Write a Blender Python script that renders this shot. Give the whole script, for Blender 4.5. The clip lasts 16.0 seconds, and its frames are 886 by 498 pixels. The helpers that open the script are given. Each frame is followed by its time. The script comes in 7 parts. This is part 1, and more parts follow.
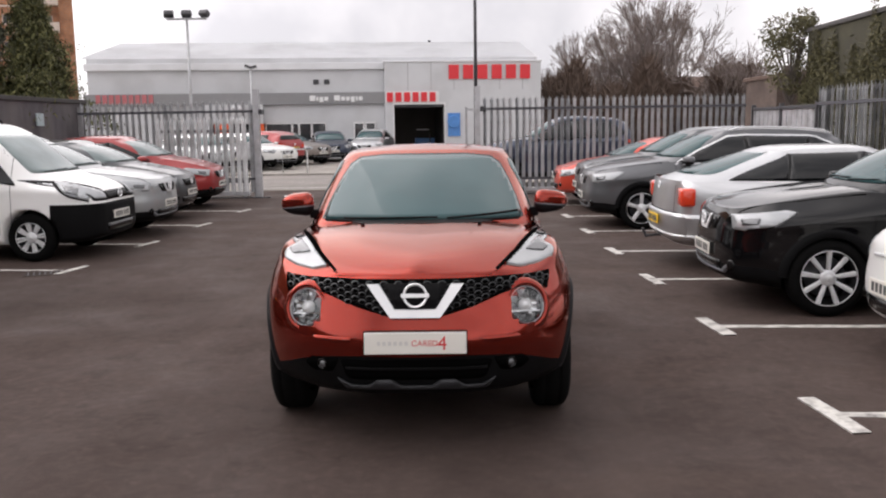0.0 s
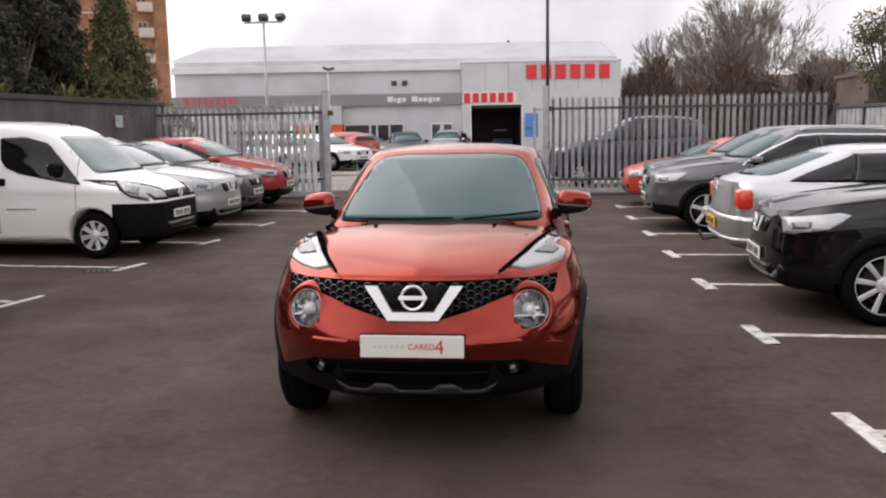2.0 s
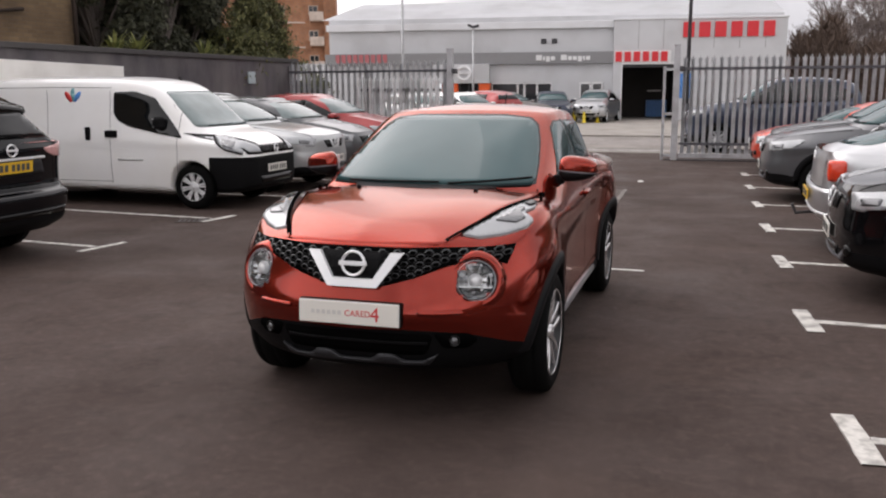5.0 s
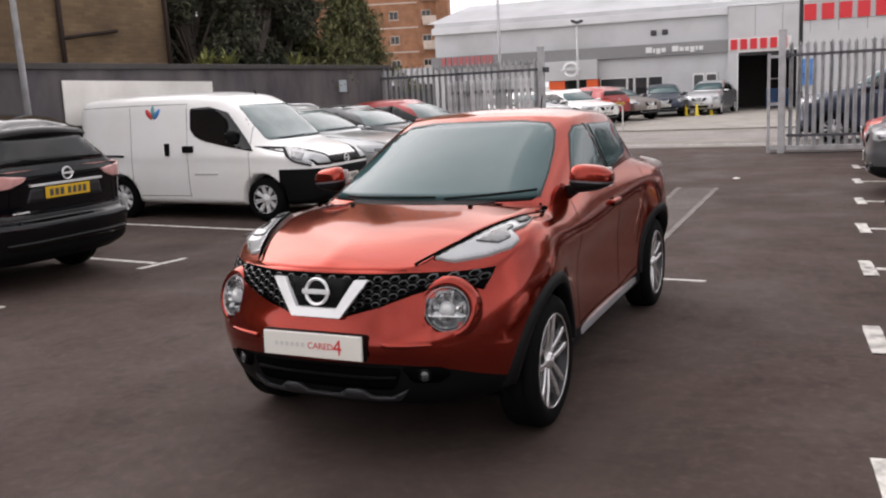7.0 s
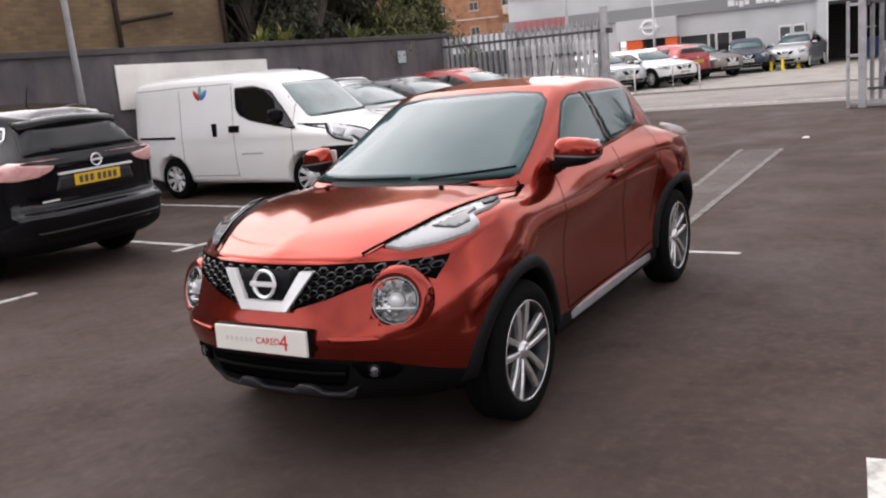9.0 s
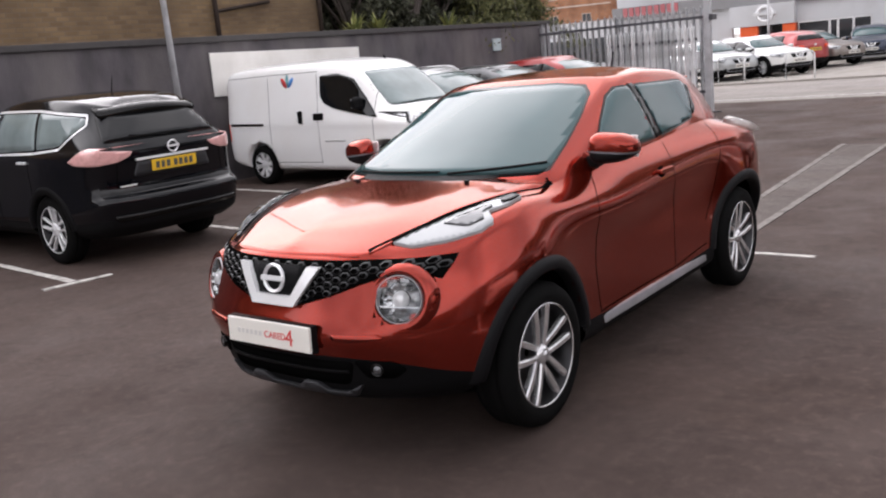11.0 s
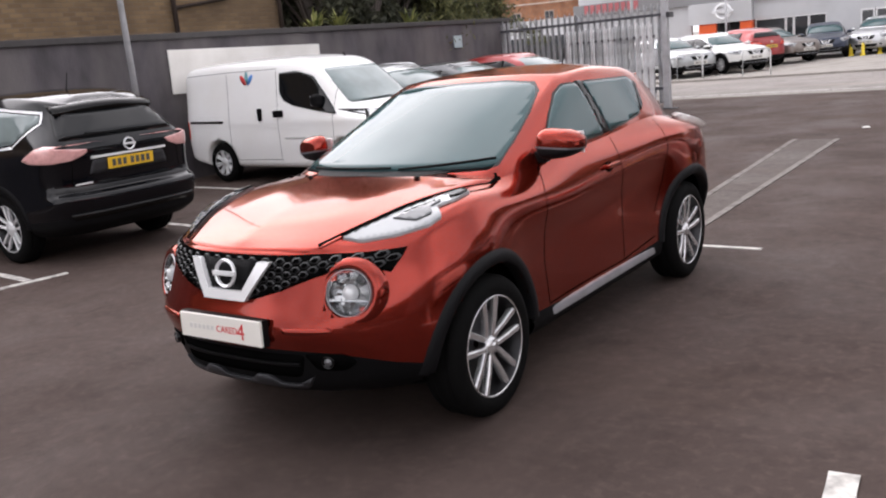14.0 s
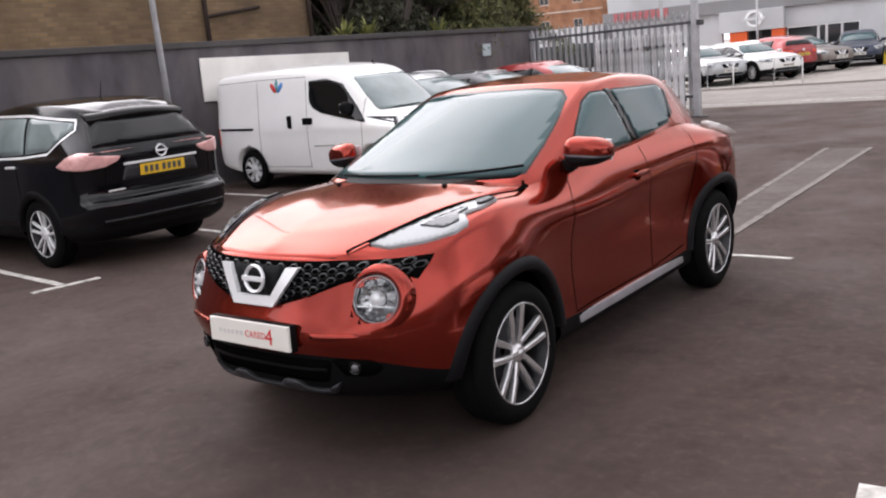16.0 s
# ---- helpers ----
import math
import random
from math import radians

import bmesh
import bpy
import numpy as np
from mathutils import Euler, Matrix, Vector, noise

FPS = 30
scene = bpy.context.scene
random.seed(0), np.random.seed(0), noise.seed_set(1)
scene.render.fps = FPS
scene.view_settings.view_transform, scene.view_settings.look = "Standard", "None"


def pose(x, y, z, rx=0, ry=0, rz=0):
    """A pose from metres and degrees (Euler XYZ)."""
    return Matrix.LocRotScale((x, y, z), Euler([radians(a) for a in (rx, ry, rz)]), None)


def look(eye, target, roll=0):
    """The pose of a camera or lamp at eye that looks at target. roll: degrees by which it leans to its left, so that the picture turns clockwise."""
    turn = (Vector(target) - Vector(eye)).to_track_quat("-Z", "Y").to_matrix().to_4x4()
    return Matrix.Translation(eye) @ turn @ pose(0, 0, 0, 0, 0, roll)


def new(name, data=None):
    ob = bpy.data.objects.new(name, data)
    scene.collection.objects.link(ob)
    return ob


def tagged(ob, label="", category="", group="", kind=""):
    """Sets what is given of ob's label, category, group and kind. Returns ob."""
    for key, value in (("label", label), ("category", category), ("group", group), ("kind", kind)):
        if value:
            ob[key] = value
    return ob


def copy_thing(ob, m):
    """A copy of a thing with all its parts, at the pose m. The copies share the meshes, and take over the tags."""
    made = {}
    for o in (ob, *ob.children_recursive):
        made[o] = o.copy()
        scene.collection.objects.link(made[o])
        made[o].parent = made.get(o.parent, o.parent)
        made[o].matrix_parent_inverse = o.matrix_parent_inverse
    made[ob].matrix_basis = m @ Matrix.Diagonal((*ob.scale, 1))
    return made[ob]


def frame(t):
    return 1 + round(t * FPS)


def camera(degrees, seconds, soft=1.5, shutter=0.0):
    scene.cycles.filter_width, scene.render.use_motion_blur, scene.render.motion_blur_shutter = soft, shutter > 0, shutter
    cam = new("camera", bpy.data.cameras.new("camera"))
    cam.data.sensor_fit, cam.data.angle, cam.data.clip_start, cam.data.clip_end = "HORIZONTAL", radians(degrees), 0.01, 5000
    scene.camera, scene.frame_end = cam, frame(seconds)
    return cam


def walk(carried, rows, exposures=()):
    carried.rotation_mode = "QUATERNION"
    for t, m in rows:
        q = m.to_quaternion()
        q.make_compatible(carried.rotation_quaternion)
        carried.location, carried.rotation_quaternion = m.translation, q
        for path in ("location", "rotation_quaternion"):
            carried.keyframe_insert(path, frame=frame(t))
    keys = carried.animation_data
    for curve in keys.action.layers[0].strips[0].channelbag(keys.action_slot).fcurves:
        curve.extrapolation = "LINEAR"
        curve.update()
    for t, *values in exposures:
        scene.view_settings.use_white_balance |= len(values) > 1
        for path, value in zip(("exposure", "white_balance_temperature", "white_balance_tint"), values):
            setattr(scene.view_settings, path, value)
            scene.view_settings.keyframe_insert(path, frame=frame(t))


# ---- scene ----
from mathutils.bvhtree import BVHTree

SKY, SUN = 0.106, 0.55
cam = camera(53.9, 16.0, soft=2.1)
PATH = [
    (0, (0.321, -6.372, 1.691), (0.258, -4.393, 1.409), -0.8),
    (0.5, (0.373, -6.334, 1.682), (0.249, -4.358, 1.403), -1.4),
    (1, (0.501, -6.262, 1.666), (0.27, -4.294, 1.394), -0.4),
    (1.5, (0.61, -6.287, 1.673), (0.38, -4.324, 1.368), -1.8),
    (2, (0.74, -6.226, 1.672), (0.485, -4.262, 1.395), -1.0),
    (2.5, (0.876, -6.158, 1.667), (0.561, -4.205, 1.371), -0.5),
    (3, (1.093, -6.162, 1.668), (0.667, -4.231, 1.369), -0.6),
    (3.5, (1.302, -6.149, 1.661), (0.799, -4.24, 1.338), -0.2),
    (4, (1.446, -6.048, 1.656), (0.939, -4.142, 1.322), -0.5),
    (4.5, (1.607, -5.923, 1.664), (1.041, -4.038, 1.31), 1.5),
    (5, (1.751, -5.818, 1.667), (1.137, -3.95, 1.303), -0.3),
    (5.2, (1.824, -5.767, 1.669), (1.154, -3.914, 1.325), -0.0),
    (7.5, (2.394, -5.059, 1.697), (1.472, -3.327, 1.309), -3.7),
    (8, (2.53, -4.942, 1.693), (1.556, -3.249, 1.26), -4.2),
    (10.3, (2.823, -4.38, 1.686), (1.695, -2.778, 1.287), -6.1),
    (10.5, (2.86, -4.354, 1.692), (1.714, -2.769, 1.274), -5.8),
    (11, (2.945, -4.343, 1.67), (1.694, -2.84, 1.25), -5.5),
    (11.5, (3.065, -4.375, 1.672), (1.797, -2.888, 1.246), -6.3),
    (12, (3.085, -4.38, 1.673), (1.849, -2.862, 1.262), -5.7),
    (12.5, (3.074, -4.367, 1.664), (1.864, -2.826, 1.263), -5.9),
    (13, (3.047, -4.352, 1.662), (1.872, -2.789, 1.243), -5.4),
    (13.5, (3.06, -4.366, 1.672), (1.876, -2.812, 1.244), -5.4),
    (14, (3.052, -4.361, 1.667), (1.863, -2.812, 1.233), -5.5),
    (14.5, (3.051, -4.356, 1.662), (1.846, -2.817, 1.236), -5.6),
    (15, (3.051, -4.362, 1.661), (1.829, -2.835, 1.245), -5.5),
    (15.5, (3.061, -4.373, 1.667), (1.834, -2.849, 1.253), -5.5),
    (16, (3.062, -4.371, 1.667), (1.822, -2.856, 1.256), -5.5),
]
walk(cam, [(t, look(eye, target, roll)) for t, eye, target, roll in PATH], [(0, 0.31, 6600, 16), (3, 0.29, 6600, 16), (5, 0.22, 6600, 16), (7.5, 0.40, 6600, 16), (10.5, 0.62, 6400, 17), (13, 0.65, 6400, 17), (16, 0.64, 6400, 17)])

# ---- light ----
world = bpy.data.worlds.new("overcast")
scene.world = world
world.use_nodes = True
wn, wl = world.node_tree.nodes, world.node_tree.links
sky = wn.new("ShaderNodeTexSky")
sky.sky_type, sky.sun_disc = "NISHITA", False
sky.sun_elevation, sky.sun_rotation = radians(42), radians(-72)
sky.dust_density, sky.air_density = 4.0, 1.0
sat = wn.new("ShaderNodeHueSaturation")
sat.inputs["Saturation"].default_value = 0.12
wl.new(sky.outputs[0], sat.inputs["Color"])
geo = wn.new("ShaderNodeTexCoord")
cloud = wn.new("ShaderNodeTexNoise")
cloud.inputs["Scale"].default_value, cloud.inputs["Detail"].default_value = 2.2, 6
wl.new(geo.outputs["Generated"], cloud.inputs["Vector"])
ramp = wn.new("ShaderNodeValToRGB")
ramp.color_ramp.elements[0].position, ramp.color_ramp.elements[0].color = 0.38, (5.3, 5.4, 5.65, 1)
ramp.color_ramp.elements[1].position, ramp.color_ramp.elements[1].color = 0.61, (11.0, 10.9, 10.8, 1)
wl.new(cloud.outputs["Fac"], ramp.inputs[0])
mixw = wn.new("ShaderNodeMix")
mixw.data_type = "RGBA"
mixw.inputs[0].default_value = 0.8
wl.new(sat.outputs[0], mixw.inputs[6])
wl.new(ramp.outputs[0], mixw.inputs[7])
# broken cloud: a little brighter towards the pale horizon than overhead
sep = wn.new("ShaderNodeSeparateXYZ")
wl.new(geo.outputs["Generated"], sep.inputs[0])
lift = wn.new("ShaderNodeMapRange")
lift.inputs["From Min"].default_value, lift.inputs["From Max"].default_value = 0.1, 1.0
lift.inputs["To Min"].default_value, lift.inputs["To Max"].default_value = 1.27, 1.14
wl.new(sep.outputs["Z"], lift.inputs["Value"])
# and brightest where the cloud is thin before the sun
near = wn.new("ShaderNodeVectorMath")
near.operation = "DOT_PRODUCT"
near.inputs[1].default_value = (-0.70, 0.26, 0.665)
wl.new(geo.outputs["Generated"], near.inputs[0])
glow = wn.new("ShaderNodeMapRange")
glow.interpolation_type = "SMOOTHSTEP"
glow.inputs["From Min"].default_value, glow.inputs["From Max"].default_value = 0.35, 1.0
glow.inputs["To Min"].default_value, glow.inputs["To Max"].default_value = 0.95, 1.5
wl.new(near.outputs["Value"], glow.inputs["Value"])
both_up = wn.new("ShaderNodeMath")
both_up.operation = "MULTIPLY"
wl.new(lift.outputs[0], both_up.inputs[0])
wl.new(glow.outputs[0], both_up.inputs[1])
zen = wn.new("ShaderNodeVectorMath")
zen.operation = "SCALE"
wl.new(mixw.outputs[2], zen.inputs[0])
wl.new(both_up.outputs[0], zen.inputs["Scale"])
back = wn["Background"]
back.inputs["Strength"].default_value = SKY
wl.new(zen.outputs[0], back.inputs["Color"])
sun = new("sun", bpy.data.lights.new("sun", "SUN"))
sun.data.energy, sun.data.angle, sun.data.color = SUN, radians(75), (1.0, 0.97, 0.93)
sun.matrix_world = look((-13.4, 4.5, 12.5), (0, 0, 0))

# ---- materials ----
MATS = {}


def mat(name, color, rough=0.5, metal=0.0, vary=0.12, scale=6.0, bump=0.0, bscale=60.0, coat=0.0, spec=0.5, dirt=None, dscale=1.2, ior=1.5, stretch=(1, 1, 1)):
    """A surface with fine grain, a second broader variation and relief, in object space metres."""
    if name in MATS:
        return MATS[name]
    m = MATS[name] = bpy.data.materials.new(name)
    m.use_nodes = True
    n, l = m.node_tree.nodes, m.node_tree.links
    p = n["Principled BSDF"]
    p.inputs["Roughness"].default_value, p.inputs["Metallic"].default_value = rough, metal
    p.inputs["IOR"].default_value, p.inputs["Specular IOR Level"].default_value = ior, spec
    p.inputs["Coat Weight"].default_value, p.inputs["Coat Roughness"].default_value = coat, 0.03
    co = n.new("ShaderNodeTexCoord")
    mp = n.new("ShaderNodeMapping")
    mp.inputs["Scale"].default_value = stretch
    l.new(co.outputs["Object"], mp.inputs["Vector"])
    fine = n.new("ShaderNodeTexNoise")
    fine.inputs["Scale"].default_value, fine.inputs["Detail"].default_value = scale, 8
    broad = n.new("ShaderNodeTexNoise")
    broad.inputs["Scale"].default_value, broad.inputs["Detail"].default_value = dscale, 5
    for t in (fine, broad):
        l.new(mp.outputs[0], t.inputs["Vector"])
    mix = n.new("ShaderNodeMix")
    mix.data_type = "RGBA"
    lo = [c * (1 - vary) for c in color[:3]]
    hi = [min(1, c * (1 + vary)) for c in color[:3]]
    mix.inputs[6].default_value, mix.inputs[7].default_value = (*lo, 1), (*hi, 1)
    l.new(fine.outputs["Fac"], mix.inputs[0])
    out = mix.outputs[2]
    if dirt:
        r = n.new("ShaderNodeMapRange")
        r.inputs["From Min"].default_value, r.inputs["From Max"].default_value = 0.45, 0.7
        r.inputs["To Max"].default_value = dirt[3]
        l.new(broad.outputs["Fac"], r.inputs["Value"])
        m2 = n.new("ShaderNodeMix")
        m2.data_type = "RGBA"
        m2.inputs[7].default_value = (*dirt[:3], 1)
        l.new(r.outputs[0], m2.inputs[0])
        l.new(out, m2.inputs[6])
        out = m2.outputs[2]
    l.new(out, p.inputs["Base Color"])
    rr = n.new("ShaderNodeMapRange")
    rr.inputs["To Min"].default_value, rr.inputs["To Max"].default_value = max(0.0, rough * 0.8), min(1, rough * 1.2)
    l.new(broad.outputs["Fac"], rr.inputs["Value"])
    l.new(rr.outputs[0], p.inputs["Roughness"])
    if bump:
        g = n.new("ShaderNodeTexNoise")
        g.inputs["Scale"].default_value, g.inputs["Detail"].default_value = bscale, 6
        l.new(mp.outputs[0], g.inputs["Vector"])
        b = n.new("ShaderNodeBump")
        b.inputs["Strength"].default_value, b.inputs["Distance"].default_value = bump, 0.01
        l.new(g.outputs["Fac"], b.inputs["Height"])
        l.new(b.outputs[0], p.inputs["Normal"])
    return m


def paint(name, color, metal=0.35, rough=0.3):
    """Car paint under clear coat, with a film of road dust."""
    return mat(name, color, rough, metal, 0.1, 240.0, 0.0, coat=0.7, dirt=(0.12, 0.11, 0.1, 0.05), dscale=2.0)


def brickwork(name, c1, c2, mortar, bw=0.225, bh=0.075):
    """Brick courses on upright walls: along-wall distance and height drive the courses."""
    m = MATS[name] = bpy.data.materials.new(name)
    m.use_nodes = True
    n, l = m.node_tree.nodes, m.node_tree.links
    p = n["Principled BSDF"]
    p.inputs["Roughness"].default_value = 0.9
    co, sep, add, com = (n.new("ShaderNode" + k) for k in ("TexCoord", "SeparateXYZ", "Math", "CombineXYZ"))
    l.new(co.outputs["Object"], sep.inputs[0])
    l.new(sep.outputs[0], add.inputs[0])
    l.new(sep.outputs[1], add.inputs[1])
    l.new(add.outputs[0], com.inputs[0])
    l.new(sep.outputs[2], com.inputs[1])
    b = n.new("ShaderNodeTexBrick")
    b.inputs["Scale"].default_value = 1.0
    b.inputs["Brick Width"].default_value, b.inputs["Row Height"].default_value = bw, bh
    b.inputs["Mortar Size"].default_value = 0.008
    for k, c in (("Color1", c1), ("Color2", c2), ("Mortar", mortar)):
        b.inputs[k].default_value = (*c, 1)
    l.new(com.outputs[0], b.inputs["Vector"])
    t = n.new("ShaderNodeTexNoise")
    t.inputs["Scale"].default_value, t.inputs["Detail"].default_value = 0.9, 8
    l.new(co.outputs["Object"], t.inputs["Vector"])
    r = n.new("ShaderNodeMapRange")
    r.inputs["From Min"].default_value, r.inputs["From Max"].default_value, r.inputs["To Max"].default_value = 0.4, 0.72, 0.75
    l.new(t.outputs["Fac"], r.inputs["Value"])
    mx = n.new("ShaderNodeMix")
    mx.data_type = "RGBA"
    mx.inputs[7].default_value = (c1[0] * 0.35, c1[1] * 0.35, c1[2] * 0.4, 1)
    l.new(r.outputs[0], mx.inputs[0])
    l.new(b.outputs["Color"], mx.inputs[6])
    l.new(mx.outputs[2], p.inputs["Base Color"])
    bp = n.new("ShaderNodeBump")
    bp.inputs["Strength"].default_value, bp.inputs["Distance"].default_value = 0.6, 0.01
    l.new(b.outputs["Fac"], bp.inputs["Height"])
    bp.invert = True
    l.new(bp.outputs[0], p.inputs["Normal"])
    return m


def asphalt(name, base, patch, grit=260.0):
    """Worn tarmac: stone grain, oil stains, damp patches and faint wheel tracks."""
    m = MATS[name] = bpy.data.materials.new(name)
    m.use_nodes = True
    n, l = m.node_tree.nodes, m.node_tree.links
    p = n["Principled BSDF"]
    co = n.new("ShaderNodeTexCoord")

    def noise_at(scale, detail=6, rough=0.6, stretch=None):
        t = n.new("ShaderNodeTexNoise")
        t.inputs["Scale"].default_value, t.inputs["Detail"].default_value, t.inputs["Roughness"].default_value = scale, detail, rough
        if stretch:
            mp = n.new("ShaderNodeMapping")
            mp.inputs["Scale"].default_value = stretch
            l.new(co.outputs["Object"], mp.inputs["Vector"])
            l.new(mp.outputs[0], t.inputs["Vector"])
        else:
            l.new(co.outputs["Object"], t.inputs["Vector"])
        return t

    def blend(fac, a, b, lo, hi, amount):
        r = n.new("ShaderNodeMapRange")
        r.inputs["From Min"].default_value, r.inputs["From Max"].default_value, r.inputs["To Max"].default_value = lo, hi, amount
        l.new(fac, r.inputs["Value"])
        x = n.new("ShaderNodeMix")
        x.data_type = "RGBA"
        l.new(r.outputs[0], x.inputs[0])
        if isinstance(a, tuple):
            x.inputs[6].default_value = (*a, 1)
        else:
            l.new(a, x.inputs[6])
        x.inputs[7].default_value = (*b, 1)
        return x.outputs[2]

    grain = noise_at(grit, 3)
    c = blend(grain.outputs["Fac"], base, tuple(v * 1.9 for v in base), 0.45, 0.8, 0.8)
    c = blend(noise_at(0.45, 6, 0.65).outputs["Fac"], c, patch, 0.42, 0.68, 0.75)
    c = blend(noise_at(14, 6, 0.75).outputs["Fac"], c, tuple(v * 1.7 for v in patch), 0.5, 0.72, 0.6)
    c = blend(noise_at(5, 6, 0.75).outputs["Fac"], c, tuple(v * 0.55 for v in base), 0.5, 0.7, 0.5)
    c = blend(noise_at(1.7, 8, 0.7).outputs["Fac"], c, tuple(v * 0.45 for v in base), 0.56, 0.72, 0.6)
    c = blend(noise_at(0.6, 5, 0.6, (2.2, 0.18, 1)).outputs["Fac"], c, tuple(v * 1.5 for v in patch), 0.55, 0.75, 0.35)
    c = blend(noise_at(0.2, 4, 0.55).outputs["Fac"], c, tuple(v * 0.62 for v in base), 0.5, 0.68, 0.5)
    c = blend(noise_at(0.5, 6, 0.6, (0.35, 1.6, 1)).outputs["Fac"], c, (patch[0] * 1.35, patch[1] * 1.3, patch[2] * 1.2), 0.54, 0.72, 0.4)
    l.new(c, p.inputs["Base Color"])
    p.inputs["Specular IOR Level"].default_value = 0.12
    damp = noise_at(0.8, 5)
    r = n.new("ShaderNodeMapRange")
    r.inputs["From Min"].default_value, r.inputs["From Max"].default_value = 0.35, 0.65
    r.inputs["To Min"].default_value, r.inputs["To Max"].default_value = 0.62, 0.92
    l.new(damp.outputs["Fac"], r.inputs["Value"])
    l.new(r.outputs[0], p.inputs["Roughness"])
    b = n.new("ShaderNodeBump")
    b.inputs["Strength"].default_value, b.inputs["Distance"].default_value = 0.5, 0.006
    l.new(grain.outputs["Fac"], b.inputs["Height"])
    l.new(b.outputs[0], p.inputs["Normal"])
    return m


TARMAC = asphalt("car_park_tarmac", (0.0635, 0.0462, 0.0405), (0.08, 0.0585, 0.051))
ROAD = asphalt("road_tarmac", (0.225, 0.207, 0.193), (0.29, 0.262, 0.243))
PAVING = mat("concrete_paving", (0.31, 0.285, 0.255), 0.85, vary=0.2, scale=14, bump=0.3, dirt=(0.15, 0.14, 0.13, 0.5))
SEAM = mat("worn_seam", (0.185, 0.165, 0.15), 0.85, vary=0.4, scale=20, dirt=(0.08, 0.068, 0.06, 0.95), dscale=7)
LINE = mat("worn_line_paint", (0.62, 0.6, 0.56), 0.8, vary=0.25, scale=40, bump=0.3, bscale=180, dirt=(0.09, 0.08, 0.075, 0.75), dscale=9)
# opaque tint; the base colour also carries part of the reflected sky
GLASS = mat("sky_tinted_car_glass", (0.034, 0.078, 0.083), 0.03, vary=0.3, scale=1.5, ior=1.42)
# pale base colour stands in for bright sky reflected in the glass
SKYGLASS = mat("sky_pale_glass", (0.2, 0.245, 0.245), 0.06, vary=0.5, scale=2.5, ior=1.5)
DARKGLASS = mat("privacy_car_glass", (0.006, 0.007, 0.008), 0.03, vary=0.3, scale=1.5, ior=1.48)
RUBBER = mat("tyre_rubber", (0.004, 0.004, 0.004), 0.8, spec=0.1, vary=0.3, scale=30, bump=0.2)
PLASTIC = mat("black_grained_plastic", (0.004, 0.004, 0.0045), 0.6, spec=0.12, vary=0.2, scale=80, bump=0.15, bscale=500)
PLASTIC2 = mat("grey_grained_plastic", (0.006, 0.006, 0.007), 0.55, spec=0.17, vary=0.2, scale=80, bump=0.15, bscale=500)
GLOSSBLACK = mat("gloss_black_trim", (0.004, 0.004, 0.004), 0.15, spec=0.3, vary=0.1)
CHROME = mat("chrome", (0.86, 0.87, 0.88), 0.16, 0.25, vary=0.04)
ALLOY = mat("silver_alloy", (0.8, 0.81, 0.82), 0.3, 0.3, vary=0.08, dirt=(0.1, 0.09, 0.08, 0.25), dscale=8)
ALLOYBRIGHT = mat("machined_alloy", (0.78, 0.78, 0.79), 0.22, 0.75, vary=0.2, scale=9, dirt=(0.2, 0.19, 0.18, 0.35), dscale=7)
ALLOYDARK = mat("dark_alloy", (0.03, 0.03, 0.032), 0.35, 0.6, vary=0.1)
LAMPGLASS = mat("clear_lamp_lens", (0.36, 0.375, 0.385), 0.12, 0.2, vary=0.15, scale=7, coat=0.7)
LAMPINNER = mat("lamp_inner", (0.10, 0.104, 0.11), 0.15, 0.3, vary=0.15, scale=6, coat=1.0)
GRILLEMESH = mat("satin_black_mesh", (0.012, 0.0125, 0.014), 0.35, spec=0.4, vary=0.1)
SILL = mat("silver_sill_trim", (0.42, 0.42, 0.44), 0.35, 0.4, vary=0.1, dirt=(0.15, 0.14, 0.13, 0.4), dscale=5)
SKIDDARK = mat("dull_skid_plate", (0.035, 0.036, 0.04), 0.5, 0.3, vary=0.15)
MIRRORED = mat("mirrored_reflector", (0.5, 0.51, 0.52), 0.06, 0.95, vary=0.05)
CLEAR = mat("clear_glass", (0.97, 0.98, 0.98), 0.02, vary=0.01, ior=1.35)
CLEAR.node_tree.nodes["Principled BSDF"].inputs["Transmission Weight"].default_value = 1.0
GAP = mat("shut_gap", (0.003, 0.003, 0.003), 1.0, spec=0.0)
REDLAMP = mat("red_lamp_lens", (0.78, 0.06, 0.022), 0.12, 0.0, vary=0.2, scale=40, coat=1.0)
PINKLAMP = mat("pink_lamp_lens", (0.78, 0.42, 0.4), 0.12, 0.1, vary=0.3, scale=25, coat=1.0)
SKID = mat("silver_skid_plate", (0.16, 0.165, 0.18), 0.4, 0.4, vary=0.1)
PLATEW = mat("white_plate", (0.78, 0.76, 0.7), 0.4, vary=0.05)
PLATEY = mat("yellow_plate", (0.8, 0.5, 0.03), 0.4, vary=0.05)
PRINT = mat("plate_print", (0.08, 0.08, 0.08), 0.5)
PRINTGREY = mat("grey_print", (0.64, 0.63, 0.6), 0.5)
PRINTRED = mat("red_print", (0.62, 0.04, 0.04), 0.5)
GALV = mat("galvanised_steel", (0.5, 0.505, 0.52), 0.5, 0.35, vary=0.25, scale=9, dirt=(0.2, 0.19, 0.18, 0.5), dscale=3)
# paler copy of GALV; on the gate leaf it paints in light
GALVLIGHT = mat("pale_galvanised_steel", (0.82, 0.83, 0.84), 0.5, 0.1, vary=0.2, scale=9, dirt=(0.3, 0.29, 0.28, 0.5), dscale=3)
RUST = mat("rusty_iron", (0.035, 0.022, 0.016), 0.8, 0.3, vary=0.4, scale=30, bump=0.3)
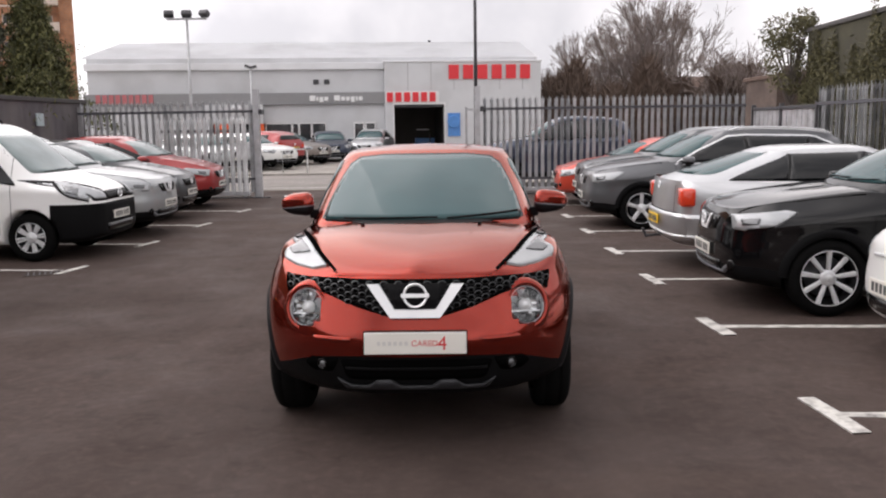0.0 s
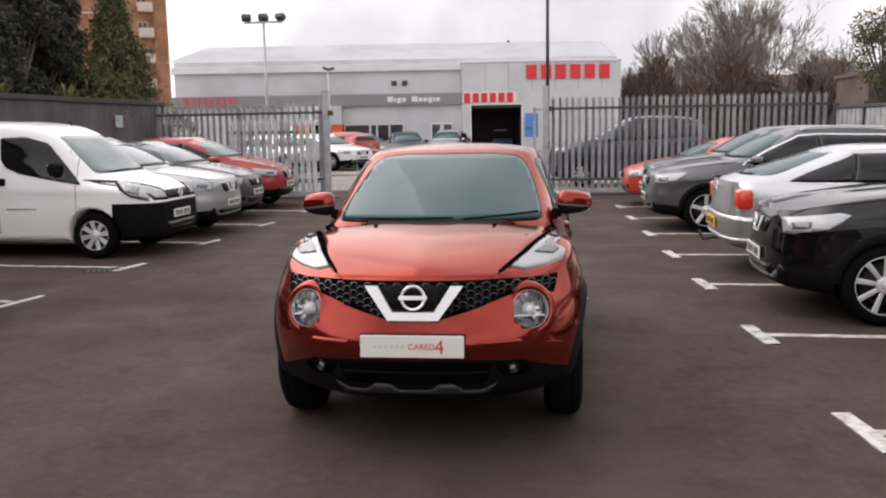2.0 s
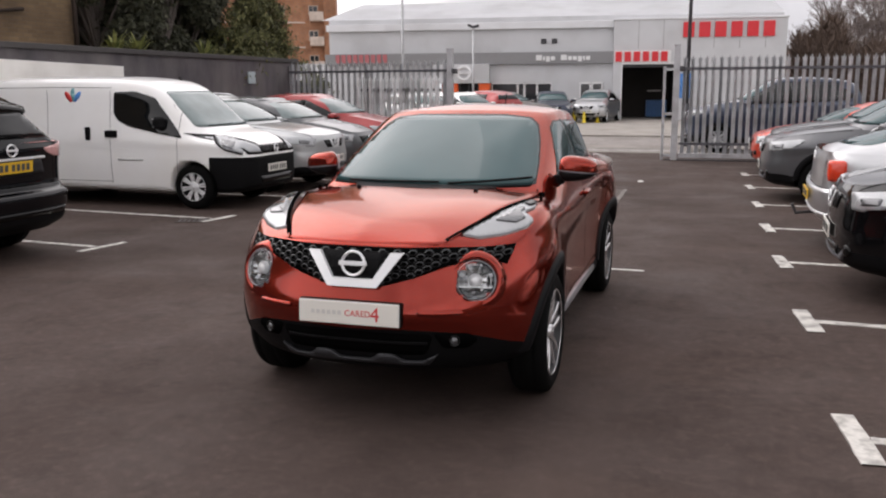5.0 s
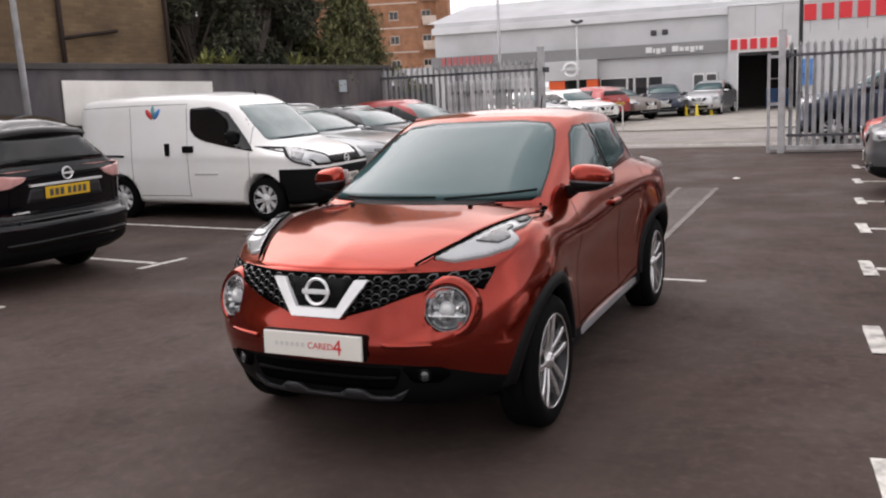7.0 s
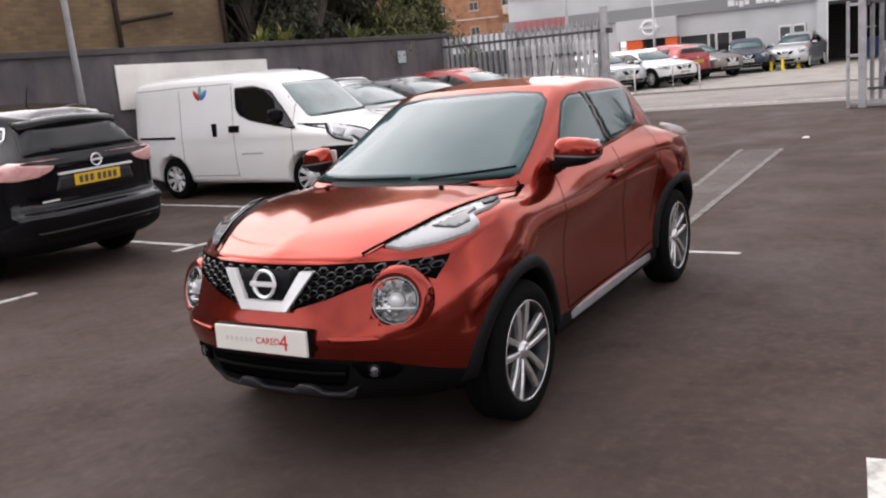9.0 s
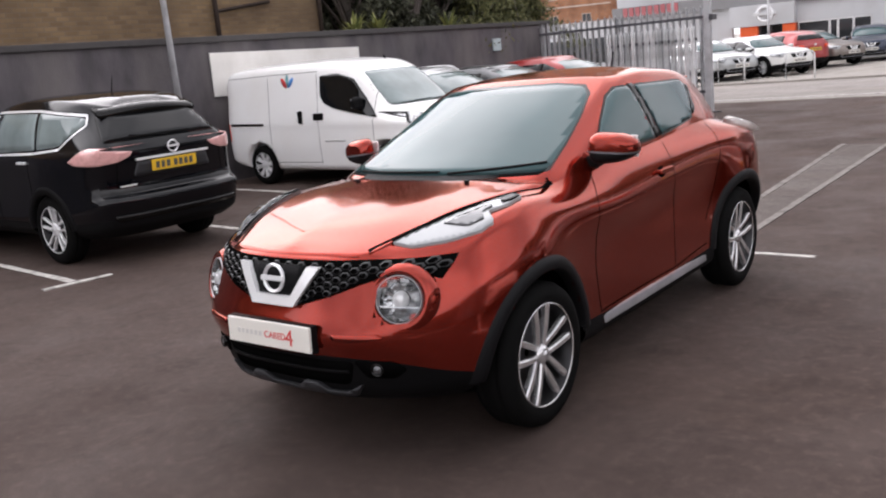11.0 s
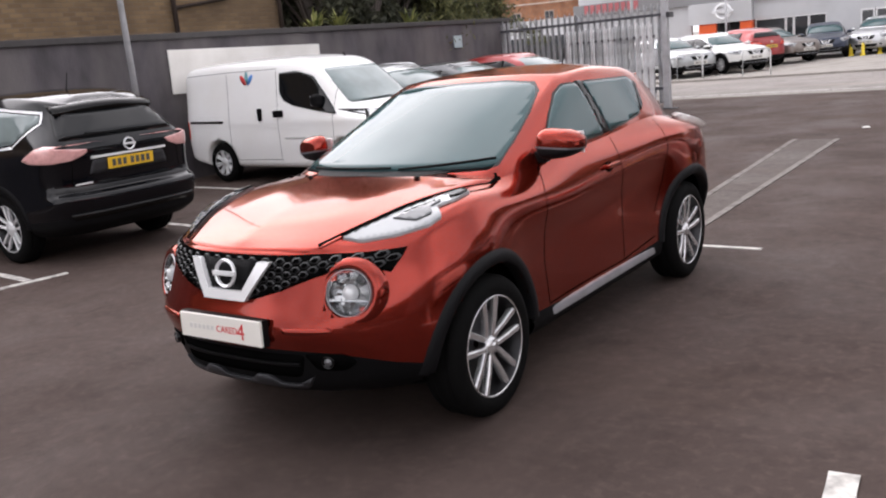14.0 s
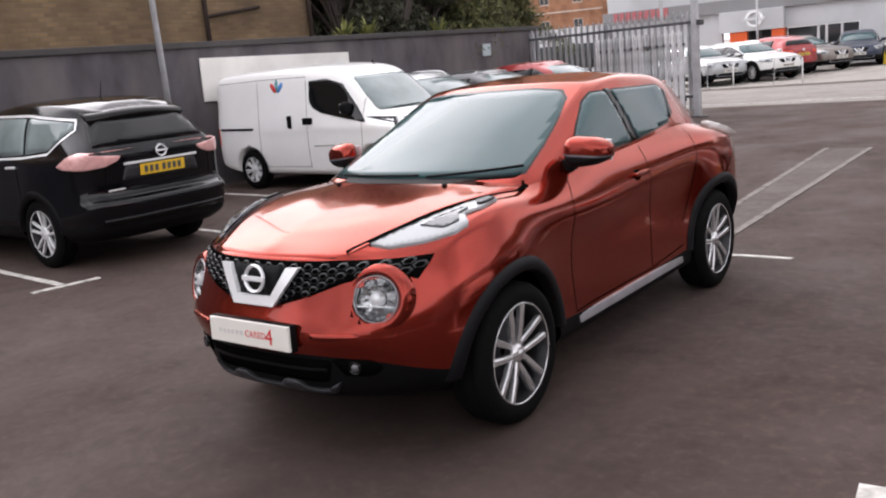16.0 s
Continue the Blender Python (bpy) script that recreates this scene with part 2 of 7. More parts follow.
STEELDARK = mat("dark_painted_steel", (0.05, 0.05, 0.055), 0.5, vary=0.2)
RENDER = mat("dark_rendered_wall", (0.086, 0.077, 0.084), 0.9, vary=0.8, scale=3.2, bump=0.5, bscale=40, dirt=(0.165, 0.148, 0.146, 0.85), dscale=1.1, stretch=(1, 1, 0.45))
COPING = mat("sooty_coping", (0.066, 0.061, 0.06), 0.9, vary=0.3, scale=8, bump=0.3)
BOARD = mat("weathered_white_board", (0.86, 0.84, 0.8), 0.7, vary=0.06, scale=2, dirt=(0.5, 0.47, 0.42, 0.4))
YBRICK = brickwork("yellow_stock_brick", (0.25, 0.165, 0.086), (0.165, 0.107, 0.056), (0.18, 0.135, 0.093))
TBRICK = brickwork("orange_tower_brick", (0.5, 0.225, 0.11), (0.42, 0.185, 0.095), (0.3, 0.22, 0.17))
RBRICK = brickwork("old_red_brick", (0.12, 0.08, 0.065), (0.095, 0.065, 0.052), (0.12, 0.10, 0.09))
CLAD = mat("silver_grey_cladding", (0.61, 0.62, 0.635), 0.45, 0.15, vary=0.05, scale=1.5, dirt=(0.38, 0.38, 0.38, 0.4), dscale=0.5)
CLADLIGHT = mat("pale_roof_sheet", (0.74, 0.75, 0.77), 0.5, 0.1, vary=0.06, scale=1.5, dirt=(0.45, 0.45, 0.45, 0.4), dscale=0.4)
FASCIA = mat("grey_fascia", (0.26, 0.26, 0.266), 0.5, 0.1, vary=0.08)
TOWERFRAME = mat("weathered_window_frame", (0.5, 0.4, 0.33), 0.6, vary=0.15)
BALCONY = mat("pale_concrete", (0.62, 0.52, 0.45), 0.8, vary=0.15, dirt=(0.4, 0.32, 0.26, 0.5))
SIGNRED = mat("red_sign_letters", (0.7, 0.03, 0.04), 0.35, vary=0.05)
SIGNFADED = mat("faded_red_sign", (0.46, 0.14, 0.15), 0.5, vary=0.1)
SIGNWHITE = mat("white_sign_letters", (0.8, 0.8, 0.8), 0.4, vary=0.04)
ORANGE = mat("orange_portal", (0.85, 0.13, 0.03), 0.4, vary=0.06)
# dark base colour paints in the shade of the rooms behind the openings
SHADEROOM = mat("shade_dark_interior", (0.06, 0.054, 0.05), 0.9, vary=0.4, scale=1.0)
SHOPGLASS = mat("showroom_glass", (0.03, 0.032, 0.035), 0.05, vary=0.5, scale=0.8, ior=1.6)
MOSS = mat("mossy_render", (0.052, 0.048, 0.028), 0.95, vary=0.4, scale=2.5, bump=0.4, dirt=(0.035, 0.032, 0.026, 0.8), dscale=0.6)
RAILDARK = mat("stained_steel_rail", (0.09, 0.09, 0.1), 0.55, 0.2, vary=0.3, scale=9)
BARK = mat("bark", (0.12, 0.1, 0.09), 0.95, vary=0.3, scale=12, bump=0.5, stretch=(1, 1, 0.2))
TWIG = mat("bare_twigs", (0.22, 0.18, 0.165), 0.95, vary=0.3, scale=5)
ROOFTILE = mat("brown_roof_tiles", (0.11, 0.07, 0.055), 0.9, vary=0.3, scale=9, bump=0.4, stretch=(1, 4, 4))
BLUESIGN = mat("blue_sign", (0.08, 0.25, 0.6), 0.4, vary=0.2)
GREENSIGN = mat("pale_sign", (0.42, 0.5, 0.52), 0.5, vary=0.1)
TEAL = mat("teal_print", (0.12, 0.3, 0.33), 0.4)
YELLOWPL = mat("yellow_plastic", (0.8, 0.6, 0.04), 0.5)


def foliage(name, dark, light):
    m = mat(name, tuple((a + b) / 2 for a, b in zip(dark, light)), 0.7, vary=0.0)
    n, l = m.node_tree.nodes, m.node_tree.links
    g = n.new("ShaderNodeNewGeometry")
    x = n.new("ShaderNodeMix")
    x.data_type = "RGBA"
    x.inputs[6].default_value, x.inputs[7].default_value = (*dark, 1), (*light, 1)
    l.new(g.outputs["Random Per Island"], x.inputs[0])
    l.new(x.outputs[2], n["Principled BSDF"].inputs["Base Color"])
    return m


CONIFER = foliage("conifer_needles", (0.03, 0.036, 0.014), (0.2, 0.2, 0.075))
EVERGREEN = foliage("evergreen_leaves", (0.025, 0.028, 0.018), (0.095, 0.098, 0.058))
IVY = foliage("ivy_leaves", (0.05, 0.048, 0.022), (0.15, 0.135, 0.06))
YUCCA = foliage("yucca_leaves", (0.09, 0.12, 0.03), (0.3, 0.3, 0.1))
SCRUB = foliage("winter_scrub", (0.06, 0.038, 0.028), (0.125, 0.085, 0.063))


PAINT_ORANGE = mat("burnt_orange_paint", (0.266, 0.0218, 0.0108), 0.15, 0.85, 0.1, 300.0, coat=0.6, dirt=(0.26, 0.04, 0.018, 0.15), dscale=3.0)
PAINT_ORANGE.node_tree.nodes["Principled BSDF"].inputs["Specular Tint"].default_value = (1.0, 0.72, 0.62, 1)
PAINT_ORANGE2 = paint("orange_red_paint", (0.6, 0.06, 0.03), 0.1)
PAINT_WHITE = mat("white_van_paint", (0.94, 0.94, 0.93), 0.35, 0.0, 0.03, 3.0, coat=0.7, dirt=(0.8, 0.75, 0.66, 0.2), dscale=1.6)
PAINT_WHITE2 = paint("white_paint", (0.78, 0.78, 0.76), 0.0)
PAINT_BLACK = mat("black_paint", (0.002, 0.0025, 0.004), 0.1, 0.0, 0.1, 200.0, coat=0.15, ior=1.4)
PAINT_BLACK2 = mat("charcoal_black_paint", (0.004, 0.004, 0.0045), 0.08, 0.0, 0.1, 200.0, coat=0.3, ior=1.38)
PAINT_SILVER = paint("silver_paint", (0.6, 0.61, 0.62), 0.85)
PAINT_SILVERGREY = paint("silver_grey_paint", (0.42, 0.435, 0.44), 0.55)
PAINT_DARKGREY = paint("dark_grey_paint", (0.09, 0.095, 0.1), 0.5)
PAINT_GRAPHITE = paint("graphite_paint", (0.11, 0.113, 0.12), 0.5)
PAINT_RED = paint("red_paint", (0.34, 0.03, 0.03), 0.3)
PAINT_BRONZE = paint("bronze_paint", (0.22, 0.19, 0.17), 0.5)
PAINT_NAVY = paint("navy_paint", (0.02, 0.03, 0.06), 0.3)
PRINTFAINT = mat("faint_grey_print", (0.55, 0.55, 0.54), 0.5)


# ---- mesh helpers ----
def mesh_of(bm, name, material, smooth=False):
    me = bpy.data.meshes.new(name)
    bm.normal_update()
    if smooth:
        for f in bm.faces:
            f.smooth = True
    bm.to_mesh(me)
    bm.free()
    for m in material if isinstance(material, (list, tuple)) else [material]:
        me.materials.append(m)
    return me


def part(name, bm, material, parent, label="", smooth=False, at=None):
    """One mesh under a thing or a part."""
    me = bm if isinstance(bm, bpy.types.Mesh) else mesh_of(bm, name, material, smooth)
    ob = new(name, me)
    ob.parent = parent
    if at is not None:
        ob.matrix_basis = at
    if label:
        tagged(ob, label)
    return ob


def thing(name, m, label, category, group="", kind=""):
    ob = new(name)
    ob.matrix_basis = m
    ob.empty_display_size = 0.2
    return tagged(ob, label, category, group, kind)


def solo(name, bm, material, m, label, category, group="", kind="", smooth=False):
    ob = new(name, mesh_of(bm, name, material, smooth))
    ob.matrix_basis = m
    return tagged(ob, label, category, group, kind)


def box(bm, x0, y0, z0, x1, y1, z1, bevel=0.0):
    """Adds a box, with worn edges where bevel is given."""
    r = bmesh.ops.create_cube(bm, size=1.0)
    bmesh.ops.scale(bm, vec=(abs(x1 - x0), abs(y1 - y0), abs(z1 - z0)), verts=r["verts"])
    bmesh.ops.translate(bm, vec=((x0 + x1) / 2, (y0 + y1) / 2, (z0 + z1) / 2), verts=r["verts"])
    if bevel:
        es = list({e for v in r["verts"] for e in v.link_edges})
        bmesh.ops.bevel(bm, geom=es, offset=bevel, segments=2, affect="EDGES", profile=0.6)
    return bm


def boxes(*rows, bevel=0.0):
    bm = bmesh.new()
    for r in rows:
        box(bm, *r, bevel=bevel)
    return bm


def tube(bm, a, b, r0, r1=None, n=10, cap=True):
    """A tapered round bar from a to b."""
    a, b = Vector(a), Vector(b)
    r1 = r0 if r1 is None else r1
    q = (b - a).to_track_quat("Z", "Y")
    rings = []
    for c, r in ((a, r0), (b, r1)):
        rings.append([bm.verts.new(c + q @ Vector((r * math.cos(k * math.tau / n), r * math.sin(k * math.tau / n), 0))) for k in range(n)])
    for k in range(n):
        bm.faces.new((rings[0][k], rings[0][(k + 1) % n], rings[1][(k + 1) % n], rings[1][k]))
    if cap:
        bm.faces.new(rings[0][::-1])
        bm.faces.new(rings[1])
    return bm


def sweep(bm, pts, r, n=8):
    """One round bar along a bent line."""
    pts = [Vector(p) for p in pts]
    rings = []
    for i, p in enumerate(pts):
        d = (pts[min(i + 1, len(pts) - 1)] - pts[max(i - 1, 0)]).normalized()
        q = d.to_track_quat("Z", "Y")
        rings.append([bm.verts.new(p + q @ Vector((r * math.cos(k * math.tau / n), r * math.sin(k * math.tau / n), 0))) for k in range(n)])
    for a, b in zip(rings, rings[1:]):
        o = min(range(n), key=lambda s: (a[0].co - b[s].co).length)
        for k in range(n):
            bm.faces.new((a[k], a[(k + 1) % n], b[(k + 1 + o) % n], b[(k + o) % n]))
    bm.faces.new(rings[0][::-1])
    bm.faces.new(rings[-1])
    bmesh.ops.recalc_face_normals(bm, faces=bm.faces[:])
    return bm


def lathe(profile, n=40, axis="X"):
    """Turns a profile of (offset along the axis, radius) round that axis."""
    bm = bmesh.new()
    rings = []
    for o, r in profile:
        ring = []
        for k in range(n):
            a = k * math.tau / n
            c, s = r * math.cos(a), r * math.sin(a)
            ring.append(bm.verts.new((o, c, s) if axis == "X" else (c, o, s) if axis == "Y" else (c, s, o)))
        rings.append(ring)
    for a, b in zip(rings, rings[1:]):
        for k in range(n):
            bm.faces.new((a[k], a[(k + 1) % n], b[(k + 1) % n], b[k]))
    bmesh.ops.recalc_face_normals(bm, faces=bm.faces[:])
    return bm


def curve_at(rows, y):
    """A smooth curve through rows of (y, value), monotone between them."""
    if y <= rows[0][0]:
        return rows[0][1]
    for i in range(len(rows) - 1):
        if y <= rows[i + 1][0]:
            (a, va), (b, vb) = rows[i], rows[i + 1]
            s = (vb - va) / (b - a)
            d0 = s if i == 0 else (va - rows[i - 1][1]) / (a - rows[i - 1][0])
            d1 = s if i + 2 == len(rows) else (rows[i + 2][1] - vb) / (rows[i + 2][0] - b)
            m0 = 0 if d0 * s <= 0 else 2 * d0 * s / (d0 + s)
            m1 = 0 if d1 * s <= 0 else 2 * d1 * s / (d1 + s)
            if i == 0:
                m0 = s
            if i + 2 == len(rows):
                m1 = s
            u, w = (y - a) / (b - a), b - a
            return (2 * u**3 - 3 * u**2 + 1) * va + (u**3 - 2 * u**2 + u) * w * m0 + (3 * u**2 - 2 * u**3) * vb + (u**3 - u**2) * w * m1
    return rows[-1][1]


def rounded(poly, r=0.03, n=4):
    """The polygon with its corners rounded."""
    out, k = [], len(poly)
    for i in range(k):
        p, a, b = Vector(poly[i]), Vector(poly[i - 1]), Vector(poly[(i + 1) % k])
        u, v = a - p, b - p
        q = min(r, 0.45 * u.length, 0.45 * v.length)
        s, e = p + u.normalized() * q, p + v.normalized() * q
        for j in range(n + 1):
            t = j / n
            c = s * (1 - t) ** 2 + p * 2 * t * (1 - t) + e * t**2
            out.append((c.x, c.y))
    return out


def circle2(cx, cy, r, n=28, squash=1.0):
    return [(cx + r * math.cos(k * math.tau / n), cy + r * squash * math.sin(k * math.tau / n)) for k in range(n)]


# ---- vehicles: nose towards -y, standing on z = 0 ----
def section(c, y):
    """Half a cross-section of the body, from the floor's middle to the roof's middle."""
    top, b, w = curve_at(c["top"], y), curve_at(c["bot"], y), curve_at(c["wide"], y)
    bl = min(curve_at(c["belt"], y), top - 0.012)
    b = min(b, bl - 0.05)
    wr = min(curve_at(c["roof"], y), w * 0.97)
    g = min(1, max(0, (top - bl) / 0.28))
    g = g * g * (3 - 2 * g)
    wb = w * c.get("shoulder", 0.965)
    zm = b + (bl - b) * 0.52
    wu = (wb * 0.82) * (1 - g) + wr * g
    dr = (top - bl) * 0.3 * (1 - g) + c.get("drop", 0.085) * g
    p = [(0, b), (w * 0.72, b), (w - 0.045, b + 0.035), (w - 0.012, b + (zm - b) * 0.45), (w, zm), (w * 0.993, zm + (bl - zm) * 0.6), (wb, bl)]
    p += [(wb + (wu - wb) * 0.5, bl + (top - dr - bl) * 0.5 + 0.012 * g), (wu, top - dr), (wu * 0.8, top - dr * 0.3), (wu * 0.42, top - dr * 0.05), (0, top)]
    out = []
    for i in range(len(p) - 1):
        p0, p1, p2, p3 = p[max(i - 1, 0)], p[i], p[i + 1], p[min(i + 2, len(p) - 1)]
        for k in range(4):
            t = k / 4
            q = [0.5 * (2 * p1[a] + (p2[a] - p0[a]) * t + (2 * p0[a] - 5 * p1[a] + 4 * p2[a] - p3[a]) * t * t + (3 * p1[a] - p0[a] - 3 * p2[a] + p3[a]) * t**3) for a in (0, 1)]
            out.append((max(0, q[0]), q[1]))
    out.append(p[-1])
    flare = c.get("flare", 0.012)
    res = []
    for x, z in out:
        for yw, zz in zip(c["axles"], (0.6, 0.6)):
            hz = math.exp(-(((z - zz) / 0.28) ** 2))
            x += flare * math.exp(-(((y - yw) / 0.36) ** 2)) * hz * min(1, x / 0.5)
        res.append((x, z))
    return res


def body_mesh(c):
    y0, y1 = c["top"][0][0], c["top"][-1][0]
    ends = [0, 0.006, 0.015, 0.03, 0.05, 0.075, 0.105, 0.14, 0.18, 0.23, 0.285]
    n = int((y1 - y0 - 0.57) / 0.055)
    ys = [y0 + e for e in ends] + [y0 + 0.285 + (y1 - y0 - 0.57) * k / n for k in range(1, n)] + [y1 - e for e in ends[::-1]]
    bm = bmesh.new()
    rings = []
    for y in ys:
        s = section(c, y)
        half = [bm.verts.new((x, y, z)) for x, z in s]
        other = [half[0]] + [bm.verts.new((-x, y, z)) for x, z in s[1:-1]] + [half[-1]]
        rings.append((half, other))
    m = len(rings[0][0])
    for (a, a2), (b, b2) in zip(rings, rings[1:]):
        for k in range(m - 1):
            bm.faces.new((a[k], a[k + 1], b[k + 1], b[k]))
            bm.faces.new((a2[k + 1], a2[k], b2[k], b2[k + 1]))
    for h, o in (rings[0], rings[-1]):
        for k in range(m - 1):
            f = [h[k], h[k + 1]] + ([o[k + 1]] if k + 1 < m - 1 else []) + ([o[k]] if k > 0 else [])
            bm.faces.new(f)
    bmesh.ops.recalc_face_normals(bm, faces=bm.faces[:])
    return bm


def carved(bm, c):
    """Cuts the four wheel arches out of the closed body."""
    me = mesh_of(bm, "shell", PLASTIC)
    cut = bmesh.new()
    for y in c["axles"]:
        for s in (1, -1):
            w = curve_at(c["wide"], y)
            p = lathe([(s * (w - 0.30), 0.001), (s * (w - 0.30), c["arch"]), (s * (w + 0.25), c["arch"]), (s * (w + 0.25), 0.001)], 44)
            bmesh.ops.remove_doubles(p, verts=p.verts[:], dist=0.005)
            bmesh.ops.recalc_face_normals(p, faces=p.faces[:])
            bmesh.ops.translate(p, vec=(0, y, c["hub"]), verts=p.verts[:])
            tmp = bpy.data.meshes.new("tmp")
            p.to_mesh(tmp)
            cut.from_mesh(tmp)
            p.free()
            bpy.data.meshes.remove(tmp)
    a, b = new("shell", me), new("cutter", mesh_of(cut, "cutter", PLASTIC))
    mod = a.modifiers.new("arches", "BOOLEAN")
    mod.operation, mod.object, mod.solver = "DIFFERENCE", b, "EXACT"
    got = bpy.data.meshes.new_from_object(a.evaluated_get(bpy.context.evaluated_depsgraph_get()))
    for o in (a, b):
        d = o.data
        bpy.data.objects.remove(o)
        bpy.data.meshes.remove(d)
    out = bmesh.new()
    out.from_mesh(got)
    bpy.data.meshes.remove(got)
    return out


def split_off(bm, test):
    """The faces that pass the test, as a bmesh of their own, taken out of bm."""
    other = bm.copy()
    flags = [test(f) for f in bm.faces]
    bm.faces.ensure_lookup_table()
    other.faces.ensure_lookup_table()
    bmesh.ops.delete(other, geom=[f for f, k in zip(other.faces, flags) if not k], context="FACES")
    bmesh.ops.delete(bm, geom=[f for f, k in zip(bm.faces, flags) if k], context="FACES")
    return other


class Shell:
    """A vehicle with its body; panels are laid onto the body's surface."""

    def __init__(self, name, c, m, label, colour, group="", trim=None, trim_at=None, category="car"):
        self.c, self.top = c, thing(name, m, label, category, group)
        bm = body_mesh(c)
        self.tree = BVHTree.FromBMesh(bm)
        bm = carved(bm, c)
        hub, arch = c["hub"], c["arch"]
        for y in c["axles"]:
            for s in (1, -1):
                liner = split_off(bm, lambda f: math.hypot(f.calc_center_median().y - y, f.calc_center_median().z - hub) < arch * 0.995 and s * f.calc_center_median().x > 0.3)
                part("wheel_arch", liner, PLASTIC, self.top, "black wheel arch liner")
        if trim:
            for co, no in trim_at["planes"]:
                bmesh.ops.bisect_plane(bm, geom=bm.faces[:] + bm.edges[:] + bm.verts[:], plane_co=co, plane_no=no)
            low = split_off(bm, lambda f: trim_at["test"](f.calc_center_median()))
            part("lower_trim", low, trim, self.top, "black plastic lower trim", smooth=True)
        self.body = part("body", bm, colour, self.top, smooth=True)
        self.colour = colour

    def shoot(self, view, u, v):
        o, d = {"F": ((u, -6, v), (0, 1, 0)), "B": ((u, 6, v), (0, -1, 0)), "L": ((4, u, v), (-1, 0, 0)), "R": ((-4, u, v), (1, 0, 0)), "T": ((u, v, 4), (0, 0, -1))}[view]
        d = Vector(d)
        hit, nrm, _, _ = self.tree.ray_cast(Vector(o), d)
        if hit is None:
            hit, nrm, _, _ = self.tree.find_nearest(Vector(o) + d * (4 if view in "LR" else 6) * 0.8)
        return hit, d

    def panel(self, name, poly, view, material, off=0.006, thick=0.012, step=0.05, label="", parent=None, smooth=True):
        """A sheet with the outline poly, following the body's surface."""
        bm = bmesh.new()
        f = bm.faces.new([bm.verts.new((u, v, 0)) for u, v in poly])
        us, vs = [p[0] for p in poly], [p[1] for p in poly]
        for lo, hi, ax in ((min(us), max(us), 0), (min(vs), max(vs), 1)):
            for k in range(1, int((hi - lo) / step) + 1):
                co, no = [0, 0, 0], [0, 0, 0]
                co[ax], no[ax] = lo + (hi - lo) * k / (int((hi - lo) / step) + 1), 1
                bmesh.ops.bisect_plane(bm, geom=bm.faces[:] + bm.edges[:] + bm.verts[:], plane_co=co, plane_no=no)
        bmesh.ops.triangulate(bm, faces=[f for f in bm.faces if len(f.verts) > 4])
        rim = [e for e in bm.edges if e.is_boundary]
        d = None
        for vtx in bm.verts:
            hit, d = self.shoot(view, vtx.co.x, vtx.co.y)
            vtx.co = hit - d * off
        got = bmesh.ops.extrude_edge_only(bm, edges=rim)["geom"]
        for g in got:
            if isinstance(g, bmesh.types.BMVert):
                g.co += d * (thick + off)
        bmesh.ops.recalc_face_normals(bm, faces=bm.faces[:])
        core = max(bm.faces, key=lambda q: abs(q.normal.dot(d)) * q.calc_area())
        if core.normal.dot(d) > 0:
            bmesh.ops.reverse_faces(bm, faces=bm.faces[:])
        for q in bm.faces:
            q.smooth = smooth and abs(q.normal.dot(d)) > 0.3
        return part(name, bm, material, parent or self.top, label)

    def both(self, name, poly, view, material, **k):
        """The panel and its mirror image on the other flank."""
        if view == "S":
            return self.panel(name, poly, "L", material, **k), self.panel(name, poly, "R", material, **k)
        return self.panel(name, poly, view, material, **k), self.panel(name, [(-u, v) for u, v in poly][::-1], view, material, **k)

    def seam(self, pts, view, width=0.007, material=None, name="shut_line", off=0.0015):
        """A shut line along the body."""
        line = []
        for (a, b), (c, d) in zip(pts, pts[1:]):
            n = max(1, int(math.hypot(c - a, d - b) / 0.03))
            line += [(a + (c - a) * k / n, b + (d - b) * k / n) for k in range(n)]
        line.append(pts[-1])
        for view2, s in (("L", 1), ("R", 1)) if view == "S" else (("T", 1),) if view == "T1" else ((view, 1), (view, -1)) if view in "T" else ((view, 1),):
            bm = bmesh.new()
            prev = None
            for i, (u, v) in enumerate(line):
                (a, b), (c, d) = line[max(i - 1, 0)], line[min(i + 1, len(line) - 1)]
                k = math.hypot(c - a, d - b) or 1
                nx, ny = -(d - b) / k * width / 2, (c - a) / k * width / 2
                row = []
                for q in (1, -1):
                    hit, dr = self.shoot(view2, s * (u + nx * q), v + ny * q)
                    row.append(bm.verts.new(hit - dr * off))
                if prev:
                    bm.faces.new((prev[0], prev[1], row[1], row[0]))
                prev = row
            bmesh.ops.recalc_face_normals(bm, faces=bm.faces[:])
            part(name, bm, material or GAP, self.top)

    def wheels(self, style, width=0.2):
        """Four wheels, each a rim with its tyre, spokes and hub cap."""
        r, rim = self.c["hub"], style["rim"]
        tyre = mesh_of(lathe([(-width / 2 + 0.01, rim), (-width / 2, r - 0.05), (-width / 2 + 0.02, r - 0.012), (-width / 2 + 0.045, r), (-0.045, r), (-0.04, r - 0.006), (-0.035, r), (0, r), (0.035, r), (0.04, r - 0.006), (0.045, r), (width / 2 - 0.045, r), (width / 2 - 0.02, r - 0.012), (width / 2, r - 0.05), (width / 2 - 0.004, rim + 0.02), (width / 2 - 0.012, rim)], 48), "tyre", RUBBER, True)
        o = width / 2
        barrel = mesh_of(lathe([(o - 0.01, rim + 0.003), (o - 0.006, rim - 0.001), (o - 0.012, rim - 0.005)], 48), "rim", style.get("face", style["mat"]), True)
        inner = mesh_of(lathe([(o - 0.012, rim - 0.005), (o - 0.05, rim - 0.018), (o - 0.14, rim - 0.04), (-o + 0.01, rim - 0.02)], 48), "barrel", style["mat"], True)
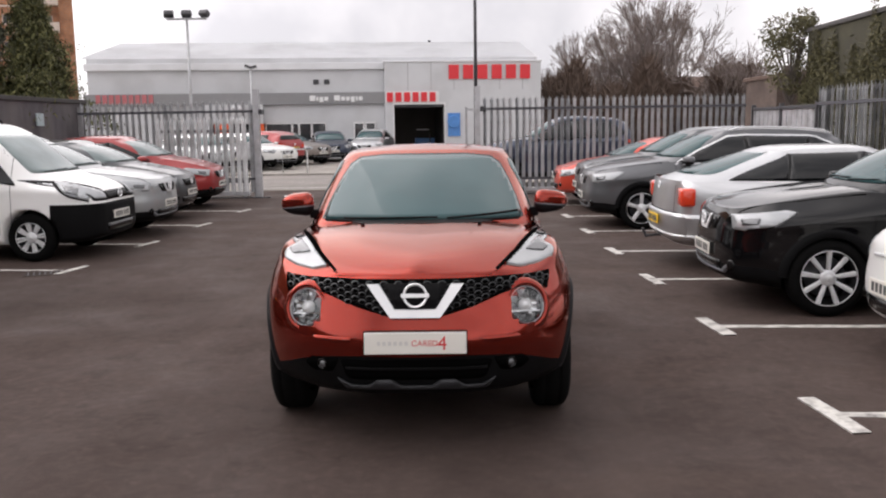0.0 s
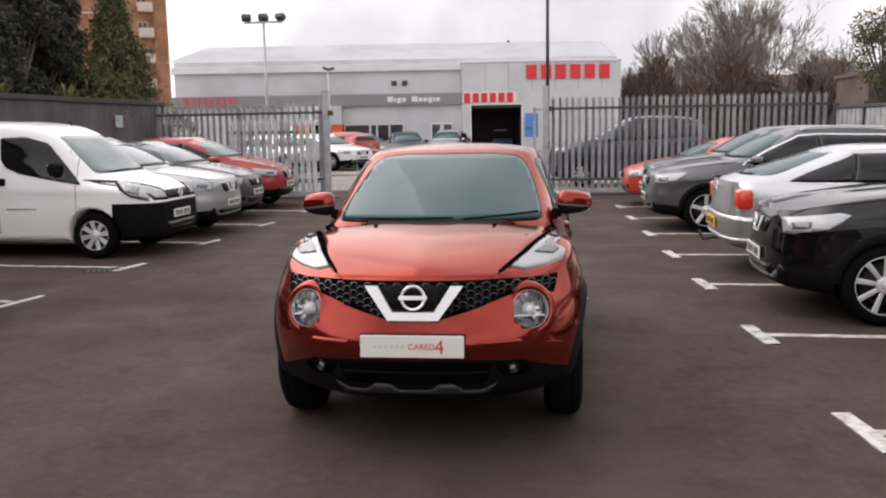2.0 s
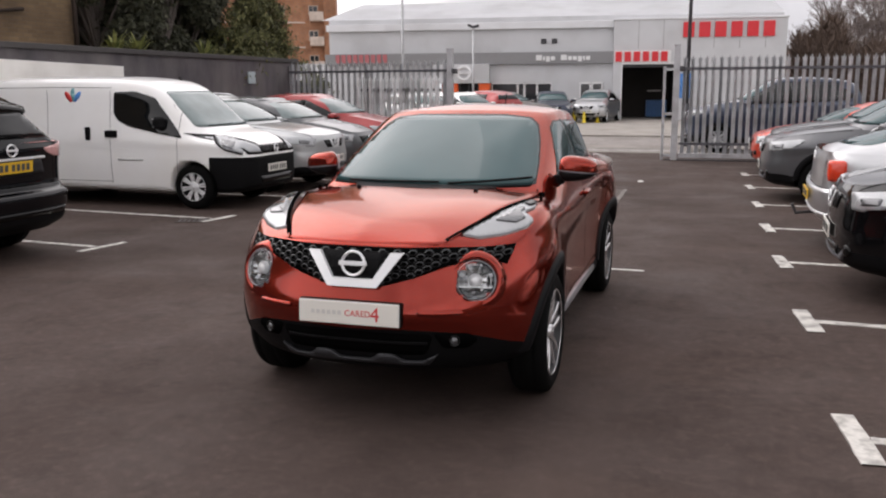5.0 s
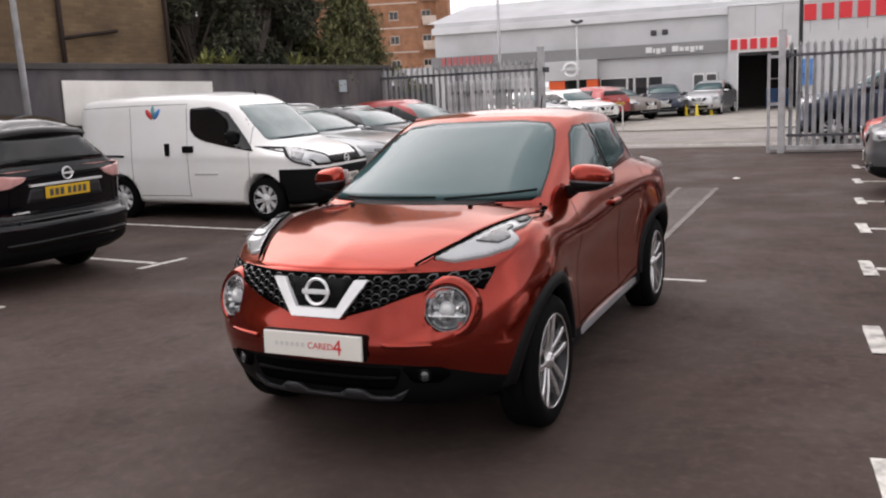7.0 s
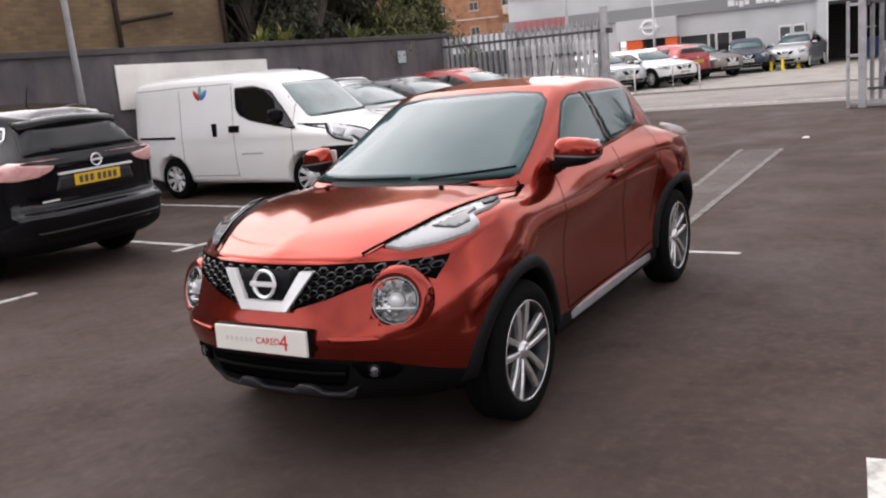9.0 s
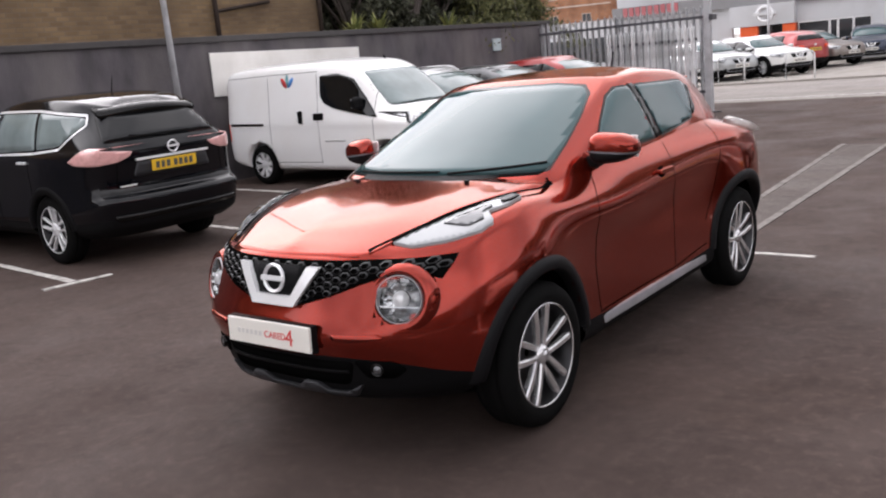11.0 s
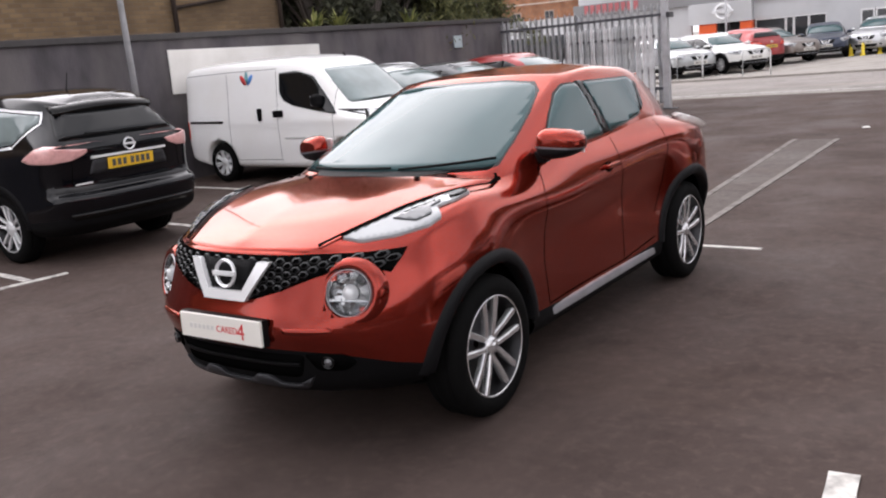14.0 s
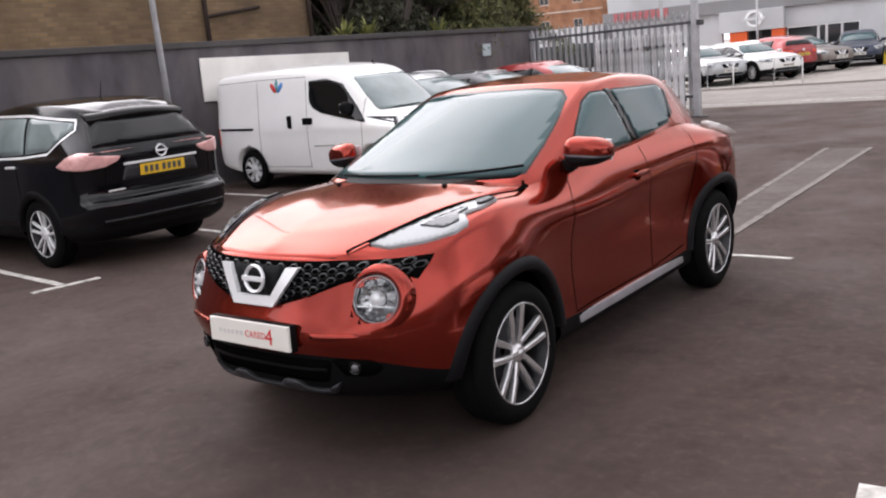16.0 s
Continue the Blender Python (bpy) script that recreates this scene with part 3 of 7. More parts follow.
        disc = mesh_of(lathe([(o - 0.12, 0.02), (o - 0.12, rim * 0.75), (o - 0.14, rim * 0.75)], 32), "brake_disc", STEELDARK, True)
        sp = bmesh.new()
        for k in range(style["n"]):
            a = (k + style.get("turn", 0.25)) * math.tau / style["n"]
            for q in ((-1, 1) if style.get("twin") else (0,)):
                w0, w1 = style["w"]
                rows = []
                for rr, ww, oo in ((0.04, w0, o - 0.035), (rim * 0.55, (w0 + w1) / 2, o - 0.022), (rim - 0.008, w1, o - 0.016)):
                    da = q * style.get("gap", 0.0) * (0.35 + 0.65 * rr / rim)
                    rows.append([(oo + dz, rr, da + t * ww / 2) for t, dz in ((-1, -0.028), (-1, -0.006), (-0.6, 0), (0.6, 0), (1, -0.006), (1, -0.028))])
                vs = [[sp.verts.new((x, rr * math.cos(a) - t * math.sin(a), rr * math.sin(a) + t * math.cos(a))) for x, rr, t in row] for row in rows]
                for p, s in zip(vs, vs[1:]):
                    for j in range(5):
                        sp.faces.new((p[j], p[j + 1], s[j + 1], s[j]))
        bmesh.ops.recalc_face_normals(sp, faces=sp.faces[:])
        spokes = mesh_of(sp, "spokes", style.get("face", style["mat"]), False)
        hc = style.get("hub", 1.0)
        cap = mesh_of(lathe([(o - 0.05, 0.075 * hc), (o - 0.026, 0.07 * hc), (o - 0.018, 0.045 * hc), (o - 0.02, 0.03 * hc), (o - 0.014, 0.026 * hc), (o - 0.013, 0.001)], 24), "hub_cap", style.get("face", style["mat"]), True)
        for y in self.c["axles"]:
            for s in (1, -1):
                x = curve_at(self.c["wide"], y) - width / 2 - self.c.get("tuck", 0.0) + (self.c.get("flare", 0.012) * 0.6)
                w = part("wheel", barrel, None, self.top, at=pose(s * x, y, r, 0 if s > 0 else 180, 0, 0 if s > 0 else 180))
                for nm, me in (("tyre", tyre), ("spokes", spokes), ("hub_cap", cap), ("barrel", inner), ("brake_disc", disc)):
                    part(nm, me, None, w)

    def mirrors(self, y, z, x, cap=None, w=0.2, h=0.14, strip=False):
        """Door mirrors: a rounded shell on a short foot, with its glass."""
        for s in (1, -1):
            bm = bmesh.new()
            bmesh.ops.create_uvsphere(bm, u_segments=18, v_segments=12, radius=0.5)
            for v in bm.verts:
                k = v.co
                px, py, pz = k.x * 2, k.y * 2, k.z * 2
                f = lambda t: math.copysign(abs(t) ** 0.7, t)
                v.co = Vector((f(px) * w / 2, max(-0.09, f(py) * 0.10 if py < 0 else py * 0.045) + 0.035 * px * s, f(pz) * h / 2 * (1 - (0.34 if strip else 0.12) * px * s)))
            cut = -h * (0.12 if strip else 0.1)
            bmesh.ops.bisect_plane(bm, geom=bm.faces[:] + bm.edges[:] + bm.verts[:], plane_co=(0, 0, cut), plane_no=(0.1 * s, 0, 1))
            line = bm.copy()
            under = split_off(bm, lambda f: f.calc_center_median().z + 0.1 * s * f.calc_center_median().x < cut)
            mir = part("door_mirror", bm, cap or self.colour, self.top, smooth=True, at=pose(s * (x + w / 2), y, z))
            # dark plastic puts the underside's shade into its colour
            part("shaded_underside", under, PLASTIC2, mir, smooth=True)
            if strip:
                for dz, sg in ((-0.004, 1), (0.006, -1)):
                    bmesh.ops.bisect_plane(line, geom=line.faces[:] + line.edges[:] + line.verts[:], plane_co=(0, 0, cut + dz), plane_no=(0.1 * s * sg, 0, sg), clear_inner=True)
                bmesh.ops.scale(line, vec=(1.02, 1.02, 1), verts=line.verts[:])
                part("indicator_strip", line, SKID, mir, smooth=True)
            else:
                line.free()
            part("mirror_base", boxes((-0.03, -0.05, -0.03, 0.03, 0.03, 0.03), bevel=0.012), PLASTIC, mir, at=pose(-s * w * 0.5, 0, -h * 0.45))
            part("mirror_glass", boxes((-w * 0.42, 0.036, -h * 0.36, w * 0.42, 0.05, h * 0.36), bevel=0.004), CHROME, mir)

    def plate(self, y, z, yellow=False, w=0.52, h=0.111, tilt=0, bars=True):
        s = -1 if y < 0 else 1
        ob = part("number_plate", boxes((-w / 2, -0.006, -h / 2, w / 2, 0.006, h / 2), bevel=0.004), PLATEY if yellow else PLATEW, self.top, "yellow number plate" if yellow else "white number plate", at=pose(0, y, z, -tilt * s))
        if bars:
            mark = mesh_of(boxes((0, s * 0.006, -h * 0.3, w * 0.075, s * 0.0085, h * 0.3)), "plate_mark", PRINT)
            for k in range(7):
                part("plate_mark", mark, None, ob, at=pose(-w * 0.41 + (k + (0.4 if k > 3 else 0)) * w * 0.117, 0, 0))
        return ob

    def ring(self, y, z, r, s=-1, x=0, tilt=0):
        """A round chrome emblem: a ring crossed by a bar."""
        bm = lathe([(-0.006, r), (-0.012, r * 0.93), (-0.006, r * 0.8), (0.004, r * 0.8), (0.004, r)], 32, "Y")
        if s > 0:
            bmesh.ops.scale(bm, vec=(1, -1, 1), verts=bm.verts[:])
            bmesh.ops.recalc_face_normals(bm, faces=bm.faces[:])
        box(bm, -r * 1.12, s * 0.003, -r * 0.17, r * 1.12, s * 0.014, r * 0.17, bevel=0.002)
        return part("emblem", bm, CHROME, self.top, "round chrome emblem", at=pose(x, y, z, tilt))

    def handles(self, spots, material=None):
        for y, z in spots:
            for view, s in (("L", 1), ("R", -1)):
                hit, _ = self.shoot(view, y, z)
                part("door_handle", boxes((-0.022, -0.09, -0.014, 0.022, 0.09, 0.014), bevel=0.012), material or self.colour, self.top, at=pose(hit.x + s * 0.012, y, z))

    def wiper(self, a, b, z0, z1, view="F"):
        pts = []
        for k in range(7):
            t = k / 6
            hit, d = self.shoot(view, a + (b - a) * t, z0 + (z1 - z0) * t)
            pts.append(hit - d * 0.02)
        part("wiper", sweep(bmesh.new(), pts, 0.007, 6), PLASTIC, self.top)


STYLE5 = dict(rim=0.236, hub=0.6, n=5, twin=True, gap=0.052, w=(0.026, 0.036), mat=ALLOYDARK, face=ALLOYBRIGHT)
STYLE10 = dict(rim=0.22, n=10, w=(0.028, 0.04), mat=ALLOYDARK, face=ALLOY)
STYLE7 = dict(rim=0.2, n=8, w=(0.035, 0.065), mat=ALLOY)
STYLE5B = dict(rim=0.24, n=5, w=(0.05, 0.06), mat=ALLOYDARK, face=ALLOY)


def scaled(rows, f, dy=0.0):
    return [(y * f + dy, v) for y, v in rows]


def hexes(sh, poly, view, size, material, name):
    """A honeycomb of raised cells within the outline, following the surface."""
    def inside(u, v):
        ok = False
        for (a, b), (c, d) in zip(poly, poly[1:] + poly[:1]):
            if (b > v) != (d > v) and u < (c - a) * (v - b) / (d - b) + a:
                ok = not ok
        return ok
    us, vs = [p[0] for p in poly], [p[1] for p in poly]
    bm = bmesh.new()
    row, v = 0, min(vs)
    while v < max(vs):
        u = min(us) + (size * 0.75 if row % 2 else 0)
        while u < max(us):
            if inside(u, v) and inside(u - size * 0.35, v) and inside(u + size * 0.35, v) and inside(u, v - size * 0.2) and inside(u, v + size * 0.2):
                a, b = [], []
                for k in range(6):
                    c, s = math.cos(k * math.pi / 3) * size * 0.5, math.sin(k * math.pi / 3) * size * 0.33
                    for lst, f, off in ((a, 0.94, 0.010), (b, 0.62, 0.014)):
                        hit, d = sh.shoot(view, u + c * f, v + s * f)
                        lst.append(bm.verts.new(hit - d * off))
                for k in range(6):
                    bm.faces.new((a[k], a[(k + 1) % 6], b[(k + 1) % 6], b[k]))
            u += size * 1.5 * 1.0
        v += size * 0.36
        row += 1
    bmesh.ops.recalc_face_normals(bm, faces=bm.faces[:])
    return part(name, bm, material, sh.top)


# ---- surfaces drawn between rails ----
def glide(p0, p1, p2, p3, t):
    """A point on the smooth curve from p1 to p2."""
    return 0.5 * (2 * p1 + (p2 - p0) * t + (2 * p0 - 5 * p1 + 4 * p2 - p3) * t * t + (3 * p1 - p0 - 3 * p2 + p3) * t**3)


def along(pts, sub, mirrored=True):
    """The points of one rail and those between; the ends go on as their mirror image where they lie on the middle."""
    def ghost(a, b):
        return Vector((-b.x, b.y, b.z)) if mirrored and abs(a.x) < 1e-6 else 2 * a - b
    q = [ghost(pts[0], pts[1])] + list(pts) + [ghost(pts[-1], pts[-2])]
    out = []
    for i in range(1, len(q) - 2):
        out += [glide(q[i - 1], q[i], q[i + 1], q[i + 2], k / sub) for k in range(sub)]
    return out + [q[-2].copy()]


def rail_grid(rails, su=6, sv=5):
    """Rows of points over the rails: su steps between stations, sv between rails."""
    rows = [along([Vector(p) for p in r], su) for r in rails]
    cols = [along([r[k] for r in rows], sv, False) for k in range(len(rows[0]))]
    return [[c[j] for c in cols] for j in range(len(cols[0]))]


def grid_mesh(rows, both=True):
    """A sheet over the rows and its mirror image."""
    bm = bmesh.new()
    for s in ((1, -1) if both else (1,)):
        vs = [[bm.verts.new((p.x * s, p.y, p.z)) for p in r] for r in rows]
        for a, b in zip(vs, vs[1:]):
            for k in range(len(a) - 1):
                f = (a[k], a[k + 1], b[k + 1], b[k])
                bm.faces.new(f if s > 0 else f[::-1])
    bmesh.ops.remove_doubles(bm, verts=bm.verts[:], dist=0.0004)
    bmesh.ops.dissolve_degenerate(bm, dist=0.0002, edges=bm.edges[:])
    bmesh.ops.recalc_face_normals(bm, faces=bm.faces[:])
    return bm


def joined(*parts):
    out = bmesh.new()
    for b in parts:
        tmp = bpy.data.meshes.new("tmp")
        b.to_mesh(tmp)
        out.from_mesh(tmp)
        bpy.data.meshes.remove(tmp)
    return out


class RailShell(Shell):
    """A vehicle whose flanks, bonnet and cabin are sheets between rails."""

    def __init__(self, name, c, m, label, colour, flank, cabin, bonnet, trim, split, category="car", group=""):
        self.c, self.colour, self.top = c, colour, thing(name, m, label, category, group)
        sv = 5
        rows = rail_grid(flank, 7, sv)
        upper, lower = grid_mesh(rows[split * sv:]), grid_mesh(rows[: split * sv + 1])
        cab = grid_mesh(rail_grid([[(x * 1.015, y, z - 0.07) for x, y, z in cabin[0]]] + cabin, 7, 5))
        lid = self.lid(flank[-1], cabin[0], bonnet)
        self.tree = BVHTree.FromBMesh(joined(upper, lower, cab, lid))
        floor = bmesh.new()
        edge = [p for p in rows[0]]
        loop = [floor.verts.new(p) for p in edge] + [floor.verts.new((-p.x, p.y, p.z)) for p in edge[-2:0:-1]]
        floor.faces.new(loop)
        hub, arch = c["hub"], c["arch"]
        for b in (upper, lower, floor):
            if b is not floor:
                gone = [f for f in b.faces if abs(f.calc_center_median().x) > 0.55 and any(math.hypot(f.calc_center_median().y - y, f.calc_center_median().z - hub) < arch for y in c["axles"])]
                gone += [f for f in b.faces if f not in gone and f.calc_center_median().y < 0 and any(math.hypot(abs(f.calc_center_median().x) - u, f.calc_center_median().z - v) < r for u, v, r in c.get("holes", ()))]
                bmesh.ops.delete(b, geom=gone, context="FACES")
        part("underbody", floor, PLASTIC, self.top)
        part("lower_trim" if trim is not colour else "lower_body", lower, trim, self.top, "black plastic lower trim" if trim is not colour else "", smooth=True)
        self.body = part("body", upper, colour, self.top, smooth=True)
        part("cabin", cab, colour, self.top, smooth=True)
        part("bonnet", lid, colour, self.top, smooth=True)
        for y in c["axles"]:
            for s in (1, -1):
                bm = bmesh.new()
                rows = []
                for x in (0.50, 0.62, c["inner"]):
                    row = []
                    for k in range(25):
                        a = radians(2 + 176 * k / 24)
                        yy, zz = y + (arch + 0.02) * math.cos(a), hub + (arch + 0.02) * math.sin(a)
                        row.append(bm.verts.new((s * min(x, abs(self.shoot("L", yy, zz)[0].x) - 0.015), yy, zz)))
                    rows.append(row)
                for a, b in zip(rows, rows[1:]):
                    for k in range(24):
                        bm.faces.new((a[k], a[k + 1], b[k + 1], b[k]))
                bm.faces.new(rows[0])
                part("wheel_arch", bm, GAP, self.top, "black wheel arch liner")

    def lid(self, edge, cowl, profile):
        """The bonnet: a crowned sheet between the wing edges, the nose and the cowl."""
        n, m = 16, 18
        e = along([Vector(p) for p in edge], 7)
        a, b = self.c["nose"] * 7, self.c["cowl"] * 7
        def pick(pts, t):
            k = t * (len(pts) - 1)
            i = min(int(k), len(pts) - 2)
            return pts[i].lerp(pts[i + 1], k - i)
        nose, side = e[: a + 1], e[a: b + 1]
        back = along([Vector(p) for p in cowl], 7)[: 2 * 7 + 1]
        back = [p + Vector((0, -0.012, 0.006)) for p in back]
        back[-1] = side[-1].copy()
        mid = along([Vector(p) for p in profile], 6, False)
        mid[0], mid[-1] = nose[0].copy(), back[0].copy()
        rows = []
        for j in range(m + 1):
            v = j / m
            row = []
            C, E = pick(mid, v), pick(side, v)
            for i in range(n + 1):
                u = i / n
                F, B = pick(nose, u), pick(back, u)
                p = Vector((0, 0, 0))
                for ax in range(3):
                    w = u if ax < 2 else u**2.1
                    p[ax] = (1 - w) * C[ax] + w * E[ax] + (1 - v) * F[ax] + v * B[ax] - ((1 - w) * (1 - v) * mid[0][ax] + w * (1 - v) * side[0][ax] + (1 - w) * v * mid[-1][ax] + w * v * side[-1][ax])
                row.append(p)
            rows.append(row)
        bm = grid_mesh(rows)
        rim = [x for x in bm.edges if x.is_boundary]
        for g in bmesh.ops.extrude_edge_only(bm, edges=rim)["geom"]:
            if isinstance(g, bmesh.types.BMVert):
                g.co += Vector((-0.01 * (g.co.x > 0.05) + 0.01 * (g.co.x < -0.05), 0.004, -0.03))
        bmesh.ops.recalc_face_normals(bm, faces=bm.faces[:])
        return bm


def arch_cladding(sh, r0, r1, material, proud=0.014, low=0.27):
    """A moulded band round each wheel opening."""
    hub = sh.c["hub"]
    for y0 in sh.c["axles"]:
        for view, s in (("L", 1), ("R", -1)):
            bm = bmesh.new()
            prev, n = None, 36
            for k in range(n + 1):
                a = radians(1) + radians(178) * k / n
                row = []
                for f, off in ((-0.02, -0.05), (0.0, proud * 0.4), (0.12, proud), (0.5, proud * 1.1), (0.86, proud * 0.8), (1.0, -0.004)):
                    rr = r0 + (r1 - r0) * f
                    y, z = y0 + rr * math.cos(a), hub + rr * math.sin(a)
                    hit, d = sh.shoot(view, y, max(z, low))
                    row.append(bm.verts.new((hit.x + s * off, y, z)))
                if prev:
                    for j in range(len(row) - 1):
                        bm.faces.new((prev[j], prev[j + 1], row[j + 1], row[j]))
                prev = row
            bmesh.ops.recalc_face_normals(bm, faces=bm.faces[:])
            part("arch_cladding", bm, material, sh.top, smooth=True)


def lettering(text, size, material, parent, at, name, label=""):
    """Raised characters in the built-in font."""
    cu = bpy.data.curves.new("digit", "FONT")
    cu.body, cu.size, cu.extrude = text, size, 0.0012
    tmp = new("digit", cu)
    me = bpy.data.meshes.new_from_object(tmp.evaluated_get(bpy.context.evaluated_depsgraph_get()))
    bpy.data.objects.remove(tmp)
    me.materials.clear()
    me.materials.append(material)
    return part(name, me, None, parent, label, at=at)


# ---- the orange crossover in the middle of the aisle ----
def crossover(m):
    # flank rails, from the middle of the nose round to the middle of the tail
    under = [(0, -1.88, 0.27), (0.28, -1.86, 0.27), (0.50, -1.77, 0.27), (0.64, -1.62, 0.26), (0.72, -1.50, 0.25), (0.75, -1.225, 0.25), (0.75, -0.82, 0.22), (0.74, -0.35, 0.21), (0.74, 0.3, 0.21), (0.75, 0.9, 0.22), (0.76, 1.305, 0.25), (0.70, 1.65, 0.27), (0.58, 1.85, 0.30), (0.36, 1.95, 0.31), (0, 1.97, 0.31)]
    lip = [(0, -1.99, 0.335), (0.30, -1.97, 0.335), (0.54, -1.87, 0.34), (0.70, -1.71, 0.33), (0.795, -1.54, 0.31), (0.84, -1.225, 0.31), (0.82, -0.82, 0.275), (0.797, -0.35, 0.262), (0.795, 0.3, 0.262), (0.812, 0.9, 0.27), (0.85, 1.305, 0.31), (0.80, 1.66, 0.36), (0.66, 1.90, 0.38), (0.40, 2.01, 0.39), (0, 2.03, 0.39)]
    edge = [(0, -2.035, 0.51), (0.30, -2.018, 0.515), (0.55, -1.92, 0.49), (0.735, -1.74, 0.42), (0.83, -1.55, 0.385), (0.875, -1.225, 0.42), (0.832, -0.82, 0.365), (0.802, -0.35, 0.335), (0.80, 0.3, 0.335), (0.822, 0.9, 0.365), (0.885, 1.305, 0.44), (0.845, 1.68, 0.52), (0.70, 1.93, 0.53), (0.42, 2.05, 0.54), (0, 2.07, 0.54)]
    bulge = [(0, -2.055, 0.60), (0.30, -2.04, 0.60), (0.565, -1.945, 0.60), (0.755, -1.755, 0.59), (0.848, -1.555, 0.58), (0.885, -1.225, 0.61), (0.83, -0.82, 0.57), (0.798, -0.35, 0.55), (0.796, 0.3, 0.55), (0.822, 0.9, 0.57), (0.892, 1.305, 0.62), (0.855, 1.69, 0.63), (0.71, 1.94, 0.64), (0.43, 2.07, 0.65), (0, 2.085, 0.65)]
    lamp_line = [(0, -2.012, 0.72), (0.30, -1.99, 0.73), (0.57, -1.885, 0.745), (0.757, -1.70, 0.75), (0.848, -1.52, 0.76), (0.882, -1.225, 0.79), (0.83, -0.82, 0.74), (0.80, -0.35, 0.72), (0.798, 0.3, 0.735), (0.824, 0.9, 0.77), (0.892, 1.305, 0.80), (0.855, 1.69, 0.79), (0.71, 1.94, 0.79), (0.43, 2.06, 0.80), (0, 2.08, 0.80)]
    shoulder = [(0, -1.968, 0.87), (0.30, -1.942, 0.87), (0.555, -1.83, 0.868), (0.733, -1.645, 0.87), (0.808, -1.47, 0.90), (0.845, -1.225, 0.925), (0.838, -0.82, 0.885), (0.828, -0.35, 0.865), (0.822, 0.3, 0.90), (0.838, 0.9, 0.95), (0.87, 1.305, 0.965), (0.835, 1.68, 0.95), (0.69, 1.91, 0.93), (0.42, 2.02, 0.93), (0, 2.045, 0.93)]
    crest = [(0, -1.955, 0.905), (0.30, -1.925, 0.905), (0.53, -1.80, 0.905), (0.70, -1.60, 0.935), (0.762, -1.44, 0.985), (0.795, -1.20, 1.018), (0.806, -0.82, 0.985), (0.80, -0.35, 0.985), (0.797, 0.3, 1.02), (0.805, 0.9, 1.065), (0.825, 1.305, 1.065), (0.785, 1.66, 1.035), (0.65, 1.89, 1.01), (0.40, 1.99, 1.01), (0, 2.005, 1.01)]
    brow = [(0, -1.945, 0.918), (0.24, -1.922, 0.918), (0.425, -1.855, 0.922), (0.545, -1.60, 0.992), (0.615, -1.39, 1.03), (0.69, -1.15, 1.048), (0.715, -0.84, 1.055), (0.757, -0.35, 1.085), (0.752, 0.3, 1.115), (0.738, 0.9, 1.15), (0.70, 1.305, 1.125), (0.65, 1.63, 1.075), (0.55, 1.80, 1.06), (0.35, 1.88, 1.06), (0, 1.90, 1.06)]
    # cabin rails, from the cowl round to the tailgate
    sill = [(0, -0.965, 1.088), (0.35, -0.93, 1.088), (0.635, -0.85, 1.064), (0.724, -0.68, 1.056), (0.755, -0.2, 1.083), (0.748, 0.3, 1.108), (0.735, 0.85, 1.14), (0.69, 1.3, 1.115), (0.58, 1.66, 1.06), (0.32, 1.82, 1.055), (0, 1.85, 1.055)]
    waist = [(0, -0.53, 1.298), (0.34, -0.495, 1.295), (0.57, -0.39, 1.285), (0.667, -0.25, 1.28), (0.69, -0.02, 1.28), (0.695, 0.35, 1.285), (0.677, 0.85, 1.29), (0.615, 1.27, 1.275), (0.51, 1.57, 1.245), (0.28, 1.69, 1.235), (0, 1.715, 1.235)]
    header = [(0, -0.06, 1.492), (0.32, -0.03, 1.486), (0.52, 0.02, 1.470), (0.592, 0.10, 1.462), (0.612, 0.25, 1.468), (0.615, 0.5, 1.474), (0.592, 0.95, 1.447), (0.53, 1.28, 1.405), (0.43, 1.50, 1.372), (0.24, 1.58, 1.372), (0, 1.595, 1.372)]
    gutter = [(0, 0.06, 1.522), (0.30, 0.085, 1.517), (0.44, 0.13, 1.510), (0.50, 0.2, 1.506), (0.52, 0.3, 1.511), (0.52, 0.52, 1.516), (0.497, 0.93, 1.493), (0.44, 1.22, 1.45), (0.35, 1.38, 1.42), (0.2, 1.44, 1.418), (0, 1.455, 1.418)]
    roof = [(0, 0.22, 1.543), (0.12, 0.25, 1.543), (0.22, 0.31, 1.541), (0.25, 0.4, 1.542), (0.26, 0.5, 1.543), (0.26, 0.65, 1.541), (0.25, 0.85, 1.527), (0.22, 1.05, 1.50), (0.17, 1.2, 1.473), (0.09, 1.26, 1.463), (0, 1.28, 1.46)]
    ridge = [(0, y, z) for y, z in ((0.32, 1.549), (0.37, 1.551), (0.43, 1.552), (0.5, 1.551), (0.58, 1.549), (0.66, 1.545), (0.78, 1.537), (0.9, 1.524), (0.98, 1.514), (1.03, 1.507), (1.06, 1.502))]
    bonnet = [(0, -1.945, 0.918), (0, -1.88, 0.958), (0, -1.72, 1.004), (0, -1.45, 1.046), (0, -1.2, 1.072), (0, -0.977, 1.094)]
    c = dict(wide=[(-3, 0.868), (3, 0.868)], axles=(-1.225, 1.305), hub=0.334, arch=0.405, inner=0.86, flare=0.0, tuck=0.0, nose=2, cowl=6, holes=((0.583, 0.748, 0.088),))
    sh = RailShell("orange_crossover", c, m, "metallic burnt-orange compact crossover parked on the tarmac aisle", PAINT_ORANGE, [under, lip, edge, bulge, lamp_line, shoulder, crest, brow], [sill, waist, header, gutter, roof, ridge], bonnet, PLASTIC, 2)
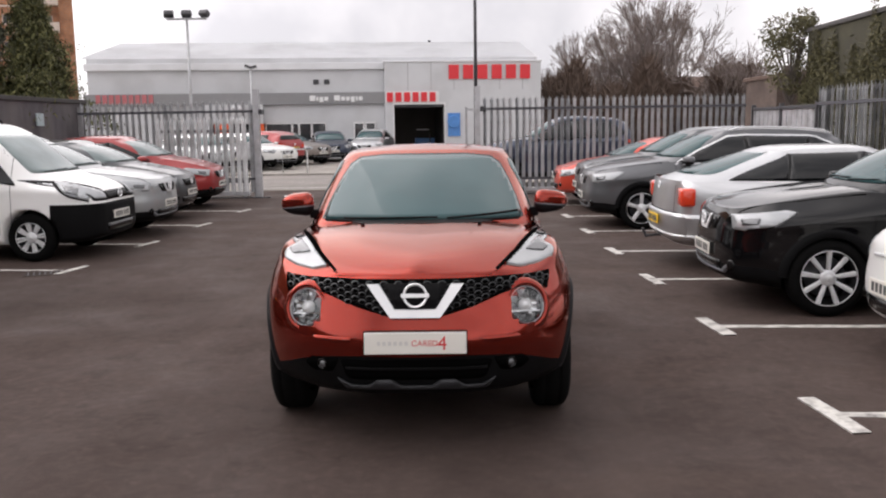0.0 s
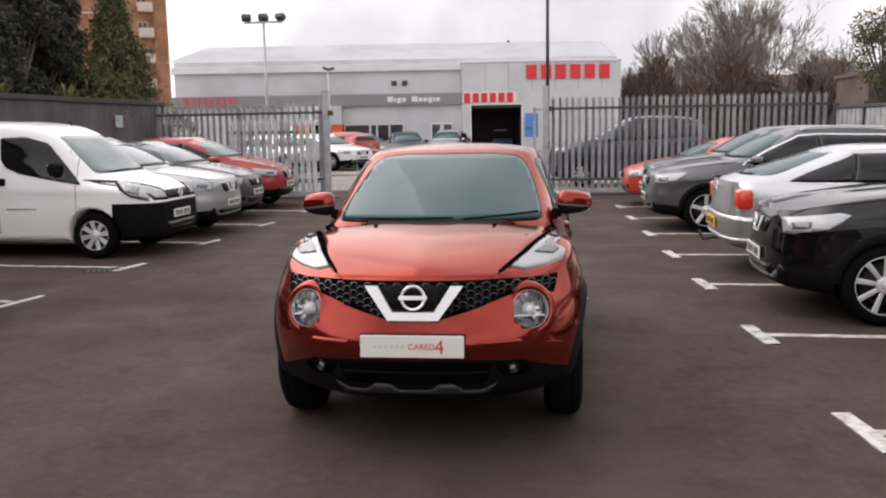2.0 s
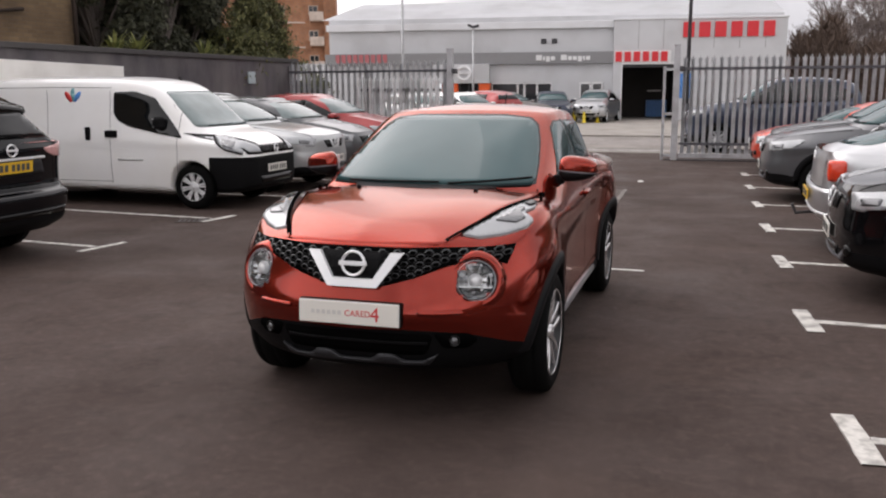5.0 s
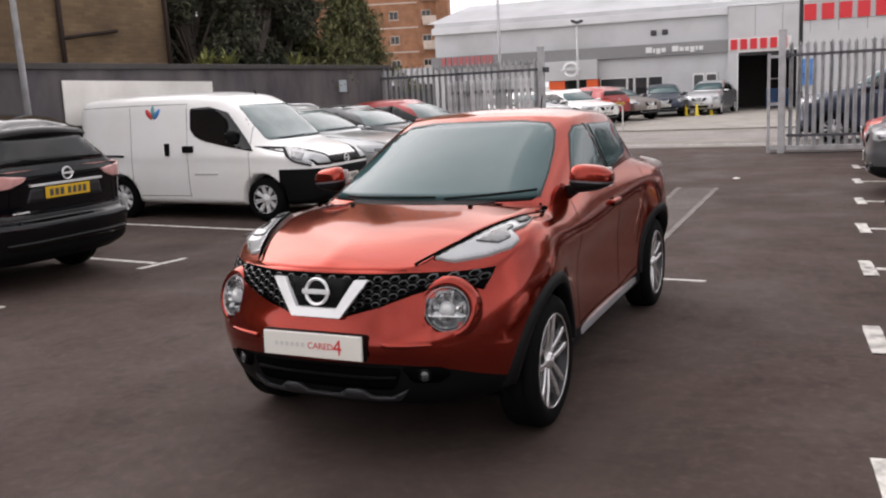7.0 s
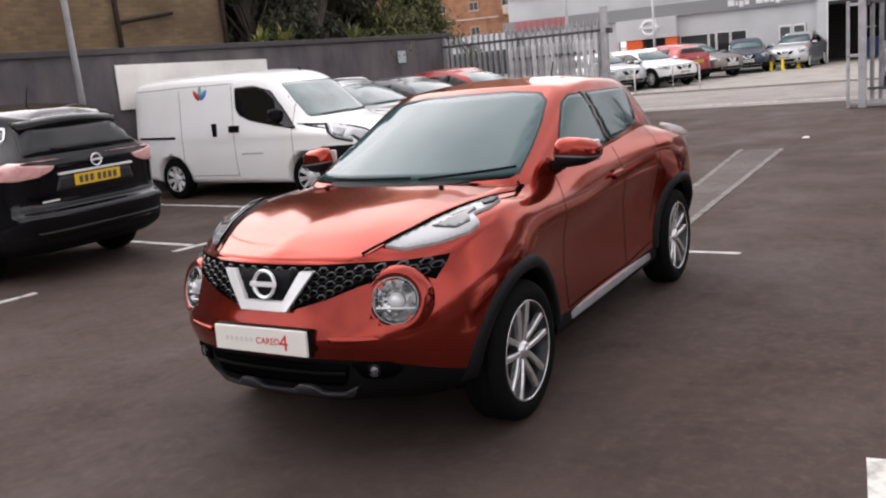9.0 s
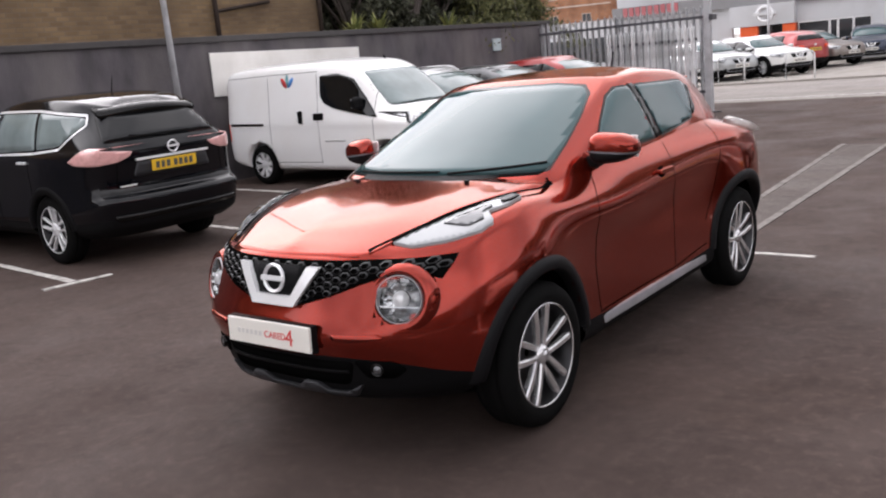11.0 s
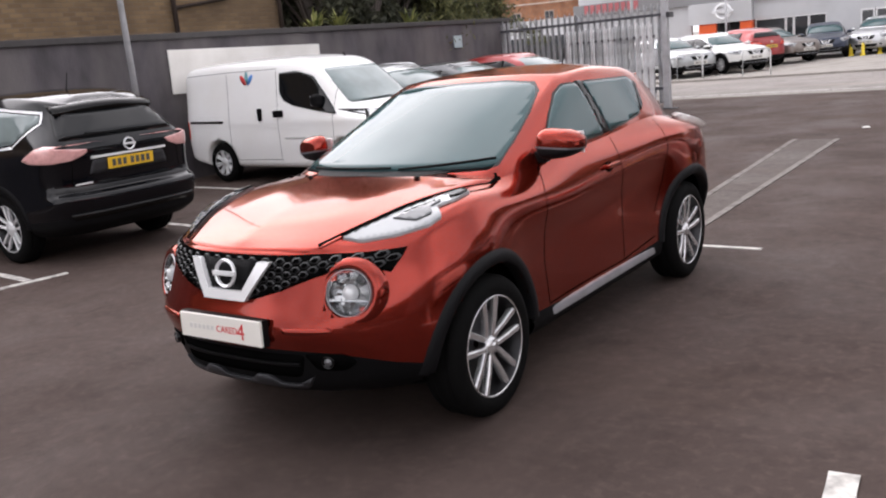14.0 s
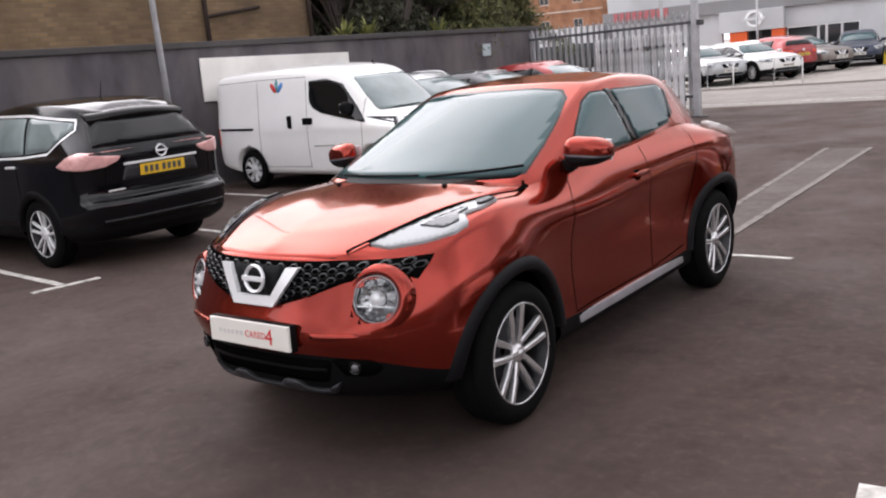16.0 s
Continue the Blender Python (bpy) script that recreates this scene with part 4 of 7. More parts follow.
    # glazing
    half = [(0.645, 1.101), (0.622, 1.20), (0.58, 1.32), (0.53, 1.42), (0.47, 1.462), (0.30, 1.480)]
    sh.panel("windscreen", rounded(half + [(-u, v) for u, v in half[::-1]], 0.035), "F", GLASS, off=0.008, step=0.035)
    sh.seam(half[:5] + [(0.3, 1.481), (0, 1.484), (-0.3, 1.481)] + [(-u, v) for u, v in half[4::-1]], "F", 0.018, GLOSSBLACK, "windscreen_seal", 0.005)
    sh.panel("scuttle", rounded([(-0.62, 1.09), (0.62, 1.09), (0.645, 1.104), (-0.645, 1.104)], 0.005), "F", PLASTIC, off=0.004)
    fore = [(-0.44, 1.125), (0.26, 1.135), (0.17, 1.436), (0.05, 1.436), (-0.06, 1.395), (-0.24, 1.28)]
    rear = [(0.36, 1.14), (0.86, 1.19), (0.95, 1.30), (0.985, 1.385), (0.90, 1.415), (0.245, 1.436)]
    for poly in (fore, rear):
        sh.both("side_window", rounded(poly, 0.025), "S", GLASS, off=0.007, step=0.03)
        sh.seam(poly + poly[:1], "S", 0.02, GLOSSBLACK, "window_seal", 0.004)
    sh.both("window_pillar", [(0.275, 1.13), (0.345, 1.135), (0.235, 1.45), (0.175, 1.45)], "S", GLOSSBLACK, off=0.006, step=0.03)
    sh.both("door_handle", rounded([(0.905, 1.20), (0.985, 1.235), (1.04, 1.37), (1.005, 1.39)], 0.015), "S", GLOSSBLACK, off=0.006, step=0.03)
    sh.panel("rear_window", rounded([(-0.5, 1.12), (0.5, 1.12), (0.40, 1.33), (-0.40, 1.33)], 0.05), "B", DARKGLASS)
    # bonnet and door gaps
    sh.seam([(0.425, -1.852), (0.48, -1.74), (0.545, -1.60), (0.615, -1.39), (0.69, -1.15), (0.722, -1.06), (0.735, -0.97), (0.715, -0.86), (0.67, -0.82)], "T", 0.017, GAP, "bonnet_gap", 0.014)
    sh.seam([(-0.62, 0.36), (-0.645, 0.6), (-0.60, 0.95), (-0.545, 1.06)], "S", 0.005)
    sh.seam([(0.35, 0.36), (0.36, 0.7), (0.315, 1.1)], "S", 0.005)
    sh.seam([(0.80, 0.55), (0.93, 0.75), (1.0, 0.95), (0.985, 1.13)], "S", 0.005)
    sh.seam([(-0.62, 0.36), (0.35, 0.355), (0.80, 0.40)], "S", 0.006)
    sh.handles([(0.20, 0.955)])
    sh.both("handle_cup", circle2(0.17, 0.95, 0.05, 16, 0.6), "S", GAP, off=0.002, thick=0.002)
    # boomerang lamps on the wings
    boom = [(0.480, -1.765), (0.515, -1.685), (0.570, -1.56), (0.638, -1.36), (0.705, -1.145), (0.745, -1.16), (0.752, -1.28), (0.716, -1.388), (0.775, -1.435), (0.76, -1.51), (0.665, -1.635), (0.565, -1.735)]
    inner = [(0.60, -1.565), (0.655, -1.43), (0.69, -1.33), (0.715, -1.345), (0.70, -1.41), (0.74, -1.455), (0.705, -1.525)]
    tip = [(0.683, -1.25), (0.708, -1.16), (0.742, -1.172), (0.747, -1.25), (0.72, -1.29)]
    for s in (1, -1):
        turn = lambda poly: rounded(poly if s > 0 else [(-u, v) for u, v in poly][::-1], 0.014)
        lamp = sh.panel("wing_lamp", turn(boom), "T", LAMPGLASS, off=0.012, thick=0.03, step=0.022, label="clear boomerang-shaped wing lamp")
        sh.panel("lamp_insert", turn(inner), "T", LAMPINNER, off=0.019, thick=0.006, step=0.022, parent=lamp)
        sh.panel("lamp_tip", turn(tip), "T", GLOSSBLACK, off=0.020, thick=0.006, step=0.022, parent=lamp)
        sh.seam([(s * u, v) for u, v in boom[:5]], "T1", 0.012, GAP, "lamp_gasket", 0.0155)
    # grille band, chrome V, emblem
    side = [(0.40, 0.905), (0.60, 0.897), (0.725, 0.897), (0.722, 0.865), (0.705, 0.812), (0.64, 0.84), (0.52, 0.838), (0.44, 0.815), (0.30, 0.765), (0.14, 0.722)]
    band = side + [(-u, v) for u, v in side[::-1]]
    sh.panel("grille", band, "F", GAP, off=0.008, step=0.03, label="black honeycomb grille band")
    hexes(sh, band, "F", 0.05, GRILLEMESH, "grille_mesh")
    sh.panel("chrome_v", [(-0.250, 0.882), (-0.185, 0.882), (-0.105, 0.757), (0.105, 0.757), (0.185, 0.882), (0.250, 0.882), (0.128, 0.718), (-0.128, 0.718)], "F", CHROME, off=0.03, thick=0.03, step=0.05, smooth=False)
    sh.panel("badge_backing", [(-0.17, 0.885), (0.17, 0.885), (0.098, 0.766), (-0.098, 0.766)], "F", PLASTIC, off=0.014, thick=0.02)
    hit, _ = sh.shoot("F", 0, 0.83)
    sh.ring(hit.y - 0.03, 0.828, 0.064, tilt=-10)
    # round lamps in the bumper
    for s in (1, -1):
        h1, _ = sh.shoot("F", s * 0.583, 0.748)
        nrm = sh.tree.find_nearest(h1)[1]
        nrm = (nrm if nrm.y < 0 else -nrm) + Vector((0, -0.5, 0))
        stand = Matrix.Translation(h1 + nrm.normalized() * 0.005) @ Vector((0, -1, 0)).rotation_difference(nrm.normalized()).to_matrix().to_4x4()
        lamp = part("lamp_surround", lathe([(0.12, 0.18), (0.05, 0.158), (0.02, 0.143), (0.004, 0.128), (0.0, 0.118), (0.004, 0.108), (0.018, 0.102), (0.03, 0.099)], 48, "Y"), PAINT_ORANGE, sh.top, smooth=True, at=stand)
        part("lamp_rim", lathe([(0.02, 0.1005), (0.002, 0.099), (0.001, 0.0965), (0.012, 0.095)], 40, "Y"), SILL, lamp, "thin chrome ring", smooth=True)
        bowl = bmesh.new()
        rows = [[bowl.verts.new((r * math.cos(a * math.tau / 24), y - (0.005 if a % 3 == 0 else 0), r * math.sin(a * math.tau / 24))) for a in range(24)] for y, r in ((0.012, 0.096), (0.03, 0.085), (0.042, 0.07), (0.05, 0.055), (0.054, 0.042), (0.057, 0.03), (0.058, 0.008))]
        for ra, rb in zip(rows, rows[1:]):
            for k in range(24):
                bowl.faces.new((ra[k], ra[(k + 1) % 24], rb[(k + 1) % 24], rb[k]))
        bowl.faces.new(rows[-1])
        bmesh.ops.recalc_face_normals(bowl, faces=bowl.faces[:])
        part("reflector", bowl, MIRRORED, lamp)
        part("bulb_shield", lathe([(0.05, 0.034), (0.022, 0.028), (0.014, 0.016), (0.013, 0.001)], 16, "Y"), CHROME, lamp, smooth=True)
        part("lamp_divider", boxes((-0.085, 0.026, -0.034, 0.085, 0.05, -0.028)), MIRRORED, lamp)
        part("indicator_bulb", lathe([(0.05, 0.001), (0.02, 0.012), (0.012, 0.016), (0.03, 0.022), (0.052, 0.024)], 14, "Y"), LAMPINNER, lamp, smooth=True, at=pose(0.045 * s, 0, 0.05))
        lens = part("lamp_lens", lathe([(0.006, 0.0955), (-0.003, 0.075), (-0.008, 0.048), (-0.011, 0.022), (-0.0115, 0.001)], 32, "Y"), CLEAR, lamp, "clear round lens", smooth=True)
        lens.visible_shadow = False
        # fog lamps in black recesses
        h2, _ = sh.shoot("F", s * 0.495, 0.46)
        sh.panel("fog_recess", rounded([(s * 0.40, 0.50), (s * 0.44, 0.42), (s * 0.55, 0.415), (s * 0.60, 0.455), (s * 0.56, 0.495)][::s], 0.02), "F", GAP, off=0.004, thick=0.006)
        fog = part("fog_lamp", lathe([(0.006, 0.001), (0.002, 0.016), (-0.004, 0.023), (-0.008, 0.026), (-0.004, 0.029), (0.03, 0.029)], 24, "Y"), GLOSSBLACK, sh.top, smooth=True, at=pose(h2.x, h2.y - 0.012, h2.z, 0, 0, s * 22))
        part("fog_lens", lathe([(-0.010, 0.001), (-0.008, 0.012), (-0.003, 0.018)], 20, "Y"), LAMPINNER, fog, smooth=True)
        sh.panel("bumper_crease", rounded([(s * 0.33, 0.618), (s * 0.53, 0.62), (s * 0.55, 0.602), (s * 0.42, 0.588), (s * 0.34, 0.594)][::s], 0.008), "F", PAINT_ORANGE, off=0.009, thick=0.02, step=0.03)
    sh.panel("lower_grille", rounded([(-0.40, 0.495), (0.40, 0.495), (0.36, 0.385), (-0.36, 0.385)], 0.03), "F", GAP, off=0.003)
    for z in (0.44,):
        sh.panel("grille_bar", [(-0.37, z), (0.37, z), (0.37, z + 0.014), (-0.37, z + 0.014)], "F", PLASTIC, off=0.012, thick=0.01)
    sh.panel("skid_plate", rounded([(-0.42, 0.392), (-0.34, 0.352), (-0.25, 0.352), (-0.20, 0.388), (-0.13, 0.388), (-0.08, 0.352), (0.08, 0.352), (0.13, 0.388), (0.20, 0.388), (0.25, 0.352), (0.34, 0.352), (0.42, 0.392), (0.37, 0.328), (-0.37, 0.328)], 0.012), "F", SKIDDARK, off=0.018, thick=0.03)
    h3, _ = sh.shoot("F", 0, 0.597)
    pl = part("number_plate", boxes((-0.26, -0.008, -0.0555, 0.26, 0.008, 0.0555), bevel=0.004), PLATEW, sh.top, "white dealer number plate with faint print", at=pose(0, h3.y - 0.026, 0.597, -3))
    part("plate_holder", boxes((-0.265, -0.004, -0.06, 0.265, 0.03, 0.06), bevel=0.004), PLASTIC, pl, at=pose(0, 0.008, 0))
    bm = bmesh.new()
    for k in range(6):
        box(bm, -0.195 + k * 0.028, -0.0095, -0.010, -0.177 + k * 0.028, -0.007, 0.01)
    part("plate_print", bm, PRINTGREY, pl)
    lettering("CARED", 0.042, PRINTRED, pl, pose(-0.02, -0.0085, -0.014, 90), "plate_print", "small red print")
    lettering("4", 0.10, PRINTRED, pl, pose(0.112, -0.0085, -0.034, 90), "plate_digit", "red digit")
    # cladding round the arches and along the sills
    arch_cladding(sh, 0.392, 0.458, PLASTIC2)
    for s in (1, -1):
        hit, _ = sh.shoot("L", 0, 0.31)
        part("sill_strip", boxes((s * (hit.x - 0.03), -0.74, 0.282, s * (hit.x + 0.016), 0.84, 0.335), bevel=0.01), SILL, sh.top, "silver sill strip")
    for s in (1, -1):
        fin = bmesh.new()
        for x, y, z in ((0.72, 1.36, 1.125), (0.81, 1.48, 1.105), (0.85, 1.60, 1.065), (0.835, 1.80, 1.0), (0.78, 1.87, 0.97), (0.71, 1.87, 1.05), (0.66, 1.62, 1.12), (0.74, 1.55, 1.0)):
            fin.verts.new((s * x, y, z))
        bmesh.ops.convex_hull(fin, input=fin.verts[:])
        bmesh.ops.bevel(fin, geom=fin.edges[:], offset=0.012, segments=2, affect="EDGES")
        bmesh.ops.recalc_face_normals(fin, faces=fin.faces[:])
        part("tail_lamp", fin, mat("pale_tail_lens", (0.88, 0.80, 0.77), 0.12, 0.0, vary=0.2, scale=25, coat=1.0), sh.top, "pale boomerang tail lamp", smooth=True)
    part("rear_spoiler", boxes((-0.40, 1.36, 1.385, 0.40, 1.60, 1.412), bevel=0.012), PAINT_ORANGE, sh.top)
    part("aerial", tube(bmesh.new(), (0, 1.2, 1.47), (0, 1.27, 1.62), 0.005), PLASTIC, sh.top)
    sh.mirrors(-0.46, 1.172, 0.745, w=0.235, h=0.15, strip=True)
    for s in (1, -1):
        hit, _ = sh.shoot("T", s * 0.36, -1.05)
        part("washer_jet", boxes((-0.012, -0.008, -0.006, 0.012, 0.008, 0.009), bevel=0.003), PLASTIC, sh.top, at=pose(hit.x, hit.y, hit.z + 0.004))
    sh.plate(2.1, 0.80, True)
    sh.wiper(-0.50, 0.10, 1.112, 1.118)
    sh.wiper(0.16, 0.62, 1.112, 1.138)
    sh.wheels(STYLE5, 0.215)
    return sh


# ---- generic parked cars ----
def rails_for(c, k, saloon=False):
    """Flank, cabin and bonnet rails of an everyday car, drawn from its profile curves."""
    T, B, R = (lambda y: curve_at(c["top"], y)), (lambda y: curve_at(c["belt"], y)), (lambda y: curve_at(c["roof"], y))
    y0, y1 = c["top"][0][0], c["top"][-1][0]
    a0, a1 = c["axles"]
    W = max(v for _, v in c["wide"])
    zh, zt = T(y0 + 0.1), B(y1 - 0.2)
    plan = [(0, y0), (0.38 * W, y0 + 0.02), (0.68 * W, y0 + 0.09), (0.90 * W, y0 + 0.28), (0.985 * W, a0 - 0.28), (W, a0), (0.985 * W, a0 + 0.42), (0.972 * W, -0.25), (0.972 * W, 0.35), (0.985 * W, a1 - 0.42), (W, a1), (0.975 * W, a1 + 0.36), (0.89 * W, y1 - 0.16), (0.55 * W, y1 - 0.025), (0, y1)]
    low = c.get("sill", 0.22)

    def ring(shrink, push, zs):
        out = []
        for i, (x, y) in enumerate(plan):
            f = 1 if i < 4 else -1 if i > 11 else 0
            z = zs[0] if i < 4 else zs[2] if i > 11 else zs[1]
            out.append((x * (1 - shrink), y + f * push, z))
        return out
    flank = [ring(0.12, 0.14, (0.25, low, 0.28)), ring(0.03, 0.04, (0.31, low + 0.07, 0.36)), ring(0.006, 0.008, (0.42, low + 0.16, 0.46)), ring(0.0, 0.0, (0.54, 0.52, 0.58)), ring(0.004, 0.012, (0.66, 0.70, 0.74))]
    sh, br = [], []
    for i, (x, y) in enumerate(plan):
        if i < 4:
            sh.append((x * 0.985, y + 0.035, zh - 0.075))
        elif i > 11:
            sh.append((x * 0.985, y - 0.03, zt - 0.05))
        else:
            sh.append((x * 0.994, y, min(B(y), T(y)) - 0.10))
    br = [(0, y0 + 0.07, zh), (0.36 * W, y0 + 0.09, zh), (0.60 * W, y0 + 0.17, zh + 0.012), (0.75 * W, y0 + 0.42, T(y0 + 0.42) - 0.03), (0.80 * W, a0 - 0.22, T(a0 - 0.22) - 0.035), (0.83 * W, a0 + 0.03, T(a0 + 0.03) - 0.035), (0.87 * W, k[0] + 0.08, T(k[0]) - 0.04)]
    br += [(q * W, y, B(y)) for q, y in ((0.925, -0.25), (0.93, 0.35), (0.925, a1 - 0.42), (0.915, a1), (0.865 if saloon else 0.90, a1 + 0.36))]
    br += [((0.81 if saloon else 0.855) * W, y1 - 0.17, zt + 0.03), (0.50 * W, y1 - 0.065, zt + 0.03), (0, y1 - 0.05, zt + 0.03)]
    flank += [sh, br]
    e = (y1 - 0.24, y1 - 0.13, y1 - 0.11) if saloon else (k[3] - 0.09, k[3] + 0.01, k[3] + 0.02)
    zc = T(k[0]) - 0.012
    sill = [(0, k[0], zc), (0.40 * W, k[0] + 0.03, zc), (0.70 * W, k[0] + 0.11, zc - 0.02), (0.845 * W, k[0] + 0.30, B(k[0] + 0.3) - 0.01)]
    sill += [(q * W, y, B(y) - 0.008) for q, y in ((0.915, k[0] + 0.75), (0.922, 0.35), (0.917, a1 - 0.45), (0.89, a1 + 0.02))]
    sill += [(q * W, y, B(y) + 0.01) for q, y in ((0.74 if saloon else 0.84, e[0]), (0.44 if saloon else 0.52, e[1]), (0, e[2]))]
    ym, yr = (k[0] + k[1]) / 2, (k[3] - 0.02 if saloon else (k[2] + k[3]) / 2)
    waist = [(q * W, ym + d, T(ym) - o) for q, d, o in ((0, 0, 0), (0.39, 0.03, 0.004), (0.63, 0.10, 0.016), (0.765, 0.25, 0.03))]
    waist += [(q * W, y, (B(y) + T(y)) / 2 - 0.02) for q, y in ((0.835, k[0] + 0.85), (0.845, 0.4), (0.835, a1 - 0.45), (0.78, min(a1 + 0.02, k[2] - 0.02)))]
    waist += [(q * W, yr - d, T(yr) - o) for q, d, o in ((0.60 if saloon else 0.70, 0.10, 0.03), (0.34 if saloon else 0.42, 0.02, 0.01), (0, 0, 0))]
    dr = c.get("drop", 0.085)
    header = [(q * W, k[1] + d, T(k[1]) - o) for q, d, o in ((0, 0, 0.02), (0.36, 0.03, 0.026), (0.55, 0.09, 0.045))] + [(R(k[1]) - 0.005, k[1] + 0.19, T(k[1] + 0.19) - dr)]
    ys = [k[1] + (k[2] - k[1]) * f for f in (0.32, 0.5, 0.68, 0.86)]
    header += [(R(y) + 0.008, y, T(y) - dr) for y in ys[:3]] + [(R(ys[3]) - 0.01, ys[3], T(ys[3]) - dr)]
    header += [(q * W, k[2] - d, T(k[2] - d) - o) for q, d, o in ((0.50, 0.05, 0.05), (0.3, 0.01, 0.03), (0, 0, 0.025))]

    def inward(f, drop):
        mid = (k[1] + k[2]) / 2
        out = []
        for x, y, z in header:
            yy = mid + (y - mid) * (1 - 0.28 * f)
            out.append((x * (1 - f), yy, T(yy) - drop))
        return out
    cabin = [sill, waist, header, inward(0.16, 0.03), inward(0.55, 0.006), inward(1.0, 0.0)]
    bonnet = [(0, y, T(y) - 0.002) for y in (y0 + 0.07, y0 + 0.2, y0 + 0.45, (y0 + k[0]) / 2 + 0.1, k[0] - 0.2, k[0] - 0.012)]
    return flank, cabin, bonnet


SUV = dict(
    top=[(-2.17, 0.72), (-2.13, 0.86), (-2.02, 0.93), (-1.6, 1.02), (-1.1, 1.08), (-0.95, 1.10), (-0.5, 1.36), (-0.15, 1.53), (0.1, 1.58), (0.6, 1.60), (1.2, 1.58), (1.7, 1.52), (1.88, 1.44), (2.08, 1.08), (2.14, 0.95), (2.17, 0.7)],
    belt=[(-2.17, 0.66), (-2.0, 0.84), (-1.6, 0.95), (-0.9, 1.0), (0, 1.02), (1.2, 1.07), (1.8, 1.08), (2.1, 0.98), (2.17, 0.66)],
    wide=[(-2.17, 0.52), (-2.13, 0.66), (-2.02, 0.78), (-1.8, 0.86), (-1.4, 0.895), (0, 0.9), (1.4, 0.9), (1.85, 0.86), (2.08, 0.77), (2.17, 0.62)],
    roof=[(-1.0, 0.68), (-0.2, 0.61), (0.6, 0.62), (1.6, 0.58), (2.17, 0.55)],
    bot=[(-2.17, 0.34), (-2.0, 0.24), (-1.6, 0.2), (1.6, 0.22), (2.0, 0.27), (2.17, 0.36)],
    axles=(-1.32, 1.32), hub=0.34, arch=0.385, flare=0.02, tuck=0.01)
HATCH = dict(
    top=[(-2.0, 0.66), (-1.97, 0.78), (-1.86, 0.86), (-1.5, 0.97), (-1.05, 1.05), (-0.95, 1.07), (-0.5, 1.30), (-0.1, 1.46), (0.2, 1.51), (0.7, 1.52), (1.2, 1.48), (1.6, 1.38), (1.85, 1.08), (1.96, 0.92), (2.0, 0.68)],
    belt=[(-2.0, 0.6), (-1.85, 0.78), (-1.5, 0.88), (-0.9, 0.95), (0, 0.97), (1.2, 1.02), (1.7, 1.03), (1.9, 0.92), (2.0, 0.62)],
    wide=[(-2.0, 0.5), (-1.96, 0.62), (-1.85, 0.74), (-1.6, 0.81), (-1.2, 0.845), (0, 0.85), (1.3, 0.85), (1.7, 0.81), (1.92, 0.72), (2.0, 0.58)],
    roof=[(-1.0, 0.64), (-0.2, 0.58), (0.6, 0.59), (1.5, 0.53), (2.0, 0.5)],
    bot=[(-2.0, 0.3), (-1.85, 0.2), (-1.5, 0.17), (1.5, 0.19), (1.85, 0.24), (2.0, 0.34)],
    axles=(-1.25, 1.28), hub=0.31, arch=0.35, flare=0.012, tuck=0.01)
SALOON = dict(
    top=[(-2.3, 0.6), (-2.26, 0.7), (-2.1, 0.78), (-1.6, 0.9), (-1.1, 0.98), (-0.95, 1.0), (-0.5, 1.22), (-0.1, 1.39), (0.3, 1.41), (0.8, 1.405), (1.2, 1.355), (1.7, 1.215), (2.0, 1.105), (2.14, 1.075), (2.245, 1.065), (2.27, 1.03), (2.28, 0.95), (2.3, 0.70)],
    belt=[(-2.3, 0.56), (-2.1, 0.72), (-1.6, 0.84), (-0.9, 0.91), (0, 0.94), (1.2, 0.99), (1.9, 1.0), (2.2, 0.985), (2.27, 0.95), (2.3, 0.66)],
    wide=[(-2.3, 0.5), (-2.25, 0.64), (-2.1, 0.77), (-1.8, 0.85), (-1.3, 0.895), (0, 0.9), (1.4, 0.89), (1.9, 0.875), (2.15, 0.85), (2.24, 0.825), (2.28, 0.79), (2.3, 0.74)],
    roof=[(-1.0, 0.68), (-0.1, 0.59), (0.6, 0.6), (1.25, 0.57), (2.0, 0.66), (2.3, 0.70)],
    bot=[(-2.3, 0.28), (-2.1, 0.19), (-1.6, 0.16), (1.6, 0.18), (2.15, 0.24), (2.3, 0.30)],
    axles=(-1.38, 1.32), hub=0.32, arch=0.36, flare=0.012, drop=0.06, tuck=0.01)
CITY = dict(
    top=[(-1.78, 0.72), (-1.75, 0.82), (-1.66, 0.88), (-1.4, 0.96), (-1.05, 1.02), (-0.7, 1.22), (-0.35, 1.40), (0, 1.48), (0.5, 1.49), (1.0, 1.43), (1.3, 1.35), (1.6, 0.98), (1.73, 0.85), (1.78, 0.65)],
    belt=[(-1.78, 0.62), (-1.6, 0.8), (-1.2, 0.9), (0, 0.94), (1.0, 0.97), (1.5, 0.93), (1.78, 0.6)],
    wide=[(-1.78, 0.48), (-1.74, 0.6), (-1.62, 0.71), (-1.4, 0.78), (-1.1, 0.81), (0, 0.815), (1.1, 0.81), (1.5, 0.76), (1.7, 0.67), (1.78, 0.56)],
    roof=[(-1.0, 0.6), (-0.2, 0.55), (0.6, 0.56), (1.3, 0.5), (1.78, 0.46)],
    bot=[(-1.78, 0.3), (-1.6, 0.2), (-1.3, 0.17), (1.3, 0.19), (1.6, 0.24), (1.78, 0.34)],
    axles=(-1.13, 1.17), hub=0.295, arch=0.335, flare=0.014, tuck=0.01)


